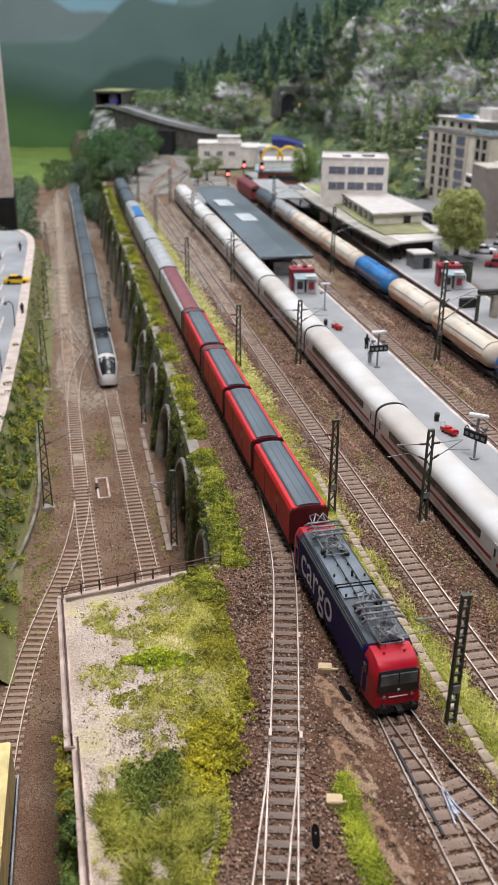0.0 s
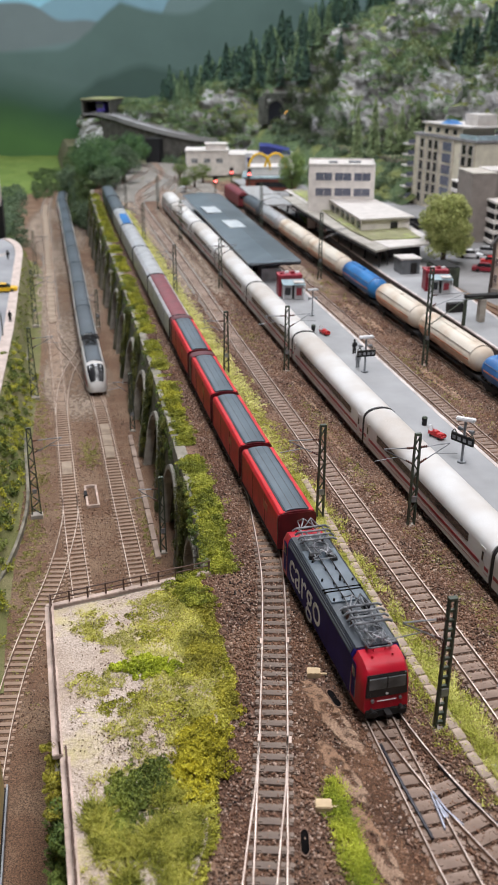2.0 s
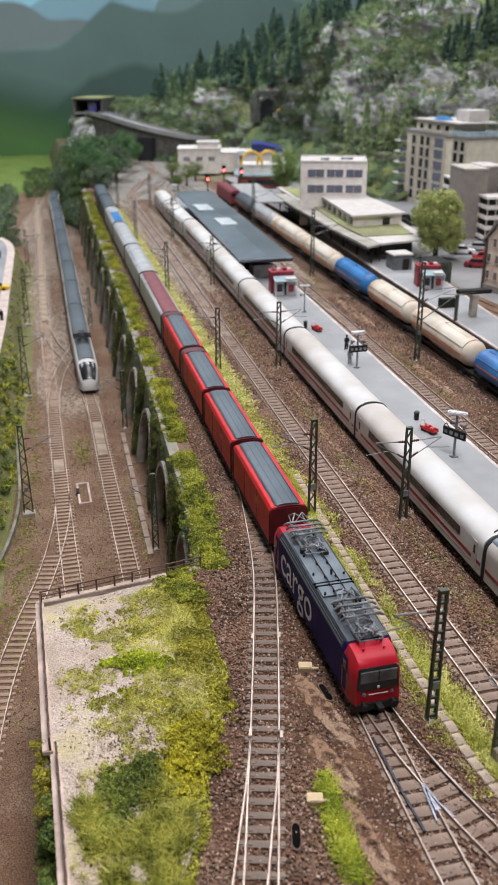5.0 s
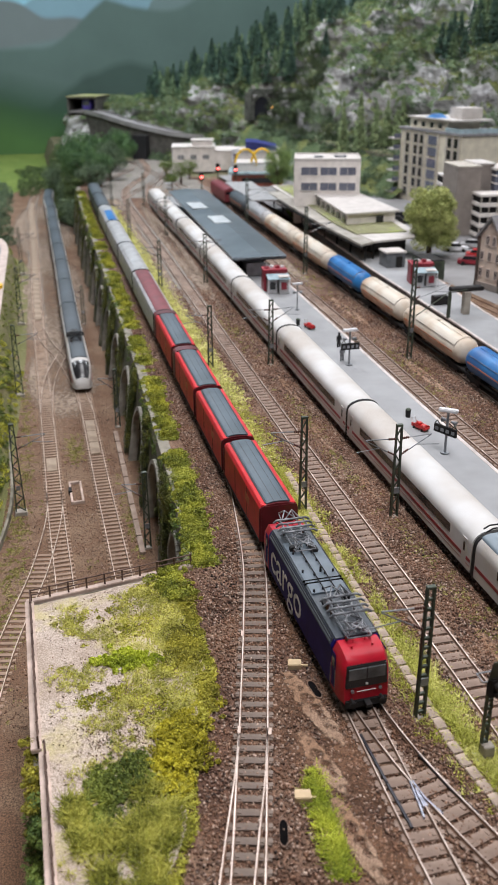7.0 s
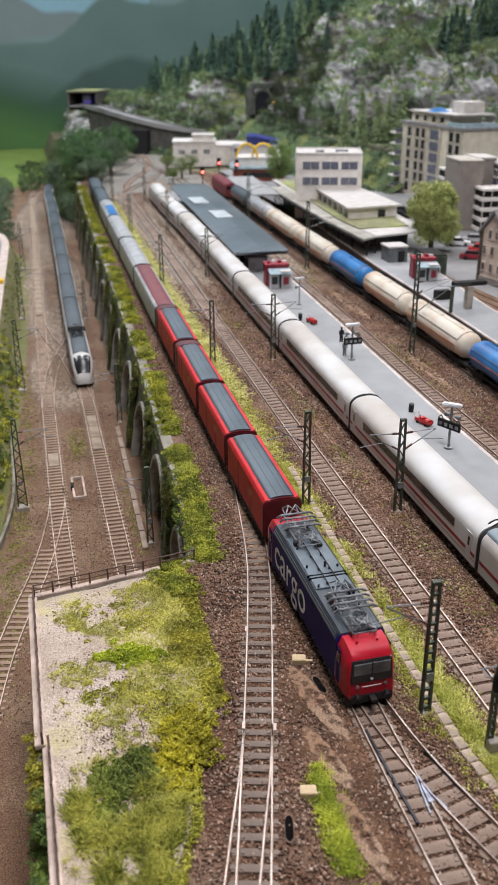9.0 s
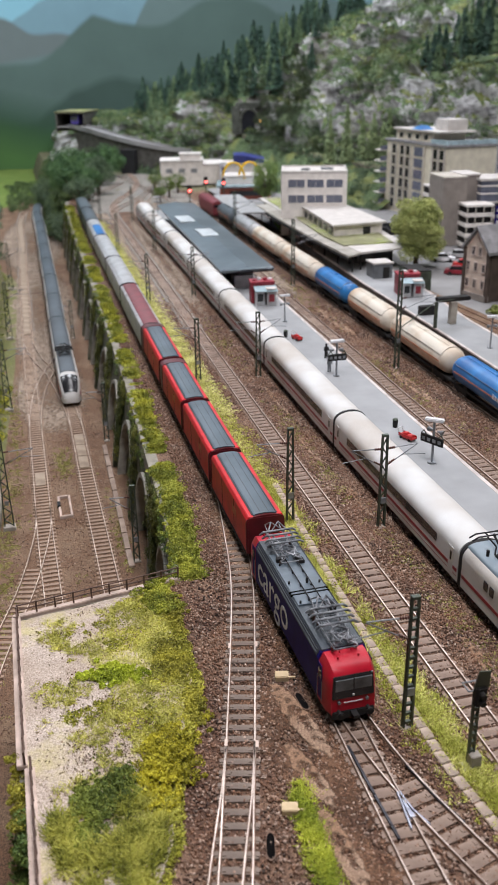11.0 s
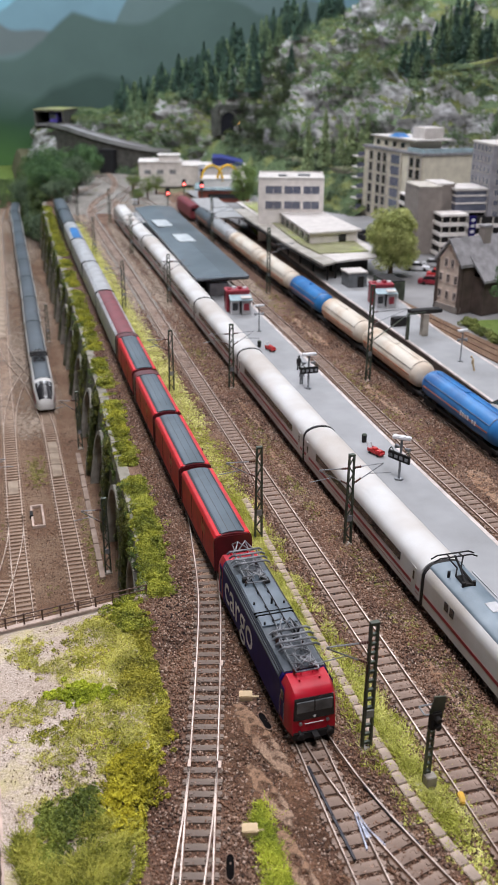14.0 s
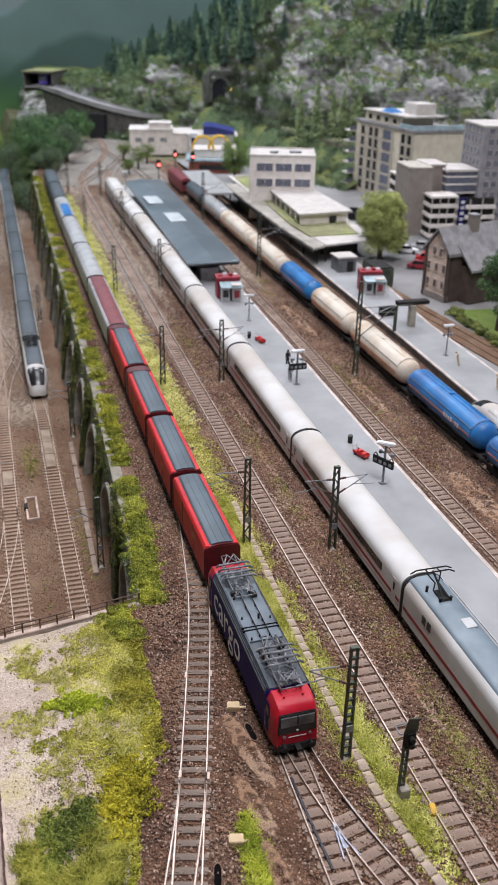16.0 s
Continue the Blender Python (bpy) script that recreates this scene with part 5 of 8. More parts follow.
def tank_wagon(y0, y1, shell, stripe, label, words=False):
    yc, n = (y0 + y1) / 2, (y1 - y0 - 13)
    x, rz = on_line(T6, yc)
    base = thing("tank_wagon", x, yc, 0, label, "tank wagon", "tank wagons beside the platform", rz)
    secs = []
    for d, r in ((0, 0.2), (1.2, 0.5), (3.4, 0.74), (6.6, 0.9), (10.5, 0.98), (14, 1), (n - 14, 1), (n - 10.5, 0.98), (n - 6.6, 0.9), (n - 3.4, 0.74), (n - 1.2, 0.5), (n, 0.2)):
        secs.append([(17 * r * math.cos(6.28318 * k / 20), d - n / 2, 28 + 17 * r * math.sin(6.28318 * k / 20)) for k in range(20)])
    tank = part("tank", Geo().loft(secs), shell, base, smooth=True)
    for f in (28 / n - 1, 1 - 28 / n):
        part("weld_ring", Geo().loft([[(17.3 * math.cos(6.28318 * k / 20), f * n / 2 + d, 28 + 17.3 * math.sin(6.28318 * k / 20)) for k in range(20)] for d in (-0.5, 0.5)]), shell, tank)
    for s in (-1, 1):
        band = [[(s * (17.25 * math.cos(a)), f * n / 2, 28 + 17.25 * math.sin(a)) for a in (-0.06, -0.03, 0.0, 0.03)] for f in (28 / n - 1, 1 - 28 / n)]
        part("stripe", Geo().loft([sec + [(p[0] * 0.97, p[1], p[2]) for p in reversed(sec)] for sec in band]), stripe, tank, "orange stripe along the tank")
        part("walkway_rail", Geo().cyl((s * 3, -n * 0.4, 46.2), (s * 3, n * 0.4, 46.2), 0.3, n=5), shell, base)
        part("sill", Geo().box(s * 11, 0, 8, 2, n, 3), DARK, base)
        for e in (-1, 1):
            part("buffer", Geo().cyl((s * 10, e * n / 2, 9.5), (s * 10, e * (n / 2 + 7.4), 9.5), 2.4, n=10), DARK, base)
    if shell is CREAM:
        belly = [[(r * math.cos(a), f * n / 2, 28 + r * math.sin(a)) for r, ks in ((17.12, range(13)), (16.2, range(12, -1, -1))) for a in [-math.pi + 0.12 + (math.pi - 0.24) * k / 12 for k in ks]] for f in (28 / n - 1, 1 - 28 / n)]
        part("lower_shell", Geo().loft(belly), SALMON, tank, "salmon pink lower shell", smooth=True)
    shade = [[(r * math.cos(a), d, 28 + r * math.sin(a)) for r, ks in ((17.7, range(15)), (17.1, range(14, -1, -1))) for a in [0.5 + (math.pi - 1.0) * k / 14 for k in ks]] for d in (13 - n / 2, n / 2 - 13)]
    part("sun_shade", Geo().loft(shade), shell, tank, "thin sun shade over the tank", smooth=True)
    for s in (-1, 1):
        part("shade_rim", Geo().tube([(s * 17.75 * math.cos(0.5), d, 28 + 17.75 * math.sin(0.5)) for d in (13 - n / 2, n / 2 - 13)], 0.25, 5), SEAM, tank)
        part("shade_rim", Geo().tube([(17.5 * math.cos(0.5 + (math.pi - 1.0) * k / 14), s * (n / 2 - 13), 28 + 17.5 * math.sin(0.5 + (math.pi - 1.0) * k / 14)) for k in range(15)], 0.32, 5), SEAM, tank)
        part("ladder", Geo().tube([(0, s * (n / 2 + 1.5), 8), (0, s * (n / 2 + 1.5), 30)], 0.4, 5).tube([(5, s * (n / 2 + 1.5), 8), (5, s * (n / 2 + 1.5), 30)], 0.4, 5).box(2.5, s * (n / 2 + 1.5), 14, 5, 0.6, 0.6).box(2.5, s * (n / 2 + 1.5), 21, 5, 0.6, 0.6).box(2.5, s * (n / 2 + 1.5), 28, 5, 0.6, 0.6), METAL, base)
        part("end_platform", Geo().box(0, s * (n / 2 - 0.5), 9.6, 22, 6, 1), DARK, base)
    part("manhole", Geo().cyl((0, 0, 44.6), (0, 0, 47), 3.4, n=14), shell, base, bevel=0.4)
    for e in (-0.62, 0.62):
        part("saddle", Geo().box(0, e * n / 2, 8, 22, 10, 7), DARK, base)
    if words:
        for k, hgt in enumerate((7, 6, 5.4, 6.5, 0, 5.5, 6)):
            if hgt:
                part("marking", Geo().box(-17.1, -n * 0.1 - k * 5.5, 26, 0.4, 3.4, hgt * 0.8), LETTER, tank, "white marking bar")
    bogie(base, -n / 2 + 24, 2, 18)
    bogie(base, n / 2 - 24, 2, 18)


for y0, y1, c, words in ((592, 780, BLUE, False), (780, 979, BLUE, True), (979, 1178, CREAM, False), (1178, 1352, CREAM, False), (1352, 1520, BLUE, False), (1520, 1740, CREAM, False), (1740, 1965, CREAM, False), (1965, 2150, SILVER, False), (2150, 2330, ICET_ROOF, False)):
    tank_wagon(y0 - 22, y1 - 22, c, ORANGE, "glossy blue tank wagon with orange stripe" if c is BLUE else "cream tank wagon with orange stripe" if c is CREAM else "weathered grey tank wagon", words)
x, rz = on_line(T6, 2440)
base = thing("diesel_locomotive", x, 2440, 0, "small dark red locomotive at the far end of the tank train", "locomotive", rz=rz)
part("body", Geo().prism(hull(32, 8, 32, 42), -90, 90), MAROON, base, smooth=True)
part("window_band", Geo().box(0, -89.8, 26, 26, 1.2, 8), GLASS, base)
part("underframe", Geo().box(0, 0, 3, 26, 170, 5), DARK, base)


# lorries on low wagons, at the edge of the lower yard
def lorry(y, box_mat, cab_mat, n, label, cab=True):
    x, rz = on_line(LB, y)
    base = thing("lorry", x, y, LOW + 6, label, "lorry", "lorries on the low wagons", rz)
    part("trailer", Geo().box(0, 0, 9, 30, n, 36), box_mat, base, "box trailer", bevel=0.8)
    part("chassis", Geo().box(0, 0, 4, 20, n, 5), DARK, base)
    if cab:
        secs = [[(-14.5, yy, lo), (14.5, yy, lo), (14.2, yy, hi), (-14.2, yy, hi)] for yy, lo, hi in ((-n / 2 - 3, 6, 40), (-n / 2 - 17, 6, 37), (-n / 2 - 22, 6, 24))]
        c = part("cab", Geo().loft(secs), cab_mat, base, "driver's cab", bevel=1.0)
        part("windscreen", Geo().loft([[(-12.5, -n / 2 - 21.2, 23), (12.5, -n / 2 - 21.2, 23), (12.5, -n / 2 - 19, 23), (-12.5, -n / 2 - 19, 23)], [(-12, -n / 2 - 18.2, 34), (12, -n / 2 - 18.2, 34), (12, -n / 2 - 16, 34), (-12, -n / 2 - 16, 34)]]), GLASS, c)
    for k in (-0.3, -0.15, 0.3, -0.62):
        for s in (-1, 1):
            part("wheel", Geo().cyl((s * 9, k * n, 5.4), (s * 14, k * n, 5.4), 5.4, n=14), DARK, base)


def low_wagon(y, n):
    x, rz = on_line(LB, y)
    base = thing("low_wagon", x, y, LOW, "dark low-floor wagon carrying a lorry", "railway wagon", "low wagons", rz)
    part("deck", Geo().box(0, 0, 3.6, 30, n, 2.4), DARK, base)
    for s in (-1, 1):
        part("side_rail", Geo().box(s * 16, 0, 5, 1.2, n, 4.6), METAL, base)
    for k in (-0.4, -0.3, 0.3, 0.4):
        for s in (-1, 1):
            part("wheel", Geo().cyl((s * 7.5, k * n, 2.6), (s * 9.7, k * n, 2.6), 2.6, n=12), DARK, base)


for yc, a, b, n, label in ((452, PALE_YELLOW, TRUCK_RED, 118, "cream-yellow box trailer with an orange-red cab"), (284, YELLOW, YELLOW, 118, "golden yellow box trailer with a yellow cab"), (116, TRUCK_BLUE, TRUCK_BLUE, 118, "blue box trailer on a low wagon")):
    low_wagon(yc - 12, 164)
    lorry(yc, a, b, n, label)

# ---- masts ----
def mast(x, y, z, height, arms, label="dark green lattice catenary mast with cantilever arms", reach=30.0, arm_z=None, wide=3.0, foot=9.0, ladder=False):
    """arms: sides (-1, 1) on which a cantilever reaches out along x."""
    base = thing("catenary_mast", x, y, z, label, "catenary mast", "catenary masts")
    part("footing", Geo().box(0, 0, -2, foot, foot * 0.8, 3.2 if foot < 12 else 6, top=0.9), CONCRETE, base, bevel=0.4)
    for s in (-1, 1):
        for q in (-1, 1):
            part("leg", Geo().loft([[(s * wide - 0.7, q * 1.1 - 0.5, 1), (s * wide + 0.7, q * 1.1 - 0.5, 1), (s * wide + 0.7, q * 1.1 + 0.5, 1), (s * wide - 0.7, q * 1.1 + 0.5, 1)], [(s * 2.2 - 0.65, q * 0.8 - 0.5, height), (s * 2.2 + 0.65, q * 0.8 - 0.5, height), (s * 2.2 + 0.65, q * 0.8 + 0.5, height), (s * 2.2 - 0.65, q * 0.8 + 0.5, height)]]), IRON, base)
    n = int(height / (7.0 if ladder else 8.5))
    for k in range(n):
        h0, h1 = 4 + (height - 6) * k / n, 4 + (height - 6) * (k + 1) / n
        w0, w1 = wide - (wide - 2.2) * h0 / height, wide - (wide - 2.2) * h1 / height
        if ladder:
            part("batten", Geo().box(0, 0, h0, 2 * w0, 2.0, 1.7), IRON, base)
        else:
            d = 1 if k % 2 else -1
            part("lace", Geo().cyl((-d * w0, 0, h0), (d * w1, 0, h1), 0.75, n=4), IRON, base)
    part("cap", Geo().box(0, 0, height - 1, 5.4, 3.2, 2), IRON, base)
    az = arm_z or height * 0.86
    for s in arms:
        arm = part("cantilever", Geo().cyl((s * 2, 0, az), (s * reach, 0, az + 1.5), 0.55, n=6).cyl((s * 2, 0, az - 16), (s * reach, 0, az + 1), 0.5, n=6).cyl((s * reach * 0.55, 0, az - 7), (s * (reach + 8), 0, az - 9), 0.4, n=6), METAL, base, "thin grey cantilever arm")
        for h, up in ((az, 0.1), (az - 15, 1.0)):
            rings = []
            for k in range(9):
                r = 1.3 if k % 2 else 0.6
                rings.append([(s * (3 + 0.8 * k), r * math.cos(0.7854 * i), h + up * k * 0.5 + r * math.sin(0.7854 * i)) for i in range(8)])
            part("insulator", Geo().loft(rings), BROWN_INS, arm)
    part("plate", Geo().box(0, -2.4, height * 0.28, 4.6, 0.8, 5.5), METAL, base, "small grey plate")
    return base


mast(221, 399, -4, 95, (-1,), wide=2.8, ladder=True)
mast(231, 676, -4, 91, (-1,))
mast(232, 1082, -4, 83, (-1,))
mast(235, 1519, -4, 83, (-1,))
mast(240, 1985, -4, 83, (-1,))
mast(246, 2400, -4, 83, (-1,))
mast(306, 646, -4, 88, (-1, 1))
mast(311, 1075, -4, 87, (-1, 1))
mast(318, 1534, -4, 87, (-1, 1))
mast(322, 1985, -4, 87, (-1, 1))
mast(330, 2400, -4, 87, (-1, 1))
mast(497, 1054, -4, 132, (1,), reach=52, arm_z=96)
mast(510, 1560, -4, 120, (1,), reach=48, arm_z=90)
mast(522, 2050, -4, 110, (1,), reach=44, arm_z=84)
mast(-22, 956, LOW - 3, 112, (1,), reach=36, wide=5.2, foot=15)
mast(-17, 1352, LOW - 3, 114, (1,), reach=36, wide=5.6, foot=15)
mast(-8, 1760, LOW - 3, 112, (1,), reach=36, wide=5.2, foot=15)
mast(2, 2200, LOW - 3, 110, (1,), reach=36, wide=5.2, foot=15)
mast(110, 842, LOW - 3, 90, (-1,), reach=24)
mast(117, 1190, LOW - 3, 86, (-1,), reach=24)
mast(112, 1735, LOW - 3, 74, (-1,), reach=24)
gate = thing("mast_bracket", 613, 1180, 9, "black bracket post beside the platform", "catenary bracket")
part("post", Geo().box(0, 0, 0, 4, 4, 40), IRON, gate)
part("beam", Geo().cyl((0, 0, 40), (-110, -120, 42), 0.9, n=6).cyl((0, 0, 40), (30, 4, 40), 0.9, n=6), IRON, gate)

# dwarf signal by the turnout
sig = thing("signal", 243.5, 359, -4, "dark colour-light signal with a hooded head and pale foot", "railway signal")
part("footing", Geo().box(-1.5, -1, -1, 11, 8, 3), CONCRETE, sig, bevel=0.4)
part("relay_box", Geo().box(1.2, -1.5, 2, 6.6, 6, 8), CONCRETE, sig, "pale grey relay box", bevel=0.5)
for s in (-1, 1):
    part("post", Geo().box(s * 1.5, 1, 2, 0.9, 2.6, 50), IRON, sig)
for k in range(7):
    part("batten", Geo().box(0, 1, 10 + 6 * k, 3, 2.2, 1.8), IRON, sig)
part("head", Geo().box(0, -2.2, 46, 7.2, 4.4, 13), DARK, sig, bevel=0.8)
part("back_plate", Geo().loft([[(-4.6, y, 58), (4.6, y, 58), (4.2, y - 1.5, 70), (-3.0, y - 1.5, 71)] for y in (-3.0, -2.2)]), IRON, sig, "dark sloping plate")
for h in (50, 55):
    part("hood", Geo().cyl((0, -4.2, h), (0, -7.2, h - 0.4), 1.7, 1.9, n=12), DARK, sig)
for ends in (((5, 3, 46), (5, 11, 46)), ((-4, 3, 52), (-4, 11, 52)), ((5, 3, 52), (5, 11, 52)), ((-4, 11, 52), (5, 11, 52)), ((5, 11, 46), (5, 11, 52)), ((-4, 3, 52), (5, 3, 52))):
    part("basket_rail", Geo().cyl(*ends, 0.5, n=6), METAL, sig)
single("point_motor", Geo().box(0, 0, -3, 3.6, 9.5, 3.2, -0.25), mat("box_amber", (0.62, 0.36, 0.02), None, 0.5), "small yellow box beside the track", "track box", x=258, y=342, bevel=0.6)
for x, y in ((160, 465), (131, 353)):
    b = thing("point_motor_box", x, y, -3.6, "small beige box beside the track", "track box", "beige track boxes", rz=-14)
    part("lid", Geo().box(0, 0, 0, 9, 7, 4.6), WOOD, b, bevel=0.5)
    part("lever", Geo().box(6, 0, 0.5, 6, 1.6, 1.6), WOOD, b)
for x, y, rz in ((165.4, 438, 6), (114, 332, -14)):
    b = thing("drain_slot", x, y, -2.6, "black slot with a raised rim in the ballast", "slot", "black slots", rz=rz)
    oval = [(math.copysign(min(1, abs(1.3 * math.cos(a))), math.cos(a)), math.sin(a)) for a in [6.28318 * k / 24 for k in range(25)]]
    part("rim", Geo().loft([[(c * r * 2.7, d * r * 10.5, z) for r, z in ((0.93, -1), (0.93, 1.2), (0.82, 1.2), (0.82, -1))] for c, d in oval]), RAIL_SIDE, b)
    part("hole", Geo().poly([(2.2 * c, 8.6 * d) for c, d in oval[:-1]], -0.4, 0.9), mat_hole, b, "black hole")
g = thing("track_frame", 44, 992, LOW - 3, "pale wooden frame lying between the lower tracks", "frame")
for x, y, sx, sy in ((-6.5, 0, 2.4, 56), (6.5, 0, 2.4, 56), (0, -27, 14, 2.4), (0, 27, 14, 2.4)):
    part("bar", Geo().box(x, y, 0, sx, sy, 3.4), COPING, g)
part("block", Geo().box(-7, 4, 0.2, 4, 12, 5), DARK, g)

# kerb of slabs between the tracks
slab_mesh = mesh("slab", Geo().box(0, 0, -4.6, 6.6, 10.0, 2.8), mat("trough_slab", (0.46, 0.36, 0.29), (0.31, 0.24, 0.19), 0.8, bump=0.3), bevel=0.4)
kerb = thing("slab_kerb", 230, 400, 0, "row of pinkish concrete trough slabs between the tracks", "kerb", kind="structure")
y = 262.0
while y < 760:
    s = new("slab", slab_mesh)
    s.parent = kerb
    s.matrix_basis = pose((float(np.interp(y, [262, 300, 362, 448, 549, 760], [245, 237, 229.5, 230.5, 233, 240])) - 230) * MM, (y - 400) * MM, rnd.uniform(-0.5, 0.2) * MM, 0, 0, rnd.uniform(-2, 2) + float(np.interp(y, [262, 340, 400], [12, 6, 0])))
    y += 10.6


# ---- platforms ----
# Shade of the trench along the platform is put into this dark wall colour.
mat_side_wall = mat("shade_dark_wall", (0.1, 0.085, 0.075), (0.06, 0.05, 0.045), 0.85)
def platform(name, left, right, y0, y1, label):
    base = thing(name, left(y0), y0, 0, label, "platform", kind="structure")
    ox, oy = left(y0), y0
    top, side = Geo(), Geo()
    ys = list(np.arange(y0, y1, 60.0)) + [y1]
    box = lambda g, a, b, z0, z1: g.loft([[(a(y) - ox, y - oy, z0), (b(y) - ox, y - oy, z0), (b(y) - ox, y - oy, z1), (a(y) - ox, y - oy, z1)] for y in ys])
    part("paving", box(top, lambda y: left(y) + 4, lambda y: right(y) - 4, -4, 9), PLATFORM, base, "smooth grey platform paving")
    for a, b in ((lambda y: left(y), lambda y: left(y) + 4), (lambda y: right(y) - 4, lambda y: right(y))):
        part("edge", box(Geo(), a, b, 7.2, 9.3), EDGE, base, "pale platform edge")
        part("side_wall", box(Geo(), lambda y, a=a: a(y) + 0.6, lambda y, b=b: b(y) - 0.6, -4, 7.2), mat_side_wall, base, "platform wall with shade in its dark colour")


p1l = lambda y: float(np.interp(y, [200, 800, 1471, 2500], [358, 359, 370, 380]))
p1r = lambda y: float(np.interp(y, [200, 534, 851, 1111, 1500, 2500], [425, 426, 430, 437, 447, 470]))
platform("platform_1", p1l, p1r, 200, 2480, "long grey station platform with pale edges")
p2l = lambda y: float(np.interp(y, [600, 803, 1153, 1514, 1850, 2400], [592, 597, 611, 620, 638, 672]))
p2r = lambda y: float(np.interp(y, [600, 965, 1213, 1400, 2400], [655, 678, 684, 706, 760]))
platform("platform_2", p2l, p2r, 600, 2420, "second grey station platform with pale edges")
single("side_track_bed", Geo().box(0, 0, 0, 46, 900, 6, 0.08), LOW_EARTH, "brown bed of a rusty siding behind the platform", "track bed", "structure", x=722, y=1010)
bed = Geo()
for s in (-8.6, 8.6):
    bed.box(s, 0, 5.5, 1.2, 900, 2, 0)
single("siding_rail", bed, RAIL_SIDE, "rusty rails of the siding behind the platform", "rail", "structure", x=722, y=1010, rz=4.6)


def name_board(x, y, rz, wide, turn=0.0):
    b = thing("platform_sign", x, y, 9, "lamp post with white lamp and black destination board", "platform sign", "platform signs", rz=rz)
    part("foot", Geo().cyl((0, 0, 0), (0, 0, 1.4), 4.6, 4.2, n=14), METAL, b)
    part("post", Geo().cyl((0, 0, 1), (0, 0, 45), 1.3, n=8), METAL, b)
    part("lamp", Geo().box(0, 0, 44, 19, 6, 3.4, turn), LETTER, b, "white lamp head", bevel=0.8)
    for q in (-1, 1):
        part("loudspeaker", Geo().cyl((q * 3, 2, 34), (q * 8.5, 3, 33), 0.9, 2.6, n=12), METAL, b)
    board = part("board", Geo().box(0, -2.2, 21, wide, 2.2, 8.4), DARK, b, "black sign board", bevel=0.3)
    for k in range(4):
        part("writing", Geo().box(-wide * 0.36 + k * wide * 0.24, -3.5, 23.4, wide * 0.14, 0.3, 3.4), METAL, board)
    part("bracket", Geo().tube([(-wide / 2, -2, 29.5), (-wide / 2 + 3, -2, 33), (-wide / 2 + 6, -2, 29.5)], 0.5).tube([(wide / 2, -2, 29.5), (wide / 2 - 3, -2, 33), (wide / 2 - 6, -2, 29.5)], 0.5), IRON, board)


name_board(397, 1014, 0, 24)
name_board(396, 734, -64, 27, 0.45)


def lamp_post(x, y, z, h):
    b = thing("platform_lamp", x, y, z, "slim grey platform lamp with white head", "lamp post", "platform lamps")
    part("foot", Geo().cyl((0, 0, 0), (0, 0, 1.2), 3.8, n=12), METAL, b)
    part("post", Geo().cyl((0, 0, 1), (0, 0, h), 1.0, n=8), METAL, b)
    part("lamp", Geo().box(0, 0, h - 1, 16, 5, 3), LETTER, b, bevel=0.6)
    for q in (-1, 1):
        part("loudspeaker", Geo().cyl((q * 1.5, 0, h - 12), (q * 7, 0, h - 13), 0.9, 2.6, n=12), METAL, b)


lamp_post(410, 1282, 9, 40)
lamp_post(641, 1065, 9, 44)
lamp_post(404, 2440, 9, 40)


def cart(x, y, rz):
    b = thing("luggage_cart", x, y, 9, "small bright red luggage cart on the platform", "luggage cart", "luggage carts", rz=rz)
    part("tray", Geo().box(0, 0, 2.2, 8, 20, 2).box(-3.6, 0, 4, 0.8, 20, 2).box(3.6, 0, 4, 0.8, 20, 2), CART, b, bevel=0.3)
    part("load", Geo().box(0, -5, 4.2, 6, 6, 2.4).box(0, 2, 4.2, 6, 5, 3.2), CART, b, bevel=0.6)
    part("handle", Geo().tube([(-3, 9.5, 4), (-3, 11.5, 10), (3, 11.5, 10), (3, 9.5, 4)], 0.5), LETTER, b)
    for s in (-1, 1):
        for q in (-6, 6):
            part("wheel", Geo().cyl((s * 3, q, 1.6), (s * 4.2, q, 1.6), 1.6, n=10), DARK, b)


cart(398, 1182, 12)
cart(398, 797, 20)


def bin_(x, y):
    b = thing("litter_bin", x, y, 9, "dark cylindrical litter bin on the platform", "litter bin", "litter bins")
    part("drum", Geo().cyl((0, 0, 0), (0, 0, 8.5), 2.6, 3.0, n=12), DARK, b)
    part("lid", Geo().cyl((0, 0, 8.5), (0, 0, 10), 3.2, 2.0, n=12), IRON, b)


bin_(399, 832)
bin_(387, 1202)


def figure(x, y, z, top, low, label, rz=0, lean=0.0):
    """A plain painted model figure in one mesh."""
    g = Geo()
    for s in (-1, 1):
        g.cyl((s * 1.5, 0, 0), (s * 1.2, lean * 3, 9), 1.0, 1.4, 7)
    g.ball(0, lean * 4, 13, 2.6, 1.8, 5).ball(0, lean * 7, 19, 1.6, 1.6, 1.8)
    for s in (-1, 1):
        g.cyl((s * 2.4, lean * 4, 16), (s * 3.2, lean * 4 - 1, 10), 0.8, 0.7, 6)
    return single("model_figure", g, top, label, "figurine", x=x, y=y, z=z, group="model figures", rz=rz, smooth=True)


figure(409, 1087, 9, DARK, None, "tiny dark painted figure standing on the platform")
figure(394, 1032, 9, METAL, None, "tiny grey painted figure standing by the sign")
figure(640, 1023, 9, WOOD, None, "tiny figure in tan bending on the platform", 60, 0.8)
figure(648, 931, 9, WOOD, None, "tiny figure in brown crouching on the platform", 20, 0.8)

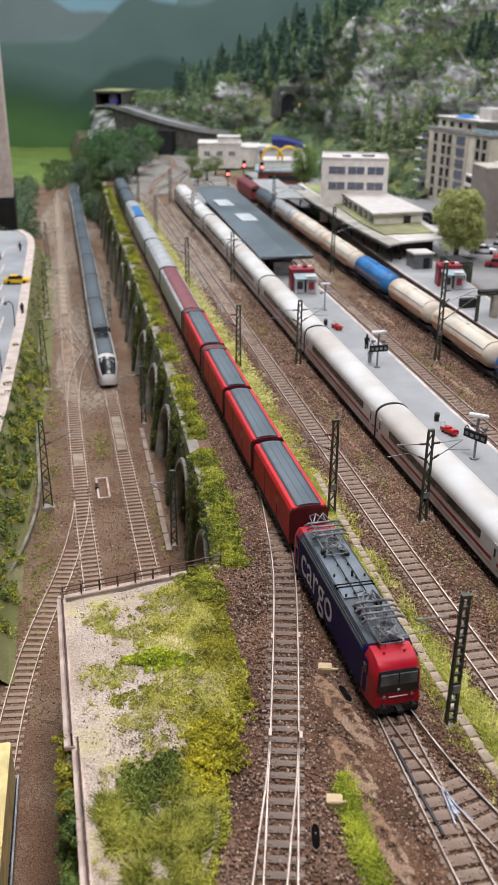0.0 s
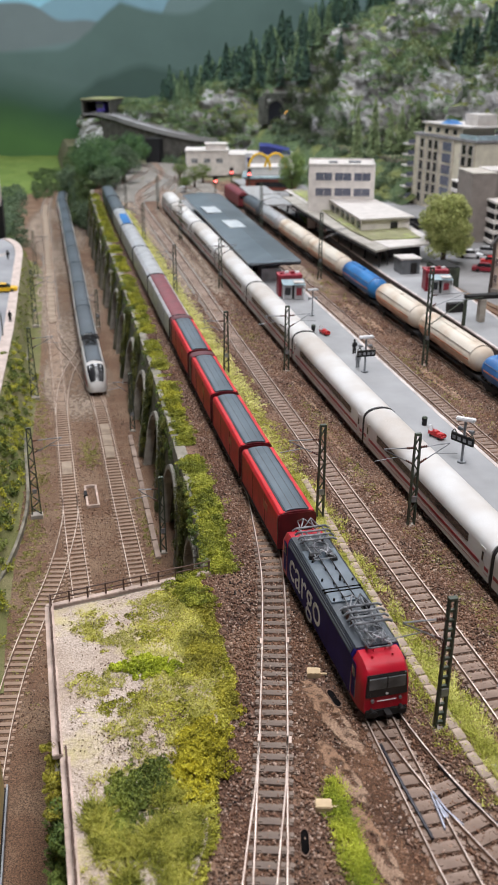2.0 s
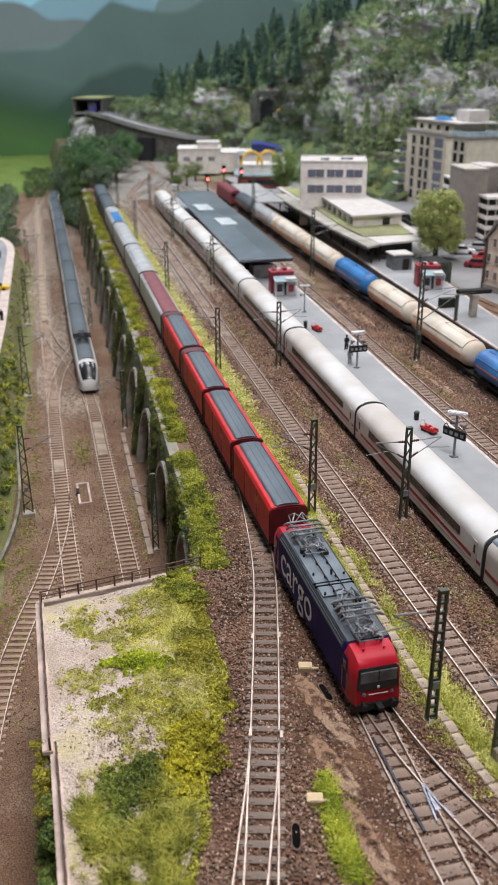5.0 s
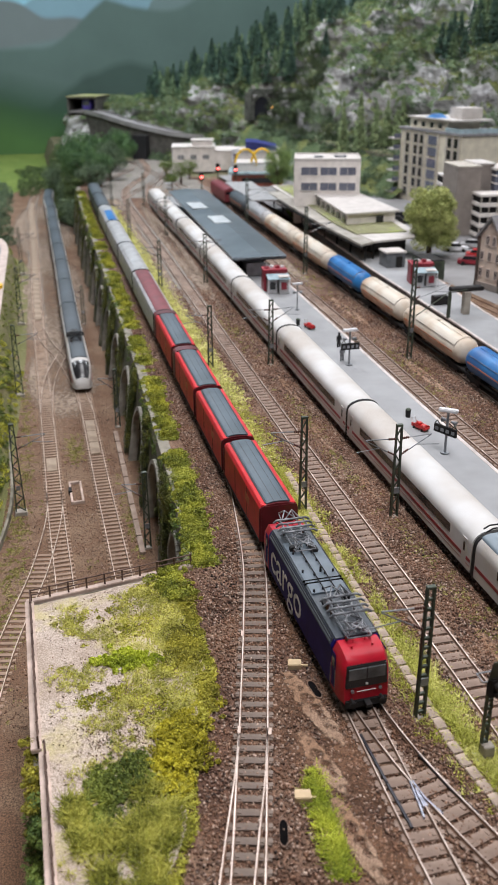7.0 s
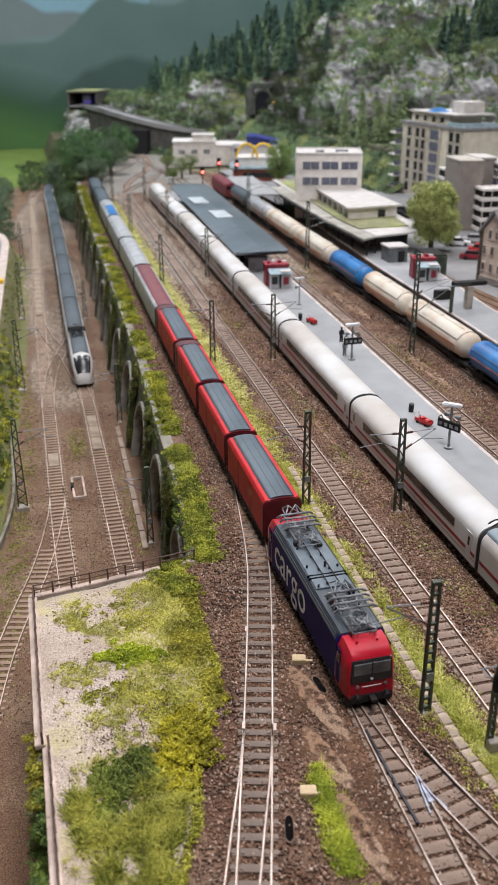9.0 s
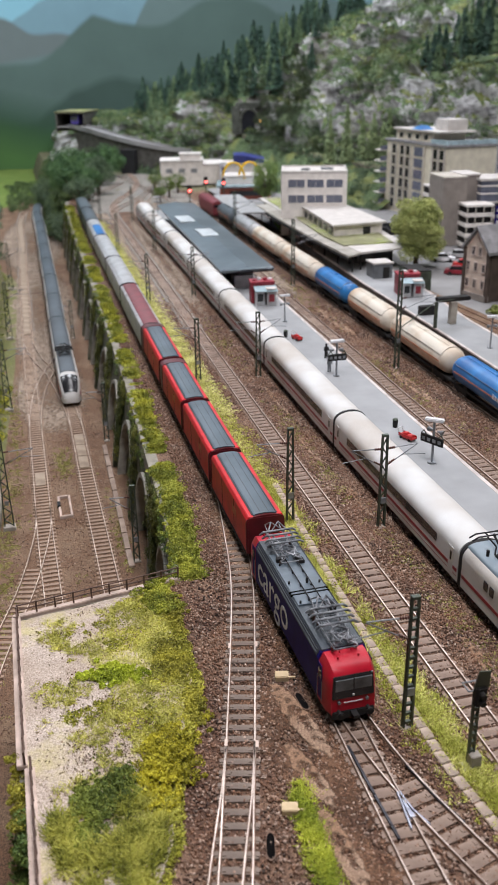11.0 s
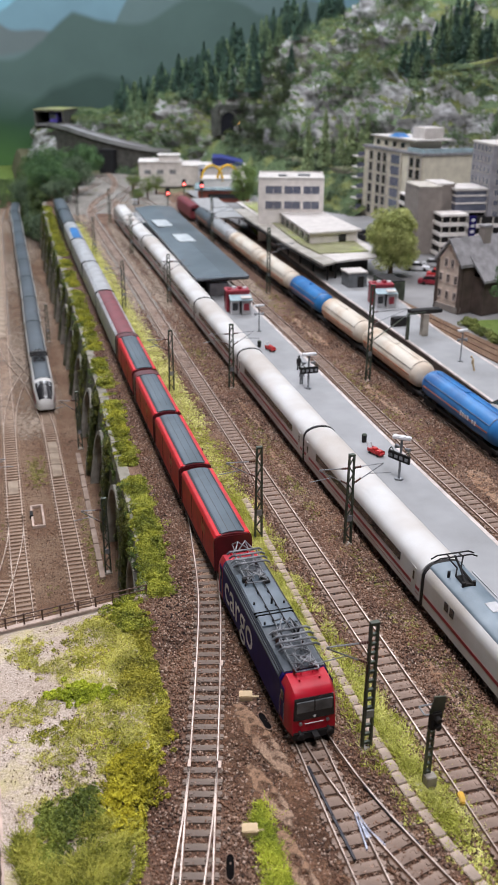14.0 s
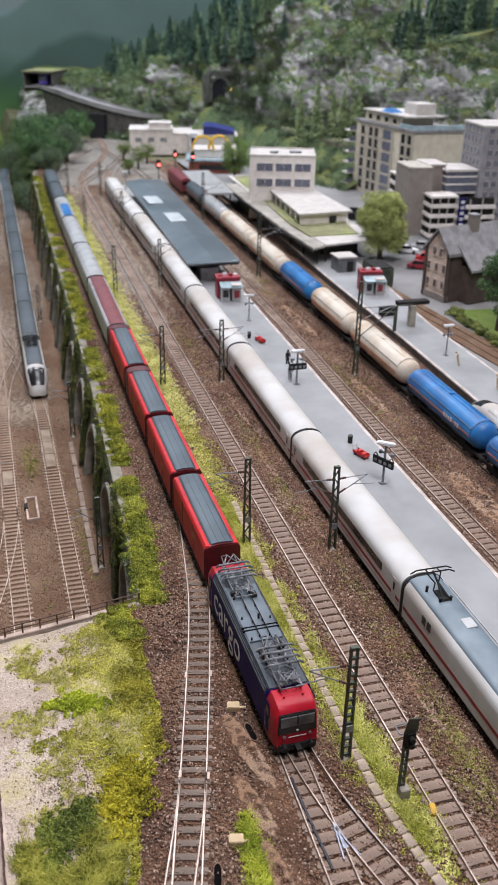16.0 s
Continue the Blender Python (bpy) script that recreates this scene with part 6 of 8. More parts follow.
# canopy over the first platform
can = thing("platform_canopy", 412, 1900, 9, "long blue-grey canopy roof over the platform on dark posts", "canopy")
half = 410
g = Geo()
g.loft([[(-48 + k * 0.9, y, 37), (0 + k * 0.9, y, 41.5), (48 + k * 0.9, y, 37), (48 + k * 0.9, y, 33), (-48 + k * 0.9, y, 33)] for k, y in ((-4, -400), (22, 420))])
g.loft([[(-51.5, -400, 37), (-3.5, -400, 41.5), (44.5, -400, 37), (44.5, -400, 33), (-51.5, -400, 33)], [(-44, -404, 36.5), (-3.5, -420, 40.6), (38, -404, 36.5), (38, -404, 33), (-44, -404, 33)]])
part("roof", g, CANOPY, can, "smooth blue-grey metal roof", bevel=0.4)
part("fascia", Geo().box(-3.2, -401, 31, 90, 2.2, 6), DARK, can, "black end fascia")
for k in range(9):
    y = -360 + 90 * k
    for s in (-14, 14):
        part("post", Geo().cyl((s - 2 + k * 2.4, y, 0), (s - 2 + k * 2.4, y, 34), 1.6, n=8), DARK, can)
    part("beam", Geo().box(-2 + k * 2.4, y, 30, 84, 2.4, 3), DARK, can)
# Bright reflections on the canopy roof, added as two pale panels.
for px0, py0 in ((-28, 150), (-18, -40)):
    part("skylight", Geo().box(px0 + 20, py0, 40.2, 34, 84, 1.6), mat("roof_reflection_white", (0.62, 0.66, 0.68), (0.5, 0.54, 0.57), 0.3), can, "pale panel standing for a reflection on the roof")
for y, label in ((-365, "pale shelter under the canopy"), (-300, "dark glass shelter under the canopy")):
    part("shelter", Geo().box(-6, y, 0, 34, 34, 22), SILVER if y < -330 else GLASS, can, bevel=0.6)


def kiosk(x, y, rz, label):
    b = thing("kiosk", x, y, 9, label, "kiosk", "red and white kiosks", rz=rz)
    part("wall", Geo().box(-3, 10, 0, 38, 26, 33), KIOSK_RED, b, "dark red painted block", bevel=0.6)
    part("roof", Geo().box(-3, 10, 33, 40, 28, 3), mat("kiosk_roof_red", (0.36, 0.03, 0.05), None, 0.5), b, "red roof slab", bevel=0.5)
    for x0, hgt, deep in ((-10, 24, 16), (8, 27, 20)):
        m = part("machine", Geo().box(x0, -4 - deep / 2, 0, 15, deep, hgt), SILVER, b, "white vending machine", bevel=0.8)
        part("panel", Geo().box(x0, -4.3 - deep, 7, 9, 0.6, 12), KIOSK_RED if x0 > 0 else GLASS, m)
        part("top", Geo().box(x0, -4 - deep / 2, hgt, 17, deep + 3, 1.6), FLAT_ROOF, m, bevel=0.3)
    for s in (-18, 17):
        part("post", Geo().box(s, -27, 0, 1.4, 1.4, 25), LETTER, b)
    part("awning", Geo().loft([[(-19, -28, 24.5), (18, -28, 24.5), (18, -28, 25.5), (-19, -28, 25.5)], [(-19, -4, 28.5), (18, -4, 28.5), (18, -4, 29.5), (-19, -4, 29.5)]]), TEAL, b, "pale glass awning")
    for k in range(4):
        part("crate", Geo().box(-16 + 9 * k, 8 + 5 * (k % 2), 36, 6, 7, 2 + k % 3), LETTER if k % 2 else KIOSK_RED, b)


kiosk(412, 1405, -6, "small dark red platform kiosk with pale roof")
kiosk(664, 1385, -10, "dark red and white kiosk with pale roof on the second platform")
p = thing("pillar_shelter", 648, 1195, 9, "grey concrete pillar with a dark beam above", "shelter")
part("pillar", Geo().box(0, 0, 0, 10, 10, 34), CONCRETE, p, bevel=0.5)
part("beam", Geo().box(2, 6, 34, 52, 14, 6), DARK, p, bevel=0.5)
part("cabinet", Geo().box(-14, 60, 0, 24, 12, 14), DARK, p, bevel=0.5)
c = thing("container", 700, 1445, 5, "dark green-black skip beside the kiosk", "container")
part("body", Geo().box(0, 0, 0, 36, 60, 34), IRON, c, bevel=0.8)
part("lid", Geo().box(0, 0, 34, 34, 58, 1.5), DARK, c)


# ---- buildings ----
def window_row(parent, x0, x1, y, z, h, count, gap=0.25, face="y", material=GLASS, depth=1.0, frame_mat=None):
    """Windows set into a wall that faces -y (or -x)."""
    step = (x1 - x0) / count
    for k in range(count):
        c = x0 + step * (k + 0.5)
        w = step * (1 - gap)
        g, f = Geo(), Geo()
        if face == "y":
            g.box(c, y - depth / 2, z, w, depth, h)
            for a, b in ((c - w / 2, 0.8), (c + w / 2, 0.8), (c, 0.6)):
                f.box(a, y - depth / 2 - 0.2, z, b, depth, h)
            f.box(c, y - depth / 2 - 0.3, z - 0.8, w + 1.6, depth + 0.4, 0.9).box(c, y - depth / 2 - 0.3, z + h, w + 1.6, depth + 0.2, 0.8)
        else:
            g.box(y - depth / 2, c, z, depth, w, h)
            for a, b in ((c - w / 2, 0.8), (c + w / 2, 0.8), (c, 0.6)):
                f.box(y - depth / 2 - 0.2, a, z, depth, b, h)
            f.box(y - depth / 2 - 0.3, c, z - 0.8, depth + 0.4, w + 1.6, 0.9)
        win = part("window", g, material, parent)
        part("window_frame", f, frame_mat or OFFICE, win)


def office():
    b = thing("office_building", 697, 1998, 5, "cream three-storey office building with a flat roof", "building", rz=-17.7)
    part("wall", Geo().box(0, 62, 0, 150, 124, 138), OFFICE, b, bevel=0.6)
    part("roof", Geo().box(0, 62, 138, 150, 124, 3).box(0, 1, 139, 150, 3, 5).box(0, 123, 139, 150, 3, 5).box(-74, 62, 139, 3, 124, 5).box(74, 62, 139, 3, 124, 5), FLAT_ROOF, b, "pale flat roof with parapet")
    part("roof_vent", Geo().box(-20, 50, 141, 20, 12, 4).box(30, 60, 141, 28, 16, 4), METAL, b)
    for z in (108, 74):
        window_row(b, -62, 68, 0, z, 17, 3, 0.14, material=mat_office_glass)
        window_row(b, 12, 112, -75, z, 17, 3, 0.3, face="x", material=mat_office_glass)


mat_office_glass = mat("office_glass", (0.09, 0.1, 0.14), (0.17, 0.18, 0.23), 0.12, coarse=90)
office()
MOSS_ROOF = mat_ground("moss_roof", (0.32, 0.3, 0.17), (0.46, 0.43, 0.3), (0.12, 0.13, 0.05), (0.24, 0.3, 0.05))


def station():
    b = thing("station_building", 690, 1700, 5, "low station building with flat roof above a planted canopy", "station building")
    part("base", Geo().poly([(-20, -50), (60, -40), (95, 330), (0, 620), (-25, 330)], 0, 34), mat_dark_glass_wall, b, "dark recessed ground floor")
    part("canopy_slab", Geo().poly([(-40, -120), (52, -100), (80, -30), (104, 230), (20, 660), (-26, 660), (-36, 330), (-46, 60)], 36, 40), FLAT_ROOF, b, "pale wide canopy slab", bevel=0.5)
    part("moss", Geo().poly([(-48, -50), (56, -50), (88, 215), (20, 640), (-16, 640), (-32, 330), (-52, 60)], 40, 42), MOSS_ROOF, b, "mossy planted strip")
    g = Geo().poly([(-34, 46), (76, 58), (80, 292), (-10, 352)], 40, 62)
    up = part("upper_wall", g, OFFICE, b, bevel=0.5)
    part("upper_roof", Geo().poly([(-40, 38), (82, 50), (86, 296), (-14, 360)], 62, 66), FLAT_ROOF, b, "pale flat roof", bevel=0.5)
    for k in range(7):
        t = (k + 0.5) / 7
        x, y = -34 + 24 * t, 46 + 306 * t
        part("window", Geo().box(x - 1, y, 45, 2.4, 22, 12, -0.078), GLASS, b)
    part("door", Geo().box(40, 53, 40, 16, 3, 16, 0.1), GLASS, b)
    for k in range(6):
        part("column", Geo().cyl((-34, -105 + 60 * k, 0), (-34, -105 + 60 * k, 36), 2.0, n=8), DARK, b)
    hut = thing("equipment_hut", 668, 1530, 9, "small dark hut with a pale flat roof", "hut")
    part("wall", Geo().box(0, 0, 0, 36, 36, 26), mat("hut_grey", (0.15, 0.16, 0.17), (0.11, 0.115, 0.12), 0.7), hut)
    part("door", Geo().box(6, -18.4, 0, 12, 1.2, 20), DARK, hut)
    part("roof", Geo().box(0, 0, 26, 40, 40, 3), FLAT_ROOF, hut, bevel=0.4)
    long_roof = thing("platform_roof", 0, 0, 9, "long beige platform roof leading to the station", "canopy")
    part("roof", Geo().poly([(618, 1560), (650, 1580), (648, 1720), (652, 1935), (660, 2250), (626, 2250), (618, 2040), (614, 1750)], 31, 35), BEIGE_ROOF, long_roof, "weathered beige flat roof", bevel=0.5)
    part("fascia", Geo().poly([(616, 1558), (620, 1558), (616, 1750), (620, 2040), (628, 2250), (624, 2250), (616, 2040), (612, 1750)], 27, 31), DARK, long_roof, "dark fascia")
    for k in range(9):
        part("post", Geo().cyl((634, 1580 + 80 * k, 0), (634, 1580 + 80 * k, 31), 1.6, n=8), DARK, long_roof)
    far = thing("platform_roof", 592, 2300, 9, "grey flat platform roof on dark posts", "canopy", rz=-3)
    part("roof", Geo().box(0, 0, 30, 74, 330, 4), SILVER, far, bevel=0.5)
    for k in range(5):
        part("post", Geo().cyl((0, -130 + 65 * k, 0), (0, -130 + 65 * k, 30), 1.8, n=8), DARK, far)


BEIGE_ROOF = mat("roof_weathered_beige", (0.4, 0.37, 0.33), (0.3, 0.28, 0.24), 0.8, coarse=30, bump=0.2)
mat_dark_glass_wall = mat("recessed_dark_glass", (0.03, 0.03, 0.032), (0.06, 0.055, 0.05), 0.3)
station()


def tower():
    b = thing("apartment_tower", 1053, 2057, 4, "grey-beige six-storey block with tall window slits and roof terrace", "building", rz=4)
    part("wall", Geo().poly([(0, 0), (136, -4), (128, 240), (-20, 276)], 0, 178), BEIGE, b)
    part("roof_rim", Geo().poly([(-4, -4), (140, -8), (132, 244), (-24, 282)], 178, 184), SLATE, b, "dark roof rim", bevel=0.6)
    part("glass_parapet", Geo().poly([(0, 0), (136, -4), (134, 4), (2, 8)], 184, 194).poly([(0, 0), (4, 0), (-2, 70), (-6, 70)], 184, 194), TEAL, b, "pale teal glass parapet")
    part("penthouse", Geo().poly([(6, 80), (90, 70), (86, 220), (-8, 250)], 184, 208), BEIGE, b, bevel=0.5)
    part("penthouse_roof", Geo().poly([(0, 40), (104, 36), (96, 226), (-14, 258)], 208, 212), FLAT_ROOF, b, bevel=0.5)
    part("lift_house", Geo().box(62, 92, 212, 56, 60, 26), FLAT_ROOF, b, bevel=0.6)
    part("skylight", Geo().box(14, 150, 212, 36, 50, 9, top=0.4), BLUE, b)
    for k in range(4):
        part("roof_window", Geo().box(-6 - 3 * k, 95 + 38 * k, 190, 3, 12, 12, 0.07), GLASS, b)
    for j, t in enumerate((0.07, 0.17, 0.44, 0.62, 0.72, 0.86)):
        x, y = -20 * t, 276 * t
        for s in range(6):
            part("window", Geo().box(x - 0.6, y, 12 + 27.5 * s, 3, 15 if j != 2 else 38, 21, 0.07), GLASS if j != 2 else mat_office_glass, b)
        for d in (-13, 13):
            part("pilaster", Geo().box(x - 1.6, y + d * (1 if j != 2 else 2), 4, 3, 4, 172, 0.07), GREY_WALL, b)
    for s in range(6):
        bal = part("balcony", Geo().box(-22, 292, 14 + 27.5 * s, 36, 34, 3), FLAT_ROOF, b, "pale balcony slab")
        part("balcony_glass", Geo().box(-22, 275, 17 + 27.5 * s, 34, 1.6, 11), mat_office_glass, bal)


tower()


def open_deck(parent, x, y, z, w, d, gap):
    """One parking storey: a white parapet, slim posts and a black block painting the recess's shade."""
    deck = part("deck", Geo().box(x, y, z, w, d, 8), OFFICE, parent, "white parapet of an open deck", bevel=0.5)
    part("deck_shade_block", Geo().box(x, y + 4, z + 8, w - 6, d - 6, gap), DARK, deck)
    for k in range(4):
        part("deck_post", Geo().box(x - w / 2 + 3 + (w - 6) * k / 3, y - d / 2 + 1.5, z + 8, 2, 2, gap), GREY_WALL, deck)


def car_park():
    b = thing("car_park", 960, 1780, 4, "brown-grey stair tower with open white parking decks", "building", rz=-6)
    part("stair_block", Geo().box(-20, 45, 0, 52, 90, 142), BROWN_WALL, b, bevel=0.6)
    part("stair_roof", Geo().box(-20, 45, 142, 54, 92, 3), GREY_WALL, b)
    part("link_block", Geo().box(24, 62, 0, 40, 72, 144), BROWN_WALL, b, bevel=0.6)
    part("link_roof", Geo().box(24, 62, 144, 44, 76, 3), FLAT_ROOF, b)
    for k in range(4):
        open_deck(b, 20, -22, 4 + 21 * k, 60, 50, 13)
    part("deck_roof", Geo().box(20, -22, 88, 62, 52, 5), OFFICE, b, bevel=0.5)
    for k in range(2):
        open_deck(b, -13, 122, 66 + 22 * k, 52, 60, 14)
    part("rear_block", Geo().box(-13, 124, 0, 48, 56, 66), GREY_WALL, b, bevel=0.5)
    part("rear_roof", Geo().box(-13, 122, 110, 54, 62, 4), FLAT_ROOF, b, bevel=0.5)
    for k in range(3):
        open_deck(b, 106, 10, 14 + 22 * k, 92, 60, 14)
    part("glass_storey", Geo().box(90, 44, 90, 100, 80, 44), mat_office_glass, b, "dark glazed top storey")
    for z in (88, 106, 122):
        part("glass_sill", Geo().box(90, 43, z, 102, 82, 3), OFFICE, b)
    part("hall_roof", Geo().box(90, 44, 134, 108, 88, 5), FLAT_ROOF, b, "pale flat roof", bevel=0.5)
    part("sign", Geo().box(58, -54, 24, 14, 3, 66), NAVY, b, "dark blue upright sign")
    for k in range(5):
        part("sign_mark", Geo().box(58, -56, 30 + 12 * k, 8, 1.2, 6), LETTER, b)
    t = thing("grey_tower", 1130, 1770, 4, "grey tower block with dark window rows", "building", rz=-6)
    part("wall", Geo().box(0, 40, 0, 120, 110, 226), GREY_TOWER, t, bevel=0.6)
    part("roof", Geo().box(0, 40, 226, 124, 114, 4), FLAT_ROOF, t)
    for z in range(14, 216, 22):
        window_row(t, -52, 52, -15, z, 12, 6, 0.3, material=mat_office_glass, frame_mat=GREY_WALL)
        window_row(t, -8, 90, -60, z, 12, 5, 0.3, face="x", material=mat_office_glass, frame_mat=GREY_WALL)


GREY_TOWER = mat("render_violet_grey", (0.3, 0.29, 0.31), (0.25, 0.24, 0.26), 0.8, bump=0.2)
car_park()


# Brown of the corner trim; on side and annex walls it holds painted shade.
DARK_BROWN = mat("brown_trim_and_shaded_wall", (0.1, 0.07, 0.058), (0.07, 0.05, 0.04), 0.8)
PINKISH = mat("render_pinkish_tan", (0.68, 0.56, 0.47), (0.6, 0.48, 0.4), 0.8, bump=0.2)


def gable_house():
    b = thing("gabled_house", 768, 1310, 5, "beige gabled house with brown trim and slate roof", "house", rz=13.8)
    w, d, h, r = 56, 120, 84, 116
    part("wall", Geo().loft([[(-2, y, 0), (2 + d, y, 0), (2 + d, y, h), (-2, y, h)] for y in (0, w)]), PINKISH, b)
    part("gable", Geo().loft([[(x, 0, h), (x, w, h), (x, w / 2, r)] for x in (-2, 4)]), PINKISH, b)
    for s in (0, 1):
        y0, y1 = (-6, w / 2) if not s else (w + 6, w / 2)
        part("roof_side", Geo().loft([[(x, y0, h - 6), (x, y1, r + 2), (x, y1, r + 6), (x, y0, h - 1)] for x in (-8, d + 60)]), SLATE, b, "grey slate roof slope")
        part("corner_trim", Geo().box(-2.5, s * w, 0, 5, 5, h), DARK_BROWN, b)
    part("plinth", Geo().box(-1, w / 2, 0, 8, w + 4, 10), BROWN_WALL, b)
    part("chimney", Geo().box(66, w / 2 - 4, r - 14, 15, 15, 34), BROWN_WALL, b, "dark brick chimney", bevel=0.5)
    part("chimney_cap", Geo().box(66, w / 2 - 4, r + 20, 17, 17, 3), SLATE, b)
    part("annex", Geo().box(66, -14, 0, 84, 30, 62), DARK_BROWN, b, "brown annex wall with shade in its colour")
    part("annex_roof", Geo().loft([[(x, -36, 56), (x, 4, 92), (x, 4, 96), (x, -36, 60)] for x in (18, d + 60)]), SLATE, b, "grey slate lean-to roof")
    part("side_wall", Geo().box(62, -1.2, 0, 120, 2.0, 84), DARK_BROWN, b)
    for z in (20, 48, 74):
        for k in range(3 if z < 70 else 2):
            y = w * ((k + 0.5) / 3 if z < 70 else 0.36 + 0.28 * k)
            f = part("window", Geo().box(-2.6, y, z, 2, 6.5, 13), GLASS, b)
            part("window_frame", Geo().box(-3.2, y - 3.6, z, 1.6, 1.0, 13).box(-3.2, y + 3.6, z, 1.6, 1.0, 13).box(-3.2, y, z - 1, 2, 9, 1.2).box(-3.2, y, z + 13, 2, 9, 1.4).box(-3.4, y, z, 1.2, 0.7, 13), PAVE, f)


gable_house()


mat_blue_hall = mat("hall_blue", (0.03, 0.04, 0.2), (0.02, 0.03, 0.14), 0.5)


def far_shops():
    b = thing("restaurant", 700, 2640, 4, "low brick restaurant with pale roof and blue end panel", "building", rz=-14)
    part("wall", Geo().box(0, 60, 0, 150, 120, 34), BRICK, b)
    part("roof", Geo().box(0, 60, 34, 170, 140, 6), TEAL, b, "pale flat roof", bevel=0.6)
    part("upper_storey", Geo().box(0, 70, 40, 130, 90, 20), OFFICE, b, "white upper storey", bevel=0.6)
    part("upper_roof", Geo().box(0, 70, 60, 138, 98, 4), FLAT_ROOF, b, bevel=0.6)
    part("window", Geo().box(10, -1, 10, 110, 3, 14), GLASS, b)
    for dx in (-26, 22):
        pts = [(dx + 32 * math.cos(math.pi * k / 12) - 8, 26 + (10 if dx > 0 else 0), 56 + 46 * math.sin(math.pi * k / 12)) for k in range(13)]
        part("yellow_arch", Geo().pipe(pts, 3.6, 8), YELLOW, b, "yellow arch", smooth=True)
    h = thing("blue_hall", 760, 2900, 4, "white hall with a blue gable and pale roof", "building", rz=-14)
    part("wall", Geo().box(0, 60, 0, 150, 120, 70), OFFICE, h)
    part("gable_panel", Geo().loft([[(-30, y, 70), (70, y, 70), (70, y, 84), (0, y, 100), (-30, y, 100)] for y in (-3, 118)]), mat_blue_hall, h, "dark blue gable")
    part("roof", Geo().box(0, 60, 70, 160, 130, 5), FLAT_ROOF, h, bevel=0.5)
    part("banner", Geo().box(-62, -4, 20, 26, 3, 60), LETTER, h)
    part("banner_mark", Geo().box(-62, -6, 40, 12, 2, 26), NAVY, h)
    w = thing("white_workshop", 590, 3060, 2, "white flat-roofed workshop buildings beside the yard", "building", rz=-12)
    part("wall", Geo().box(0, 40, 0, 140, 120, 76).box(90, 90, 0, 90, 150, 60).box(30, 20, 76, 70, 60, 20), OFFICE, w)
    part("roof", Geo().box(0, 40, 76, 146, 126, 4).box(90, 90, 60, 96, 156, 4).box(30, 20, 96, 76, 66, 4), FLAT_ROOF, w, bevel=0.5)
    window_row(w, -62, 62, -20, 40, 14, 3, 0.5, material=METAL)
    return b


far_shops()

# distant red signals
for x, y, z in ((515, 2552, 40), (592, 2690, 46), (634, 2640, 46)):
    s = thing("light_signal", x, y, -3, "distant railway signal showing red", "railway signal", "distant red signals")
    part("post", Geo().cyl((0, 0, 0), (0, 0, z + 4), 1.6, n=8), IRON, s)
    part("head", Geo().box(0, 0, z + 2, 11, 5, 22), DARK, s, bevel=0.8)
    part("lamp", Geo().ball(0, -3.6, z + 10, 3.6, 2.0, 3.6), RED_LIGHT, s, "glowing red lamp", smooth=True)

# cars and road furniture
def car(x, y, z, rz, material, label):
    b = thing("car", x, y, z, label, "car", "parked cars", rz)
    part("body", Geo().loft([[(px, yy, pz) for px, pz in ((-w, 3), (w, 3), (w * 0.97, h), (-w * 0.97, h))] for yy, w, h in ((-25, 7.5, 8), (-23, 9.5, 9), (-10, 10, 10), (12, 10, 10.4), (24, 9.6, 9.5), (26, 8, 8))]), material, b, smooth=True)
    part("cabin", Geo().loft([[(-8.8, -12, 10), (8.8, -12, 10), (8.8, 18, 10), (-8.8, 18, 10)], [(-7, -4, 16), (7, -4, 16), (7, 13, 16), (-7, 13, 16)]]), GLASS, b, bevel=0.6)
    part("roof", Geo().box(0, 4.5, 15.8, 14, 17, 0.8), material, b, bevel=0.3)
    for s in (-1, 1):
        for q in (-15, 15):
            part("wheel", Geo().cyl((s * 7.6, q, 3.6), (s * 10, q, 3.6), 3.6, n=12), DARK, b)


for x, y, rz, m, w in ((824, 1520, 60, KIOSK_RED, "red"), (866, 1570, 60, CART, "red"), (850, 1640, 66, LETTER, "white"), (900, 1660, 66, SILVER, "silver")):
    car(x, y, 4, rz, m, f"small {w} model car parked by the station")
car(-62, 1835, ROAD_Z, 84, YELLOW, "small yellow model car on the road")
car(-110, 2080, ROAD_Z, 6, METAL, "small grey model car on the road")
car(860, 1960, 4, 60, DARK, "dark model van behind the station")
car(890, 2010, 4, 60, DARK, "dark model van behind the station")


def street_lamp(x, y, z, h):
    b = thing("street_lamp", x, y, z, "black curved street lamp on the pavement", "street lamp", "street lamps")
    pts = [(0, 0, 0), (0, 0, h * 0.8), (-1.5, 0, h * 0.93), (-6, 0, h), (-12, 0, h * 0.97)]
    part("post", Geo().tube(pts, 0.9), IRON, b)
    part("lantern", Geo().cyl((-12, 0, h * 0.97), (-12, 0, h * 0.88), 1.2, 3.2, n=10), IRON, b)


street_lamp(-78, 1290, ROAD_Z + 2, 52)
street_lamp(-62, 1520, ROAD_Z + 2, 44)
for x, y in ((-50, 1600), (-58, 2140), (-92, 1650)):
    figure(x, y, ROAD_Z + 2, DARK, None, "tiny dark painted figure on the pavement")
col = thing("hall_column", -170, 2640, LOW, "pinkish square hall column standing behind the road", "column", kind="structure")
part("shaft", Geo().box(0, 0, 110, 190, 160, 1900, top=0.95), PAVE, col, bevel=2)
part("foot", Geo().box(0, 0, 0, 196, 166, 112), DARK, col)

# ---- the mountain ----
FOOT = [(345, 4420), (355, 4010), (500, 3740), (880, 3240), (985, 2850), (1110, 2560), (1200, 2330), (1500, 1950), (2100, 1600), (2600, 1500)]
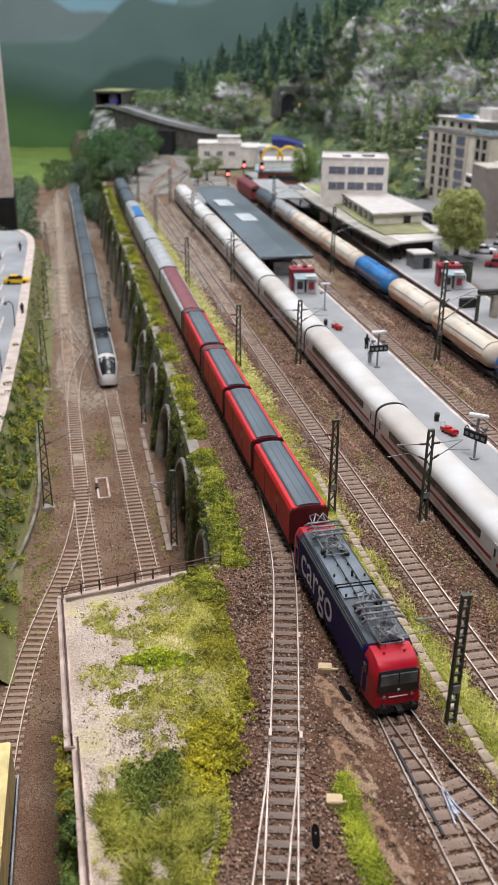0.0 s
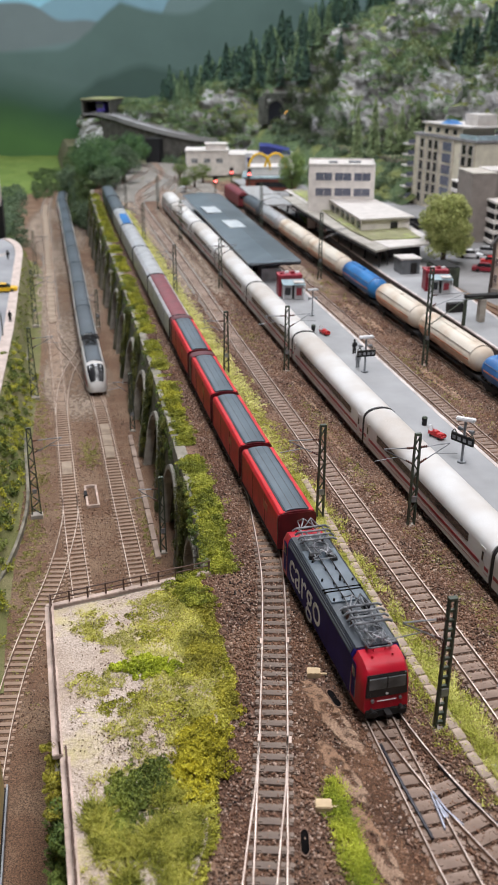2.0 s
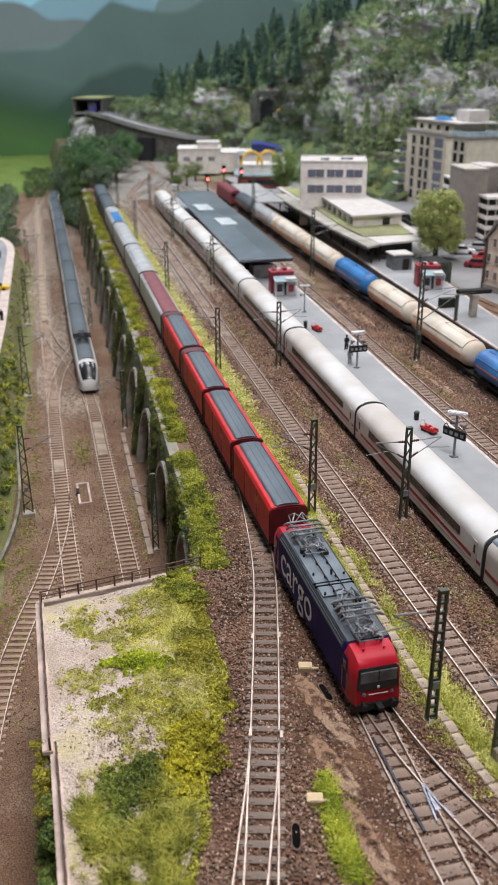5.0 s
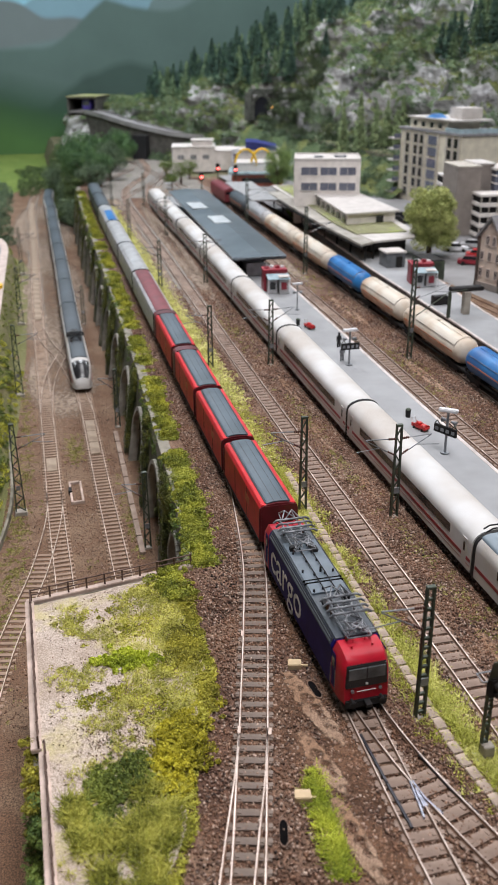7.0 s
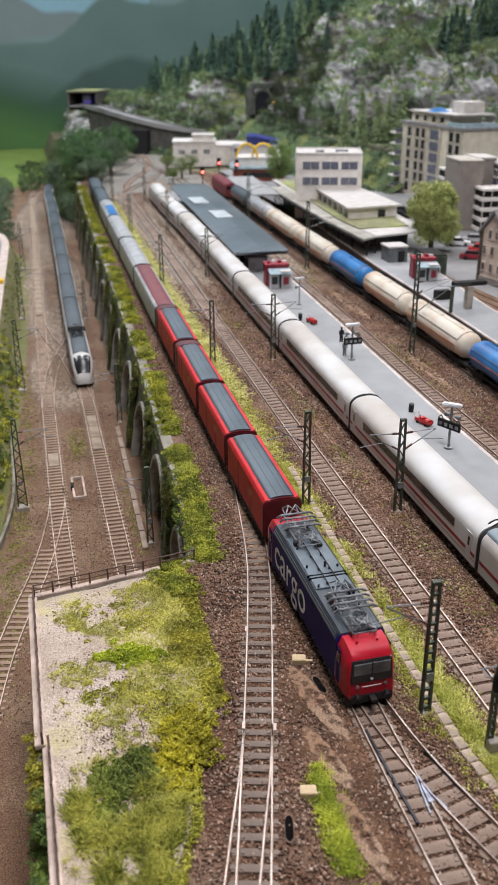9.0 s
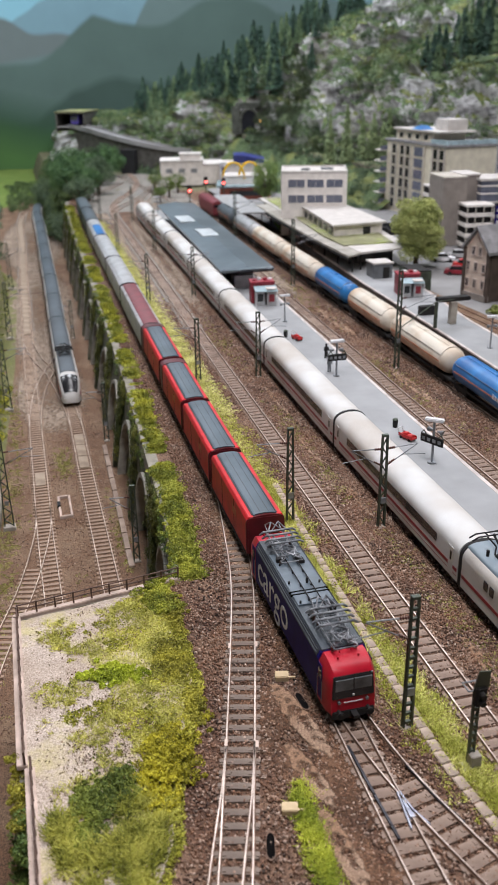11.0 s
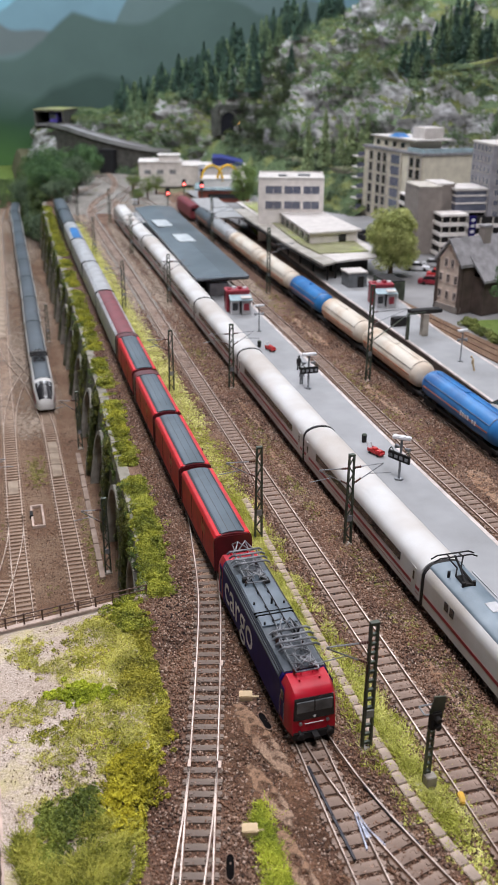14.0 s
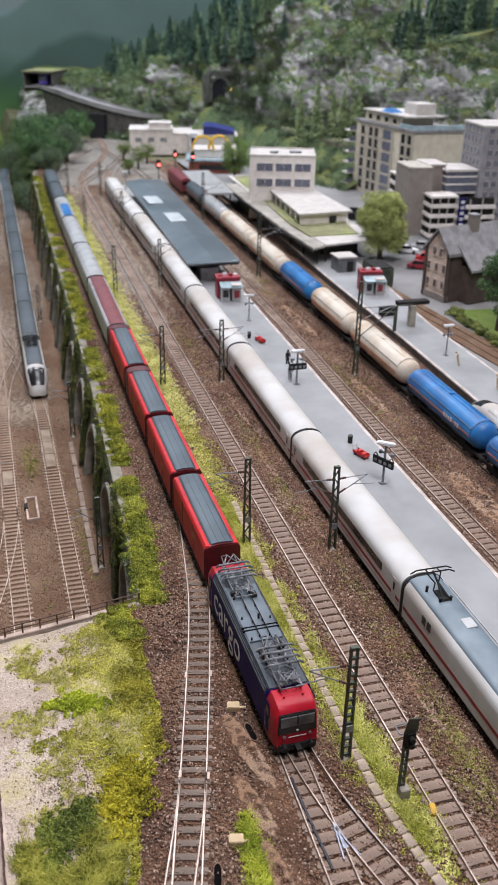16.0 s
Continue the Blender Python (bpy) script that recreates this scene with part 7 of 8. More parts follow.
CREST = [170, 175, 200, 520, 650, 470, 425, 425, 400, 400]
SILL = [120, 130, 130, 149, 112, 100, 90, 70, 50, 40]


def foot_of(x, y):
    """Signed distance behind the foot of the cliff, and the share of the way along it."""
    best = (1e9, 0, 0)
    for k in range(len(FOOT) - 1):
        (x0, y0), (x1, y1) = FOOT[k], FOOT[k + 1]
        dx, dy = x1 - x0, y1 - y0
        q = dx * dx + dy * dy
        t = min(1, max(0, ((x - x0) * dx + (y - y0) * dy) / q))
        ex, ey = x - x0 - t * dx, y - y0 - t * dy
        d = math.hypot(ex, ey)
        if d < best[0]:
            side = 1 if (-dy * ex + dx * ey) > 0 else -1
            best = (d, side, k + t)
    return best[0] * best[1], best[2]


def hill(x, y):
    s, k = foot_of(x, y)
    i = min(len(FOOT) - 2, int(k))
    f = k - i
    crest = CREST[i] * (1 - f) + CREST[i + 1] * f
    sill = SILL[i] * (1 - f) + SILL[i + 1] * f
    rough = noise.fractal((x * 0.005, y * 0.005, 1.7), 1.0, 2.0, 3)
    if s < 0:
        t = min(1.0, -s / (60 + 110 * min(1, max(0, (k - 0.9) / 0.9))))
        low = LOW - 10 + (2 - LOW) * min(1, max(0, (k - 1.5) / 0.6))
        return low + (sill - low) * (1 - t) ** 1.5 + 5 * rough * (1 - t)
    # a cliff that leans back in shelves, then a grassy shoulder
    u = max(0.0, s + 40 * rough)
    rise = crest - sill
    h = rise * (0.72 * (1 - math.exp(-u / (rise * 0.3 + 20))) + 0.28 * min(1.0, u / 420))
    return sill + h + 30 * rough * min(1, s / 60)


def crags(p):
    """How far the rock stands out at a point: slanted beds broken into blocks."""
    x, y, z = p
    w = 14 * noise.noise((x * 0.02, y * 0.02, z * 0.02))
    q = Vector(((x + w) * 0.016, (y - w) * 0.016, (z + 0.5 * x + w) * 0.03))
    block = noise.noise(noise.voronoi(q)[1][0] * 5.3)
    q2 = Vector(((x + w) * 0.045, y * 0.045, (z + 0.5 * x + w) * 0.075))
    chip = noise.noise(noise.voronoi(q2)[1][0] * 5.3)
    ridge = 1 - 2 * abs(noise.noise((x * 0.009, y * 0.009, z * 0.013)))
    return 32 * block + 12 * chip + 26 * ridge + 4 * noise.noise((x * 0.12, y * 0.12, z * 0.12))


def hill_left(y):
    pts = sorted(FOOT, key=lambda p: p[1])
    return float(np.interp(y, [p[1] for p in pts], [p[0] for p in pts])) - float(np.interp(y, [3720, 4010], [185, 75]))


cols = 170
rows_y = list(range(1850, 4660, 10))
along = np.zeros((2, len(rows_y), cols + 1))
grid = np.zeros((len(rows_y), cols + 1, 3))
for j, y in enumerate(rows_y):
    a = hill_left(y)
    b = 2450 if y < 2500 else 2000
    for k in range(cols + 1):
        x = a + (b - a) * (k / cols) ** 1.35
        grid[j, k] = (x, y, hill(x, y))
        along[:, j, k] = foot_of(x, y)
du, dv = np.gradient(grid, axis=1), np.gradient(grid, axis=0)
out = np.cross(du, dv)
out /= np.linalg.norm(out, axis=2)[:, :, None]
steep = np.clip((0.97 - out[:, :, 2]) * 3.2, 0.12, 1)
for j in range(len(rows_y)):
    for k in range(cols + 1):
        grid[j, k] += out[j, k] * crags(grid[j, k]) * steep[j, k] * min(1, 0.3 + 0.03 * k)
g = Geo()
g.v = [tuple(p) for p in grid.reshape(-1, 3)]
g.f = [(i, i + 1, i + cols + 2, i + cols + 1) for j in range(len(rows_y) - 1) for i in range(j * (cols + 1), j * (cols + 1) + cols)]
single("mountain", g, ROCK, "rocky grey mountainside with grassy shelves", "mountain", "structure")

# ledge line with tunnel portal
PORTAL = mat("portal_dark_stone", (0.11, 0.115, 0.1), (0.05, 0.056, 0.045), 0.9, bump=0.5)
port = thing("tunnel_portal", 866, 3212, 149, "grey stone tunnel portal with dark mouth", "tunnel portal", rz=-14, kind="structure")
ringg = Geo()
for k in range(14):
    a0, a1 = math.pi * k / 14, math.pi * (k + 0.93) / 14
    secs = []
    for a in (a0, a1):
        c, s = math.cos(a), math.sin(a)
        secs.append([(27 * c, -16, 44 + 32 * s), (27 * c, 10, 44 + 32 * s), (35 * c, 10, 44 + 41 * s), (35 * c, -16, 44 + 41 * s)])
    ringg.loft(secs)
part("arch_ring", ringg, PORTAL, port)
part("jamb", Geo().box(-31, -3, 0, 8, 26, 44), PORTAL, port)
part("jamb", Geo().box(31, -3, 0, 8, 26, 44), PORTAL, port)
mouth = [(27 * math.cos(math.pi * k / 14), 44 + 32 * math.sin(math.pi * k / 14)) for k in range(15)] + [(-27, 0), (27, 0)]
# Solid plug in the mouth; the darkness inside the tunnel is its black colour.
part("mouth", Geo().loft([[(x, -12, z) for x, z in mouth], [(x, 60, z) for x, z in mouth]]), mat("tunnel_darkness", (0.008, 0.009, 0.016), None, 0.95), port, "black tunnel mouth")
part("face", Geo().poly([(-62, 20), (-58, -4), (-35, -8), (-35, 24)], -4, 88).poly([(35, -8), (58, -4), (62, 20), (35, 24)], -4, 84).poly([(-50, 24), (-36, -8), (36, -8), (50, 24)], 82, 100), PORTAL, port, bevel=3)
lamp = thing("tunnel_lamp", 894, 3178, 133, "small amber lamp on a post beside the tunnel", "railway signal")
part("post", Geo().cyl((0, 0, -10), (0, 0, 56), 1.5, n=6), IRON, lamp)
part("bulb", Geo().ball(0, -2, 56, 4.5, 3, 5.5).ball(6, -2, 62, 2.5, 2, 2.5), AMBER_LIGHT, lamp, "glowing amber lamp")

def zl(y):
    return float(np.interp(y, [2330, 2700, 3000, 3215], [100, 108, 128, 149]))


ledge = [(866, 3215), (905, 3120), (945, 2990), (985, 2800), (1035, 2640), (1100, 2440), (1150, 2330)]
at, head = curve(ledge, 40)
g, w2 = Geo(), Geo()
g.loft([[(x - 34 * hy, y + 34 * hx, zl(y) - 16), (x + 30 * hy, y - 30 * hx, zl(y) - 16), (x + 30 * hy, y - 30 * hx, zl(y)), (x - 34 * hy, y + 34 * hx, zl(y))] for (x, y), (hx, hy) in zip(at, head)])
single("ledge_trackbed", g, MOSS_ROOF, "mossy trackbed ledge leading to the tunnel", "trackbed", "structure")
w2.loft([[(x - 40 * hy, y + 40 * hx, -4), (x - 30 * hy, y + 30 * hx, -4), (x - 30 * hy, y + 30 * hx, zl(y) - 4), (x - 40 * hy, y + 40 * hx, zl(y) - 4)] for (x, y), (hx, hy) in zip(at, head)])
single("wall_ledge", w2, STONE, "dark stone wall below the tunnel ledge", "wall", "structure")



def ledge_x(y):
    return float(np.interp(y, [2330, 2440, 2640, 2800, 2990, 3120, 3215], [1150, 1100, 1035, 985, 945, 905, 872]))


def mound(x, y):
    t = min(1.0, max(0.0, (x - ledge_x(y) + 190) / 160))
    return 2 + (zl(y) - 14) * t * t * (3 - 2 * t) + 7 * noise.fractal((x * 0.02, y * 0.02, 4.0), 1.0, 2.0, 3) * min(1, 4 * t)


sheet("rocky_bank", list(range(2300, 3220, 8)), lambda y: ledge_x(y) - 195, lambda y: ledge_x(y) - 26, mound, 24, ROCK, "rocky green bank below the tunnel ledge", "bank")
# road bridge and gallery at the back
deck_line = [(300, 3960), (335, 3850), (380, 3740), (440, 3620), (520, 3520), (610, 3440), (700, 3390)]
at, head = curve(deck_line, 30)
DARK_STONE = mat("bridge_dark_stone", (0.1, 0.095, 0.085), (0.06, 0.058, 0.05), 0.85, bump=0.4)
br = thing("bridge", 300, 3880, 0, "curved grey road bridge on a dark wall before the hill", "bridge", kind="structure")
zz = lambda y: float(np.interp(y, [3390, 3440, 3520, 3620, 3740, 3850], [84, 92, 108, 126, 142, 150]))
def strip(u0, u1, z0, z1, foot=None):
    return Geo().loft([[(x + u * hy - 300, y - u * hx - 3880, (foot if foot is not None and h == z0 else zz(y) + h)) for u, h in ((u0, z0), (u1, z0), (u1, z1), (u0, z1))] for (x, y), (hx, hy) in zip(at, head)])
part("deck", strip(-26, 26, -8, 0), TOWN, br, "grey bridge deck")
part("parapet", strip(-28, -25, -10, 6), TOWN, br)
part("parapet", strip(25, 28, -10, 6), TOWN, br)
part("wall", strip(-20, 20, -120, -9, -60), DARK_STONE, br, "dark stone wall below the deck")
for k in range(2, len(at) - 1, 3):
    x, y = at[k]
    part("pier", Geo().box(x - 300, y - 3880, -60, 50, 14, zz(y) + 50, math.atan2(head[k][1], head[k][0])), DARK_STONE, br)
# No hollow is cut: a solid black block paints the shade of the opening.
x, y = 482, 3520
part("opening", Geo().box(x - 300, y - 3880, -30, 60, 46, 112, -0.7), mat("opening_black", (0.012, 0.012, 0.014), None, 0.9), br, "black block standing for the dark opening under the bridge")
gal = thing("road_gallery", 300, 3900, 150, "dark road gallery with a flat grassy roof", "gallery", rz=-24)
part("roof", Geo().box(6, 60, 46, 122, 180, 6), DARK_STONE, gal, bevel=1)
part("turf", Geo().box(6, 60, 52, 126, 184, 4), MOSS_ROOF, gal)
part("side_wall", Geo().box(-52, 60, -20, 6, 176, 66), DARK_STONE, gal)
part("side_wall", Geo().box(64, 60, -20, 6, 176, 66), DARK_STONE, gal)
part("back", Geo().box(6, 144, -20, 116, 8, 66), DARK, gal)
part("floor", Geo().box(6, 60, -6, 110, 176, 6), TOWN, gal)
g = Geo()
secs = []
for j in range(22):
    z = LOW - 8 + 256 * j / 21
    ring = []
    for k in range(36):
        a = 6.28318 * k / 36
        r = 76 + 55 * (1 - j / 21)
        p = Vector((318 + r * math.cos(a), 3965 + 1.15 * r * math.sin(a), z))
        c = 0.55 * crags(p)
        ring.append((p.x + c * math.cos(a), p.y + c * math.sin(a), z))
    secs.append(ring)
single("gallery_rock", Geo().loft(secs), ROCK, "pale craggy rock below the road gallery", "rock", "structure")
bus = thing("coach", 318, 3895, 150, "violet-blue coach inside the gallery", "coach", rz=-24)
VIOLET = mat("coach_violet", (0.14, 0.1, 0.5), (0.1, 0.08, 0.4), 0.35)
part("body", Geo().box(0, 40, 5, 34, 110, 38), VIOLET, bus, bevel=3)
part("windscreen", Geo().box(0, -15.6, 20, 28, 1.6, 18), mat_pane, bus)
for q in (0, 75):
    for s in (-1, 1):
        part("wheel", Geo().cyl((s * 12, q, 6), (s * 17.5, q, 6), 6, n=12), DARK, bus)


# ---- trees ----
def conifer(h, r, material, seed):
    """A tapered trunk and a crown of drooping needle tufts."""
    base = thing("conifer", 0, 0, -500, "dark green model conifer on the mountainside", "tree", "conifers of the mountain")
    part("trunk", Geo().cyl((0, 0, -6), (0, 0, h * 0.95), r * 0.13, 0.4, n=6), BARK, base)
    q = []
    n = int(h * 7)
    z = h * (0.1 + 0.9 * gen.uniform(0, 1, n) ** 1.25)
    a = gen.uniform(0, 6.283, n)
    reach = (1 - z / h) ** 0.85 * r * gen.uniform(0.35, 1.1, n) + 0.6
    at = np.stack([reach * np.cos(a), reach * np.sin(a), z - reach * 0.25], 1)
    out = np.stack([np.cos(a), np.sin(a), -0.5 + 0 * a], 1)
    side = np.stack([-np.sin(a), np.cos(a), gen.normal(size=n) * 0.5], 1)
    s = gen.uniform(0.6, 1.3, (n, 1)) * (2.4 + r * 0.05)
    q = np.stack([at - out * s * 1.4, at + side * s * 0.6, at + out * s, at - side * s * 0.6], 1)
    quads("crown", q, material, base)
    return base


def broadleaf(x, y, z, h, r, material, label, count=170, blobs=26, flat=1.0):
    base = thing("tree", x, y, z, label, "tree")
    g = Geo().cyl((0, 0, -2), (0, 0, h * 0.45), r * 0.11, r * 0.07, n=8)
    for k in range(6):
        a = k * 1.05
        g.cyl((0, 0, h * 0.36), (r * 0.55 * math.cos(a), r * 0.55 * math.sin(a), h * (0.58 + 0.05 * (k % 3))), r * 0.055, r * 0.02, n=6)
    part("trunk", g, BARK, base)
    c, rad = [], []
    for k in range(blobs):
        w = gen.normal(size=3)
        w /= np.linalg.norm(w) if blobs < 60 else max(abs(w[2]), np.hypot(w[0], w[1]))
        w *= 0.86 + 0.26 * math.sin(k * 2.4)
        c.append([w[0] * r * 0.66, w[1] * r * 0.66, h * 0.62 + w[2] * h * 0.27 * flat])
        s = r * gen.uniform(0.26, 0.44)
        rad.append([s, s, s * 0.8])
    quads("crown", leaves(c, rad, count, max(1.3, r * 0.036)), material, base)


kinds = [conifer(88, 21, PINE, 1), conifer(108, 24, PINE, 2), conifer(128, 27, PINE, 3), conifer(96, 20, POPLAR, 4)]
spots = 0
tries = 0
while spots < 285 and tries < 40000:
    tries += 1
    j, k = rnd.randrange(26, 235), rnd.randrange(12, cols)
    x, y, z = grid[j, k]
    s, u = along[:, j, k]
    dense = noise.noise((x * 0.004, y * 0.004, 8.0))
    left_wood = 1.95 < u < 3.25 and 50 < s < 260
    top_wood = (3.0 <= u < 3.45 or 4.9 < u < 8) and 170 < s < 400 and dense > -0.1
    loose = u >= 3.0 and 40 < s < 300 and dense > 0.15 and rnd.random() < 0.06
    if not (left_wood or top_wood or loose):
        continue
    pick = kinds[3] if rnd.random() < 0.42 else kinds[rnd.randrange(3)]
    c = copy_thing(pick, pose(x * MM, y * MM, (z - 3) * MM, rnd.uniform(-3, 3), rnd.uniform(-3, 3), rnd.uniform(0, 360)))
    spots += 1
for pick in kinds:
    pick.matrix_world = pose((1500 + 60 * kinds.index(pick)) * MM, 2450 * MM, (hill(1500 + 60 * kinds.index(pick), 2450) - 2) * MM)
PALE_PINE = mat_leaf("pale_conifer", (0.12, 0.18, 0.08), (0.28, 0.36, 0.17), (0.36, 0.44, 0.22))
for x, y, z, h in ((948, 2600, mound(948, 2600), 186), (1004, 2610, mound(1004, 2610), 176), (1046, 2590, zl(2590), 128), (1078, 2585, zl(2585), 136), (1098, 2560, zl(2560), 120), (1128, 2590, zl(2590), 150)):
    tall = conifer(h, 25, PALE_PINE, 5)
    tagged(tall, "tall light green model conifer behind the office", group="tall conifers behind the office")
    tall.matrix_world = pose(x * MM, y * MM, (z - 4) * MM, 0, 0, x)

broadleaf(776, 1606, 4, 124, 51, CROWN, "light olive green broadleaf model tree by the station", 460, 90, 1.3)
broadleaf(775, 1150, 4, 128, 44, DEEP_LEAF, "dark green model tree beside the siding", 300, 34, 1.3)
broadleaf(830, 1130, 4, 110, 42, DEEP_LEAF, "dark green model tree beside the house", 220, 26)
GARDEN = mat_leaf("garden_tree", (0.07, 0.12, 0.03), (0.2, 0.3, 0.08), (0.28, 0.38, 0.12))
for x, y, h, r in ((455, 2700, 44, 26), (500, 2800, 60, 34), (545, 2900, 62, 34), (480, 2960, 56, 36)):
    broadleaf(x, y, 0, h, r, SHADE_LEAF, "dark model bush beside the station throat", 130, 18)
broadleaf(715, 2470, 4, 128, 46, GARDEN, "green model tree near the restaurant", 260, 40, 1.2)
broadleaf(800, 2560, 4, 44, 20, SHADE_LEAF, "small dark round model tree near the office", 120, 14)
for k, (x, y, h, r) in enumerate(((226, 2700, 90, 50), (255, 2810, 110, 60), (205, 2890, 120, 70), (300, 2960, 120, 64), (240, 3040, 130, 80), (330, 3200, 130, 80), (260, 3300, 120, 80), (390, 3420, 110, 66), (205, 3180, 110, 74), (170, 3330, 100, 70))):
    broadleaf(x, y, -8 if x > 190 else LOW + 20, h, r, DEEP_LEAF if k % 3 else HILL_LEAF, "dense dark green model trees below the bridge", 240, 30)


# ---- shrubs, moss and grass ----
def clump_field(name, spots, size, count, leaf, material, label, flat=0.6):
    c = np.array(spots, float)
    r = gen.uniform(0.6, 1.25, (len(c), 1)) * size * np.array([[1, 1, flat]])
    tagged(quads(name, leaves(c, r, count, leaf), material), label, "vegetation", kind="stuff")


spots, low_moss, deep = [], [], []
for k in range(8200):
    y = 560 + 2150 * rnd.random() ** 1.35
    edge = rim(max(620, y)) if y > 606 else terrace_edge(y) - 12
    dense = noise.noise((y * 0.017, 1.0, 2.0)) + 0.5 * noise.noise((y * 0.05, 1.0, 2.0))
    bushy = y < 740 or dense > 0.0
    if bushy and rnd.random() < (0.5 if y < 820 else 0.4):
        spots.append((edge + 11 + 6 * noise.noise((y * 0.03, 2.0, 8.0)) + rnd.gauss(-1.5 if y < 900 else 0, 5.0 if y < 900 else 4.2), y, rnd.uniform(-5, 2.5)))
    if dense > -0.2 and y > 600:
        low_moss.append((edge + 13 + rnd.gauss(0, 4.5) + 3 * noise.noise((y * 0.02, 9.0, 3.0)), y, -3.2 + rnd.uniform(0, 1)))
    if bushy and y > 606 and rnd.random() < 0.05:
        z = -rnd.uniform(0.5, 5.5) ** 2
        deep.append((wall_front(y, z) - 1 + rnd.gauss(0, 2.5), y, z))
clump_field("hedge", [p for p in spots if p[1] > 800 and noise.noise((p[1] * 0.012, 4.0, 6.0)) > -0.25], 3.4, 100, 0.8, HEDGE, "yellow-green foam bushes along the top of the wall")
clump_field("hedge", [p for p in spots if p[1] <= 830 or noise.noise((p[1] * 0.012, 4.0, 6.0)) <= 0.0], 3.6, 100, 0.85, mat_leaf("wall_bush", (0.04, 0.055, 0.006), (0.3, 0.34, 0.03), (0.52, 0.5, 0.06)), "leafy green bushes along the top of the wall")
clump_field("moss_strip", low_moss, 4.2, 36, 1.1, mat_leaf("wall_moss", (0.12, 0.14, 0.018), (0.36, 0.39, 0.045), (0.54, 0.53, 0.09)), "patchy yellow-green moss along the top of the wall", 0.35)
clump_field("creeper", deep, 3.8, 90, 0.8, SHADE_LEAF, "dark green creeper spilling over the wall", 1.0)
spots = []
for k in range(80):
    y0, reach = 781 + 161 * int(13 * rnd.random() ** 1.3) + rnd.gauss(0, 14), rnd.uniform(25, 108)
    for q in range(int(reach / 3)):
        z = -4 - reach * rnd.random() ** 1.3
        spots.append((wall_front(y0, z) - 4 + rnd.gauss(0, 1.6), y0 + rnd.gauss(0, 5), z))
clump_field("ivy", spots, 2.6, 46, 0.8, mat_leaf("ivy_leaf", (0.025, 0.035, 0.008), (0.1, 0.12, 0.02), (0.24, 0.23, 0.04)), "thin streaks of ivy hanging down the arcaded wall", 1.8)

OLIVE_BUSH = mat_leaf("olive_bush", (0.06, 0.055, 0.005), (0.34, 0.32, 0.03), (0.54, 0.48, 0.06))
GOLD_BUSH = mat_leaf("gold_bush", (0.07, 0.06, 0.004), (0.46, 0.42, 0.02), (0.66, 0.57, 0.04))
PALE_GRASS = mat_leaf("pale_grass", (0.06, 0.072, 0.008), (0.38, 0.385, 0.045), (0.6, 0.55, 0.12))


def heap(cx, cy, rx, ry, n, top, shear=0.0):
    """Spots of one low bush, higher towards its middle."""
    out = []
    for _ in range(n):
        u, v = rnd.gauss(0, 0.45), rnd.gauss(0, 0.45)
        out.append((cx + u * rx + shear * v * ry, cy + v * ry, -2 + top * max(0.0, 1 - u * u - v * v) * rnd.uniform(0.4, 1.0)))
    return out


clump_field("shrub", heap(71, 404, 20, 40, 300, 10, 0.25), 2.6, 90, 0.8, GOLD_BUSH, "golden yellow-green foam bush on the terrace", 0.75)
clump_field("shrub", heap(92, 502, 14, 30, 190, 5) + heap(103, 560, 8, 36, 110, 4) + heap(98, 455, 8, 24, 80, 4), 2.5, 80, 0.8, OLIVE_BUSH, "olive yellow foam bushes along the terrace edge", 0.7)
clump_field("shrub", heap(26, 382, 17, 26, 170, 5) + heap(44, 392, 16, 22, 100, 5) + heap(18, 362, 12, 20, 80, 3), 2.3, 80, 0.8, mat_leaf("bush_green", (0.025, 0.045, 0.006), (0.17, 0.22, 0.03), (0.33, 0.36, 0.05)), "dark green bush on the terrace", 0.7)
lime = [(52 + 25 * (rnd.random() + rnd.random() - 1), 0, rnd.uniform(-2, 0.8)) for _ in range(150)]
clump_field("shrub", [(x, 497 - 0.22 * (x - 52) + rnd.gauss(0, 5.5) * (1 - ((x - 52) / 30) ** 2), z) for x, y, z in lime], 2.4, 90, 0.85, mat_leaf("lime_cushion", (0.09, 0.12, 0.005), (0.42, 0.5, 0.02), (0.6, 0.64, 0.05)), "bright lime green ground cover on the terrace", 0.55)
tuft = []
for k in range(4200):
    x, y = rnd.uniform(0, 70), rnd.uniform(262, 384)
    edge = terrace_edge(y) - 3
    bare = x < 13 and 312 < y < 345
    if x < edge and not bare and noise.noise((x * 0.05, y * 0.05, 5.0)) + 0.4 * noise.noise((x * 0.15, y * 0.15, 2.0)) + 0.014 * (x - 14) + 0.004 * (350 - y) > 0.08:
        tuft.append((x, y, -1.5))
tuft = np.array(tuft)
tagged(quads("grass", blades(np.repeat(tuft, 7, 0) + gen.normal(size=(7 * len(tuft), 3)) * (0.8, 0.9, 0.25), 4.4, 0.9, 0.42), PALE_GRASS), "pale yellow-green grass fibres on the terrace", "vegetation", kind="stuff")
clump_field("shrub", [(rnd.uniform(-18, -8), rnd.uniform(270, 400), rnd.uniform(-50, -1)) for _ in range(150)], 4.5, 150, 0.9, SHADE_LEAF, "dark green creeper on the terrace wall")
clump_field("shrub", [(rnd.uniform(-19, -9), rnd.uniform(380, 445), rnd.uniform(-26, 0)) for _ in range(60)], 3.2, 120, 0.7, OLIVE_BUSH, "olive creeper on the terrace wall")
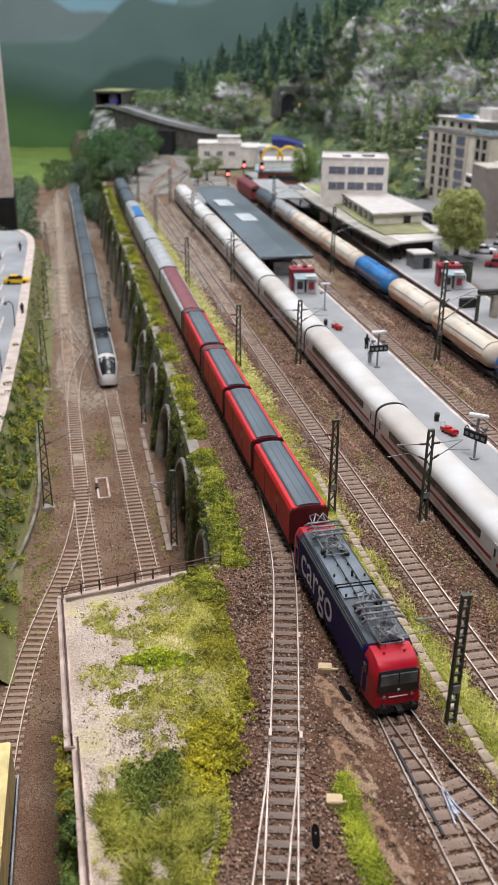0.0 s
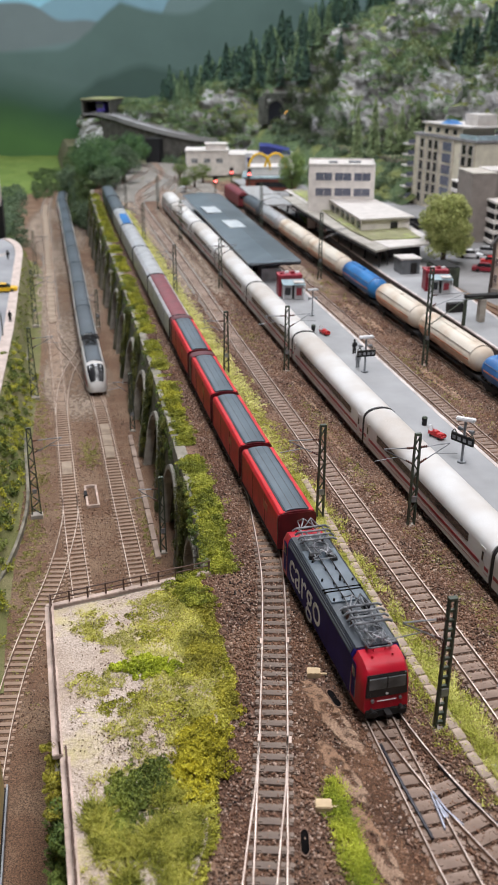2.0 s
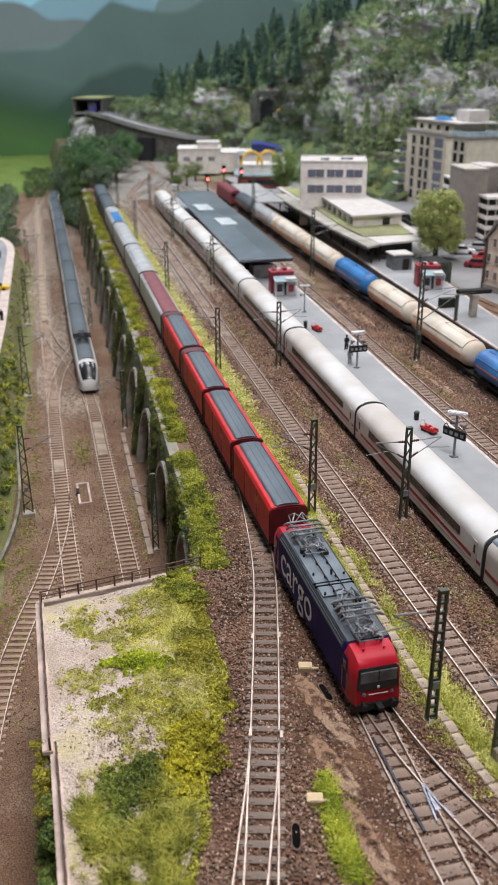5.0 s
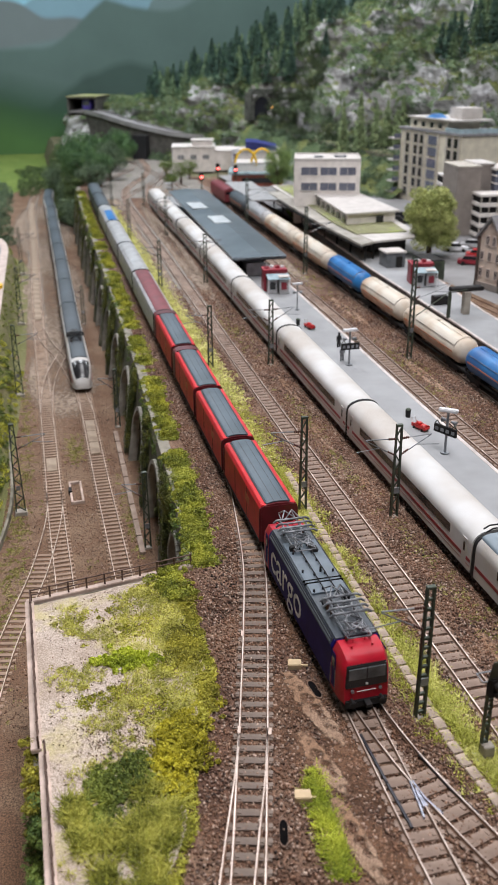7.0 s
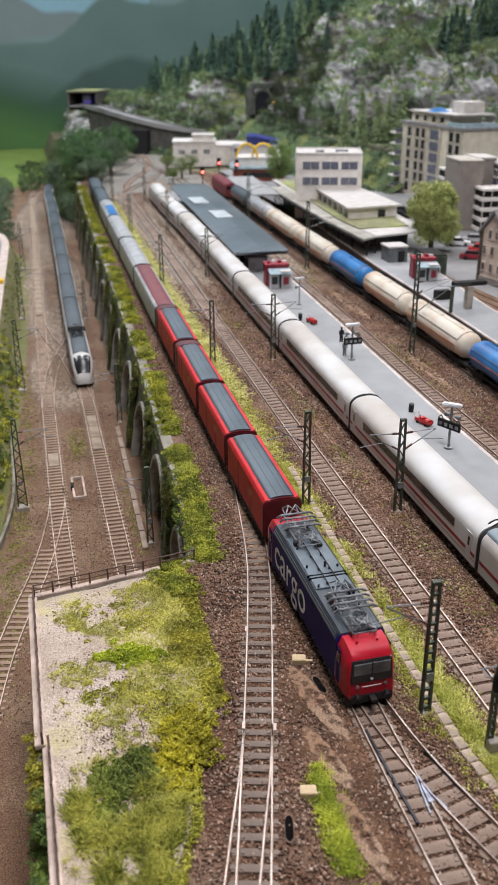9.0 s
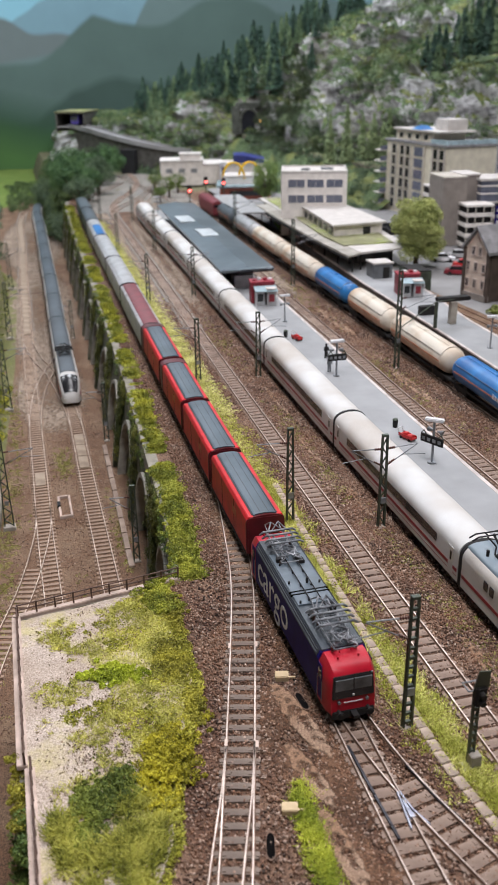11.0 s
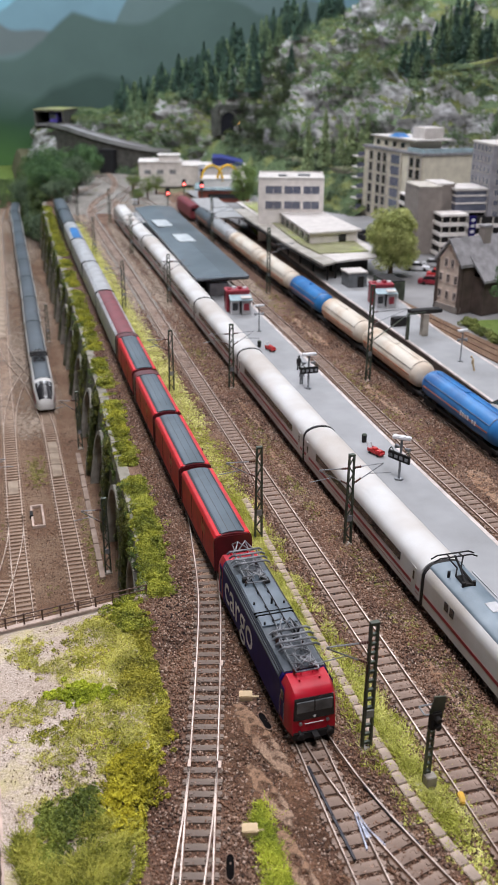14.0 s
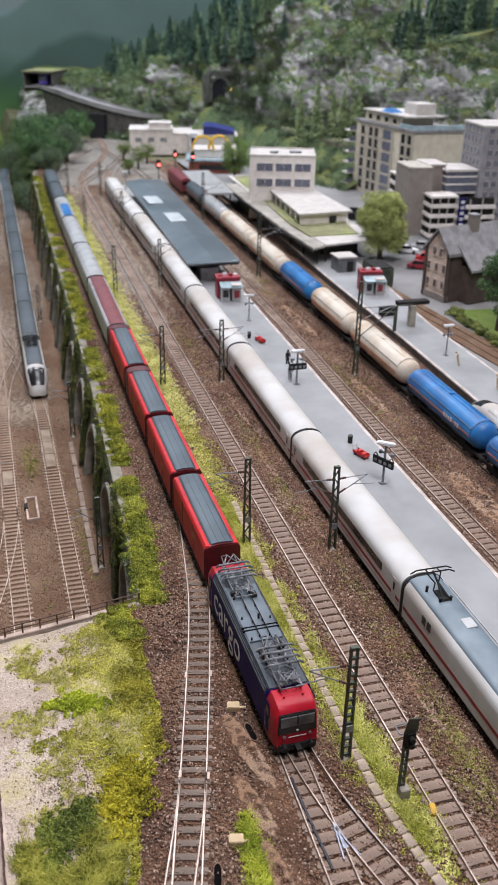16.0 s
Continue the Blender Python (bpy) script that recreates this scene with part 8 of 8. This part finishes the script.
tuft = np.array([(float(np.interp(y, [290, 345, 400], [135, 139, 145])) + rnd.gauss(0, 3.4), y, rnd.uniform(-3.4, -2.6)) for y in [rnd.gauss(326, 32) for _ in range(760)] if y < 376 and noise.noise((y * 0.06, 3.0, 1.0)) > -0.3])
tagged(quads("grass", blades(np.repeat(tuft, 12, 0) + gen.normal(size=(12 * len(tuft), 3)) * (1.1, 1.3, 0.2), 2.3, 0.9, 0.42), mat_leaf("lime_grass", (0.08, 0.11, 0.006), (0.4, 0.47, 0.03), (0.62, 0.62, 0.08))), "bright lime green grass between the tracks", "vegetation", kind="stuff")

crumb = np.array([(x, y, -1.2) for x, y in ((rnd.uniform(-2, 100), rnd.uniform(285, 590)) for _ in range(5200)) if x < terrace_edge(y) - 6 and y < 590 - slant(x, 600) and rnd.random() < 0.1 + 0.9 * math.exp(-((x - 42) / 20) ** 2 - ((y - 428) / 26) ** 2)])
clump_field("leaf_litter", crumb, 0.9, 5, 0.6, mat_leaf("litter", (0.05, 0.035, 0.02), (0.24, 0.18, 0.09)), "dark crumbs of soil and dead leaves on the terrace sand", 0.5)

# wisps of dry grass over the bare sand, and low moss
wisp = np.stack([gen.uniform(-2, 112, 9000), gen.uniform(285, 590, 9000), np.full(9000, -1.3)], 1)
clear = np.array([0.9 * noise.noise((x * 0.04, y * 0.04, 12.0)) + 0.5 * noise.noise((x * 0.13, y * 0.13, 3.0)) + 0.006 * (x - 30) for x, y, z in wisp])
wisp = wisp[(clear > 0.16) & (wisp[:, 0] < 96 - np.maximum(0, 470 - wisp[:, 1]) * 0.31) & (wisp[:, 1] < 572 + 0.14 * wisp[:, 0])]
tagged(quads("grass", blades(np.repeat(wisp, 6, 0) + gen.normal(size=(6 * len(wisp), 3)) * (0.9, 1.0, 0.1), 1.9, 1.1, 0.34), mat_leaf("dry_wisps", (0.2, 0.19, 0.03), (0.52, 0.5, 0.1), (0.68, 0.62, 0.2))), "thin wisps of dry grass over the terrace sand", "vegetation", kind="stuff")
pts = []
for k in range(16000):
    x, y = rnd.uniform(0, 115), rnd.uniform(280, 598)
    if x > terrace_edge(y) + 6 or y > 596 - slant(x, 600):
        continue
    m = 0.8 * noise.noise((x * 0.035, y * 0.035, 7.0)) + 0.5 * noise.noise((x * 0.12, y * 0.12, 1.0)) + 0.013 * (x - 50) + 0.25 * math.exp(-((x - 45) / 28) ** 2 - ((y - 460) / 16) ** 2) + 0.3 * math.exp(-((x - 75) / 22) ** 2 - ((y - 545) / 26) ** 2) - 0.35 * math.exp(-((x - 42) / 24) ** 2 - ((y - 425) / 18) ** 2)
    if m > -0.02:
        pts.append((x, y, -1.7))
clump_field("moss", pts, 2.6, 15, 0.85, mat_leaf("terrace_moss", (0.12, 0.12, 0.01), (0.48, 0.47, 0.045), (0.7, 0.64, 0.14)), "short yellow-green moss on the terrace", 0.32)
pts = []
for k in range(24000):
    y = 280 + 2150 * rnd.random() ** 1.1
    c = float(np.interp(y, [280, 362, 549, 900, 1500, 1900], [247, 239, 229, 233, 236, 240]))
    x = c + rnd.gauss(0, 7.5)
    m = noise.noise((x * 0.05, y * 0.025, 4.0)) + 0.3 * noise.noise((x * 0.1, y * 0.1, 4.0))
    if m > -0.2 - 0.6 * min(1, max(0, (y - 650) / 400)) - (0.4 if y < 520 else 0.2 if y < 700 else 0):
        pts.append((x, y, -3.6))
clump_field("moss", [p for p in pts[::2] if p[1] <= 950 and (p[1] > 560 or rnd.random() < 0.35)], 3.8, 32, 1.1, MOSS, "yellow-green moss strip between the tracks", 0.4)
clump_field("moss", [p for p in pts[::2] if p[1] > 950], 4.2, 32, 1.2, mat_leaf("straw_moss", (0.42, 0.42, 0.12), (0.72, 0.72, 0.22), (0.86, 0.84, 0.42)), "pale straw-coloured moss strip along the far tracks", 0.4)


def off_kerb(p):
    return abs(p[0] - float(np.interp(p[1], [262, 300, 362, 448, 549, 760], [245, 237, 229.5, 230.5, 233, 240]))) > 4.6


tuft = np.array([p for p in pts if 760 > p[1] > 324 + rnd.gauss(0, 7) and off_kerb(p)])
tuft = np.repeat(tuft, 8, 0) + gen.normal(size=(8 * len(tuft), 3)) * (1.3, 2.4, 0.2)
tagged(quads("grass", blades(tuft, 3.2, 0.8, 0.34), MOSS), "short yellow-green grass tufts beside the kerb slabs", "vegetation", kind="stuff")
pts = []
for cx, cy, rx, ry, n in ((297, 760, 5, 26, 130), (305, 600, 8, 36, 60), (300, 900, 6, 40, 110), (480, 1040, 12, 60, 160), (485, 900, 10, 50, 80), (300, 1250, 7, 60, 120), (52, 1130, 7, 26, 110), (-20, 1050, 9, 60, 120), (-40, 760, 9, 60, 160), (100, 900, 5, 60, 70), (48, 700, 6, 60, 40), (-28, 900, 8, 60, 160), (-10, 1250, 5, 120, 160), (300, 440, 7, 50, 60), (500, 1500, 10, 120, 120), (308, 500, 6, 40, 50), (291, 372, 7, 26, 60), (303, 378, 5, 26, 230)):
    pts += [(cx + rnd.gauss(0, rx), cy + rnd.gauss(0, ry), LOW - 3.3 if cx < 110 else -3.6) for _ in range(n)]
clump_field("moss", pts, 3.4, 44, 0.8, mat_leaf("dry_moss", (0.16, 0.16, 0.03), (0.34, 0.32, 0.08), (0.45, 0.4, 0.15)), "dry olive moss patches between the tracks", 0.35)

# bank of bushes beside the lower yard
OLIVE_BANK = mat_leaf("bank_grass", (0.1, 0.12, 0.03), (0.28, 0.31, 0.08), (0.4, 0.42, 0.14))
spots = []
for k in range(420):
    y = rnd.uniform(700, 1420)
    x = road_edge(y) + rnd.uniform(-8, 34)
    spots.append((x, y, bank(x, y) + rnd.uniform(-1, 5)))
clump_field("shrub", spots[::2], 7.5, 130, 1.5, mat_leaf("bank_bush", (0.035, 0.06, 0.012), (0.15, 0.2, 0.035), (0.3, 0.33, 0.07)), "green bushes on the bank below the road")
spots = []
for k in range(220):
    y = rnd.uniform(1420, 2420)
    x = road_edge(y) + rnd.uniform(4, 24)
    spots.append((x, y, bank(x, y) + rnd.uniform(0, 4)))
clump_field("shrub", spots[::2], 4.4, 80, 1.3, OLIVE_BANK, "olive grass tufts along the road wall", 0.5)
spots = [(rnd.uniform(-260, -22), rnd.uniform(2430, 3600), LOW + rnd.uniform(6, 30)) for _ in range(240)] + [(rnd.uniform(150, 185), rnd.uniform(2700, 3300), LOW + rnd.uniform(6, 80)) for _ in range(120)]
clump_field("shrub", spots, 22, 110, 3.2, HILL_LEAF, "green bushes behind the lower tracks")
spots = []
for k in range(420):
    x, y = rnd.uniform(120, 205), rnd.uniform(2820, 3950)
    spots.append((x, y, LOW + (4 - LOW) * step_up(x) + rnd.uniform(-2, 14)))
for k in range(160):
    y = rnd.uniform(3420, 4100)
    spots.append((rnd.uniform(20, 200), y, LOW + rnd.uniform(0, 14) + 0.03 * (y - 3420)))
clump_field("shrub", spots, 15, 90, 2.8, mat_leaf("shady_scrub", (0.025, 0.05, 0.02), (0.09, 0.145, 0.045), (0.16, 0.22, 0.07)), "dark green bushes on the slope beside the far tracks")
spots = []
for k in range(130):
    y = rnd.uniform(700, 1500)
    x = road_edge(y) + rnd.uniform(8, 40)
    spots.append((x, y, bank(x, y) + rnd.uniform(0, 5)))
clump_field("shrub", spots, 7, 130, 1.2, HEDGE, "lime green bushes at the foot of the bank")
OLIVE = mat_leaf("olive_scrub", (0.06, 0.08, 0.025), (0.16, 0.195, 0.06), (0.21, 0.245, 0.08))
PALE_LEAF = mat_leaf("pale_scrub", (0.09, 0.14, 0.06), (0.22, 0.31, 0.14), (0.3, 0.38, 0.2))
hill_spots = ([], [], [])
for tries in range(30000):
    j, k = rnd.randrange(8, 265), rnd.randrange(2, 150)
    x, y, z = grid[j, k]
    s, u = along[:, j, k]
    if -165 < s < 480 and 1.3 * noise.noise((x * 0.0055, y * 0.0055, 9.0 + z * 0.007)) + 0.35 * noise.noise((x * 0.02, y * 0.02, z * 0.02)) > (0.24 if u > 2.8 else -0.4):
        pick = noise.noise((x * 0.009, y * 0.009, 20.0)) + rnd.gauss(0, 0.12)
        hill_spots[0 if pick < 0.08 else 1 if pick < 0.25 else 2].append((x + rnd.uniform(-4, 4), y + rnd.uniform(-4, 4), z + rnd.uniform(-4, 7)))
foam = []
for tries in range(9000):
    j, k = rnd.randrange(8, 265), rnd.randrange(2, 150)
    x, y, z = grid[j, k]
    s, u = along[:, j, k]
    if -60 < s < 420 and noise.noise((x * 0.007, y * 0.007, 31.0 + z * 0.008)) > (0.1 if u > 2.8 else -0.1) and len(foam) < 1100:
        foam.append((x, y, z + 4))
clump_field("shrub", foam[::3], 30, 230, 2.3, mat_leaf("sage_foam", (0.06, 0.1, 0.05), (0.24, 0.33, 0.18), (0.36, 0.44, 0.26)), "sage green foam bushes on the mountainside", 0.7)
clump_field("shrub", foam[1::3], 26, 230, 2.3, mat_leaf("moss_foam", (0.05, 0.07, 0.025), (0.19, 0.23, 0.08), (0.3, 0.33, 0.13)), "olive green foam bushes on the mountainside", 0.7)
clump_field("shrub", foam[2::3], 28, 230, 2.3, DEEP_LEAF, "deep green foam bushes on the mountainside", 0.8)
# Dense scrub beside the tunnel; the shade there is painted into its leaf colour.
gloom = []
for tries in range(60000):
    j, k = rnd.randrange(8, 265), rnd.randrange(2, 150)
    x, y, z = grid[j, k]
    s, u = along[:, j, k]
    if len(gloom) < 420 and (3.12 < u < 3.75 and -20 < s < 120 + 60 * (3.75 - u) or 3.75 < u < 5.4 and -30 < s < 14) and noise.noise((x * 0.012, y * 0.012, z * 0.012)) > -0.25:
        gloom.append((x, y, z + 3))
clump_field("shrub", gloom, 24, 190, 2.3, mat_leaf("shaded_thicket_green", (0.008, 0.02, 0.008), (0.035, 0.06, 0.02), (0.075, 0.095, 0.03)), "brownish green thicket beside the tunnel, darkened for shade", 0.8)
clump_field("shrub", hill_spots[0], 13, 26, 3.6, HILL_LEAF, "green scrub on the rocky mountainside")
clump_field("shrub", hill_spots[1], 13, 26, 3.6, OLIVE, "olive scrub on the rocky mountainside")
clump_field("shrub", hill_spots[2], 12, 26, 3.6, PALE_LEAF, "pale green scrub on the rocky mountainside")
spots = [(float(np.interp(y, [2330, 2640, 2990, 3215], [1150, 1035, 945, 872])) - 36 + rnd.gauss(0, 10), y, zl(y) + rnd.uniform(-38, 6)) for y in [rnd.uniform(2330, 3150) for _ in range(170)]]
clump_field("shrub", spots, 15, 90, 2.6, HILL_LEAF, "green bushes hanging over the tunnel ledge")
spots = []
for k in range(420):
    y = rnd.uniform(2310, 3180)
    x = ledge_x(y) - rnd.uniform(20, 190)
    if noise.noise((x * 0.012, y * 0.012, 3.0)) > -0.15:
        spots.append((x, y, mound(x, y) + rnd.uniform(-2, 6)))
clump_field("shrub", spots, 13, 80, 2.6, HILL_LEAF, "green bushes below the tunnel ledge")
hedge2 = [(742 + 0.02 * (y - 1000) + rnd.gauss(0, 4), y, rnd.uniform(6, 14)) for y in range(820, 1260, 4)]
clump_field("hedge", hedge2, 8, 160, 1.5, mat_leaf("clipped_hedge", (0.05, 0.07, 0.015), (0.18, 0.22, 0.05), (0.3, 0.33, 0.09)), "clipped green hedge beside the siding")
g = Geo().poly([(752, 800), (900, 780), (900, 1240), (760, 1260)], 4, 7)
single("lawn", g, MEADOW, "light green lawn beside the house", "lawn", "structure")
g = Geo().poly([(640, 2080), (720, 2060), (760, 2330), (690, 2380)], 4, 8)
single("lawn_far", g, mat_ground("bright_lawn", (0.2, 0.36, 0.05), (0.28, 0.42, 0.08), (0.1, 0.2, 0.02)), "bright green lawn beside the office", "lawn", "structure")

# housings of the ceiling lamps
for lx, ly, watts in LAMPS:
    f = thing("hall_lamp", lx * 1000, ly * 1000, 1940, "long white lamp under the hall ceiling", "ceiling lamp", "hall lamps")
    part("housing", Geo().box(0, 0, 4, 520, 1220, 40), LETTER, f)
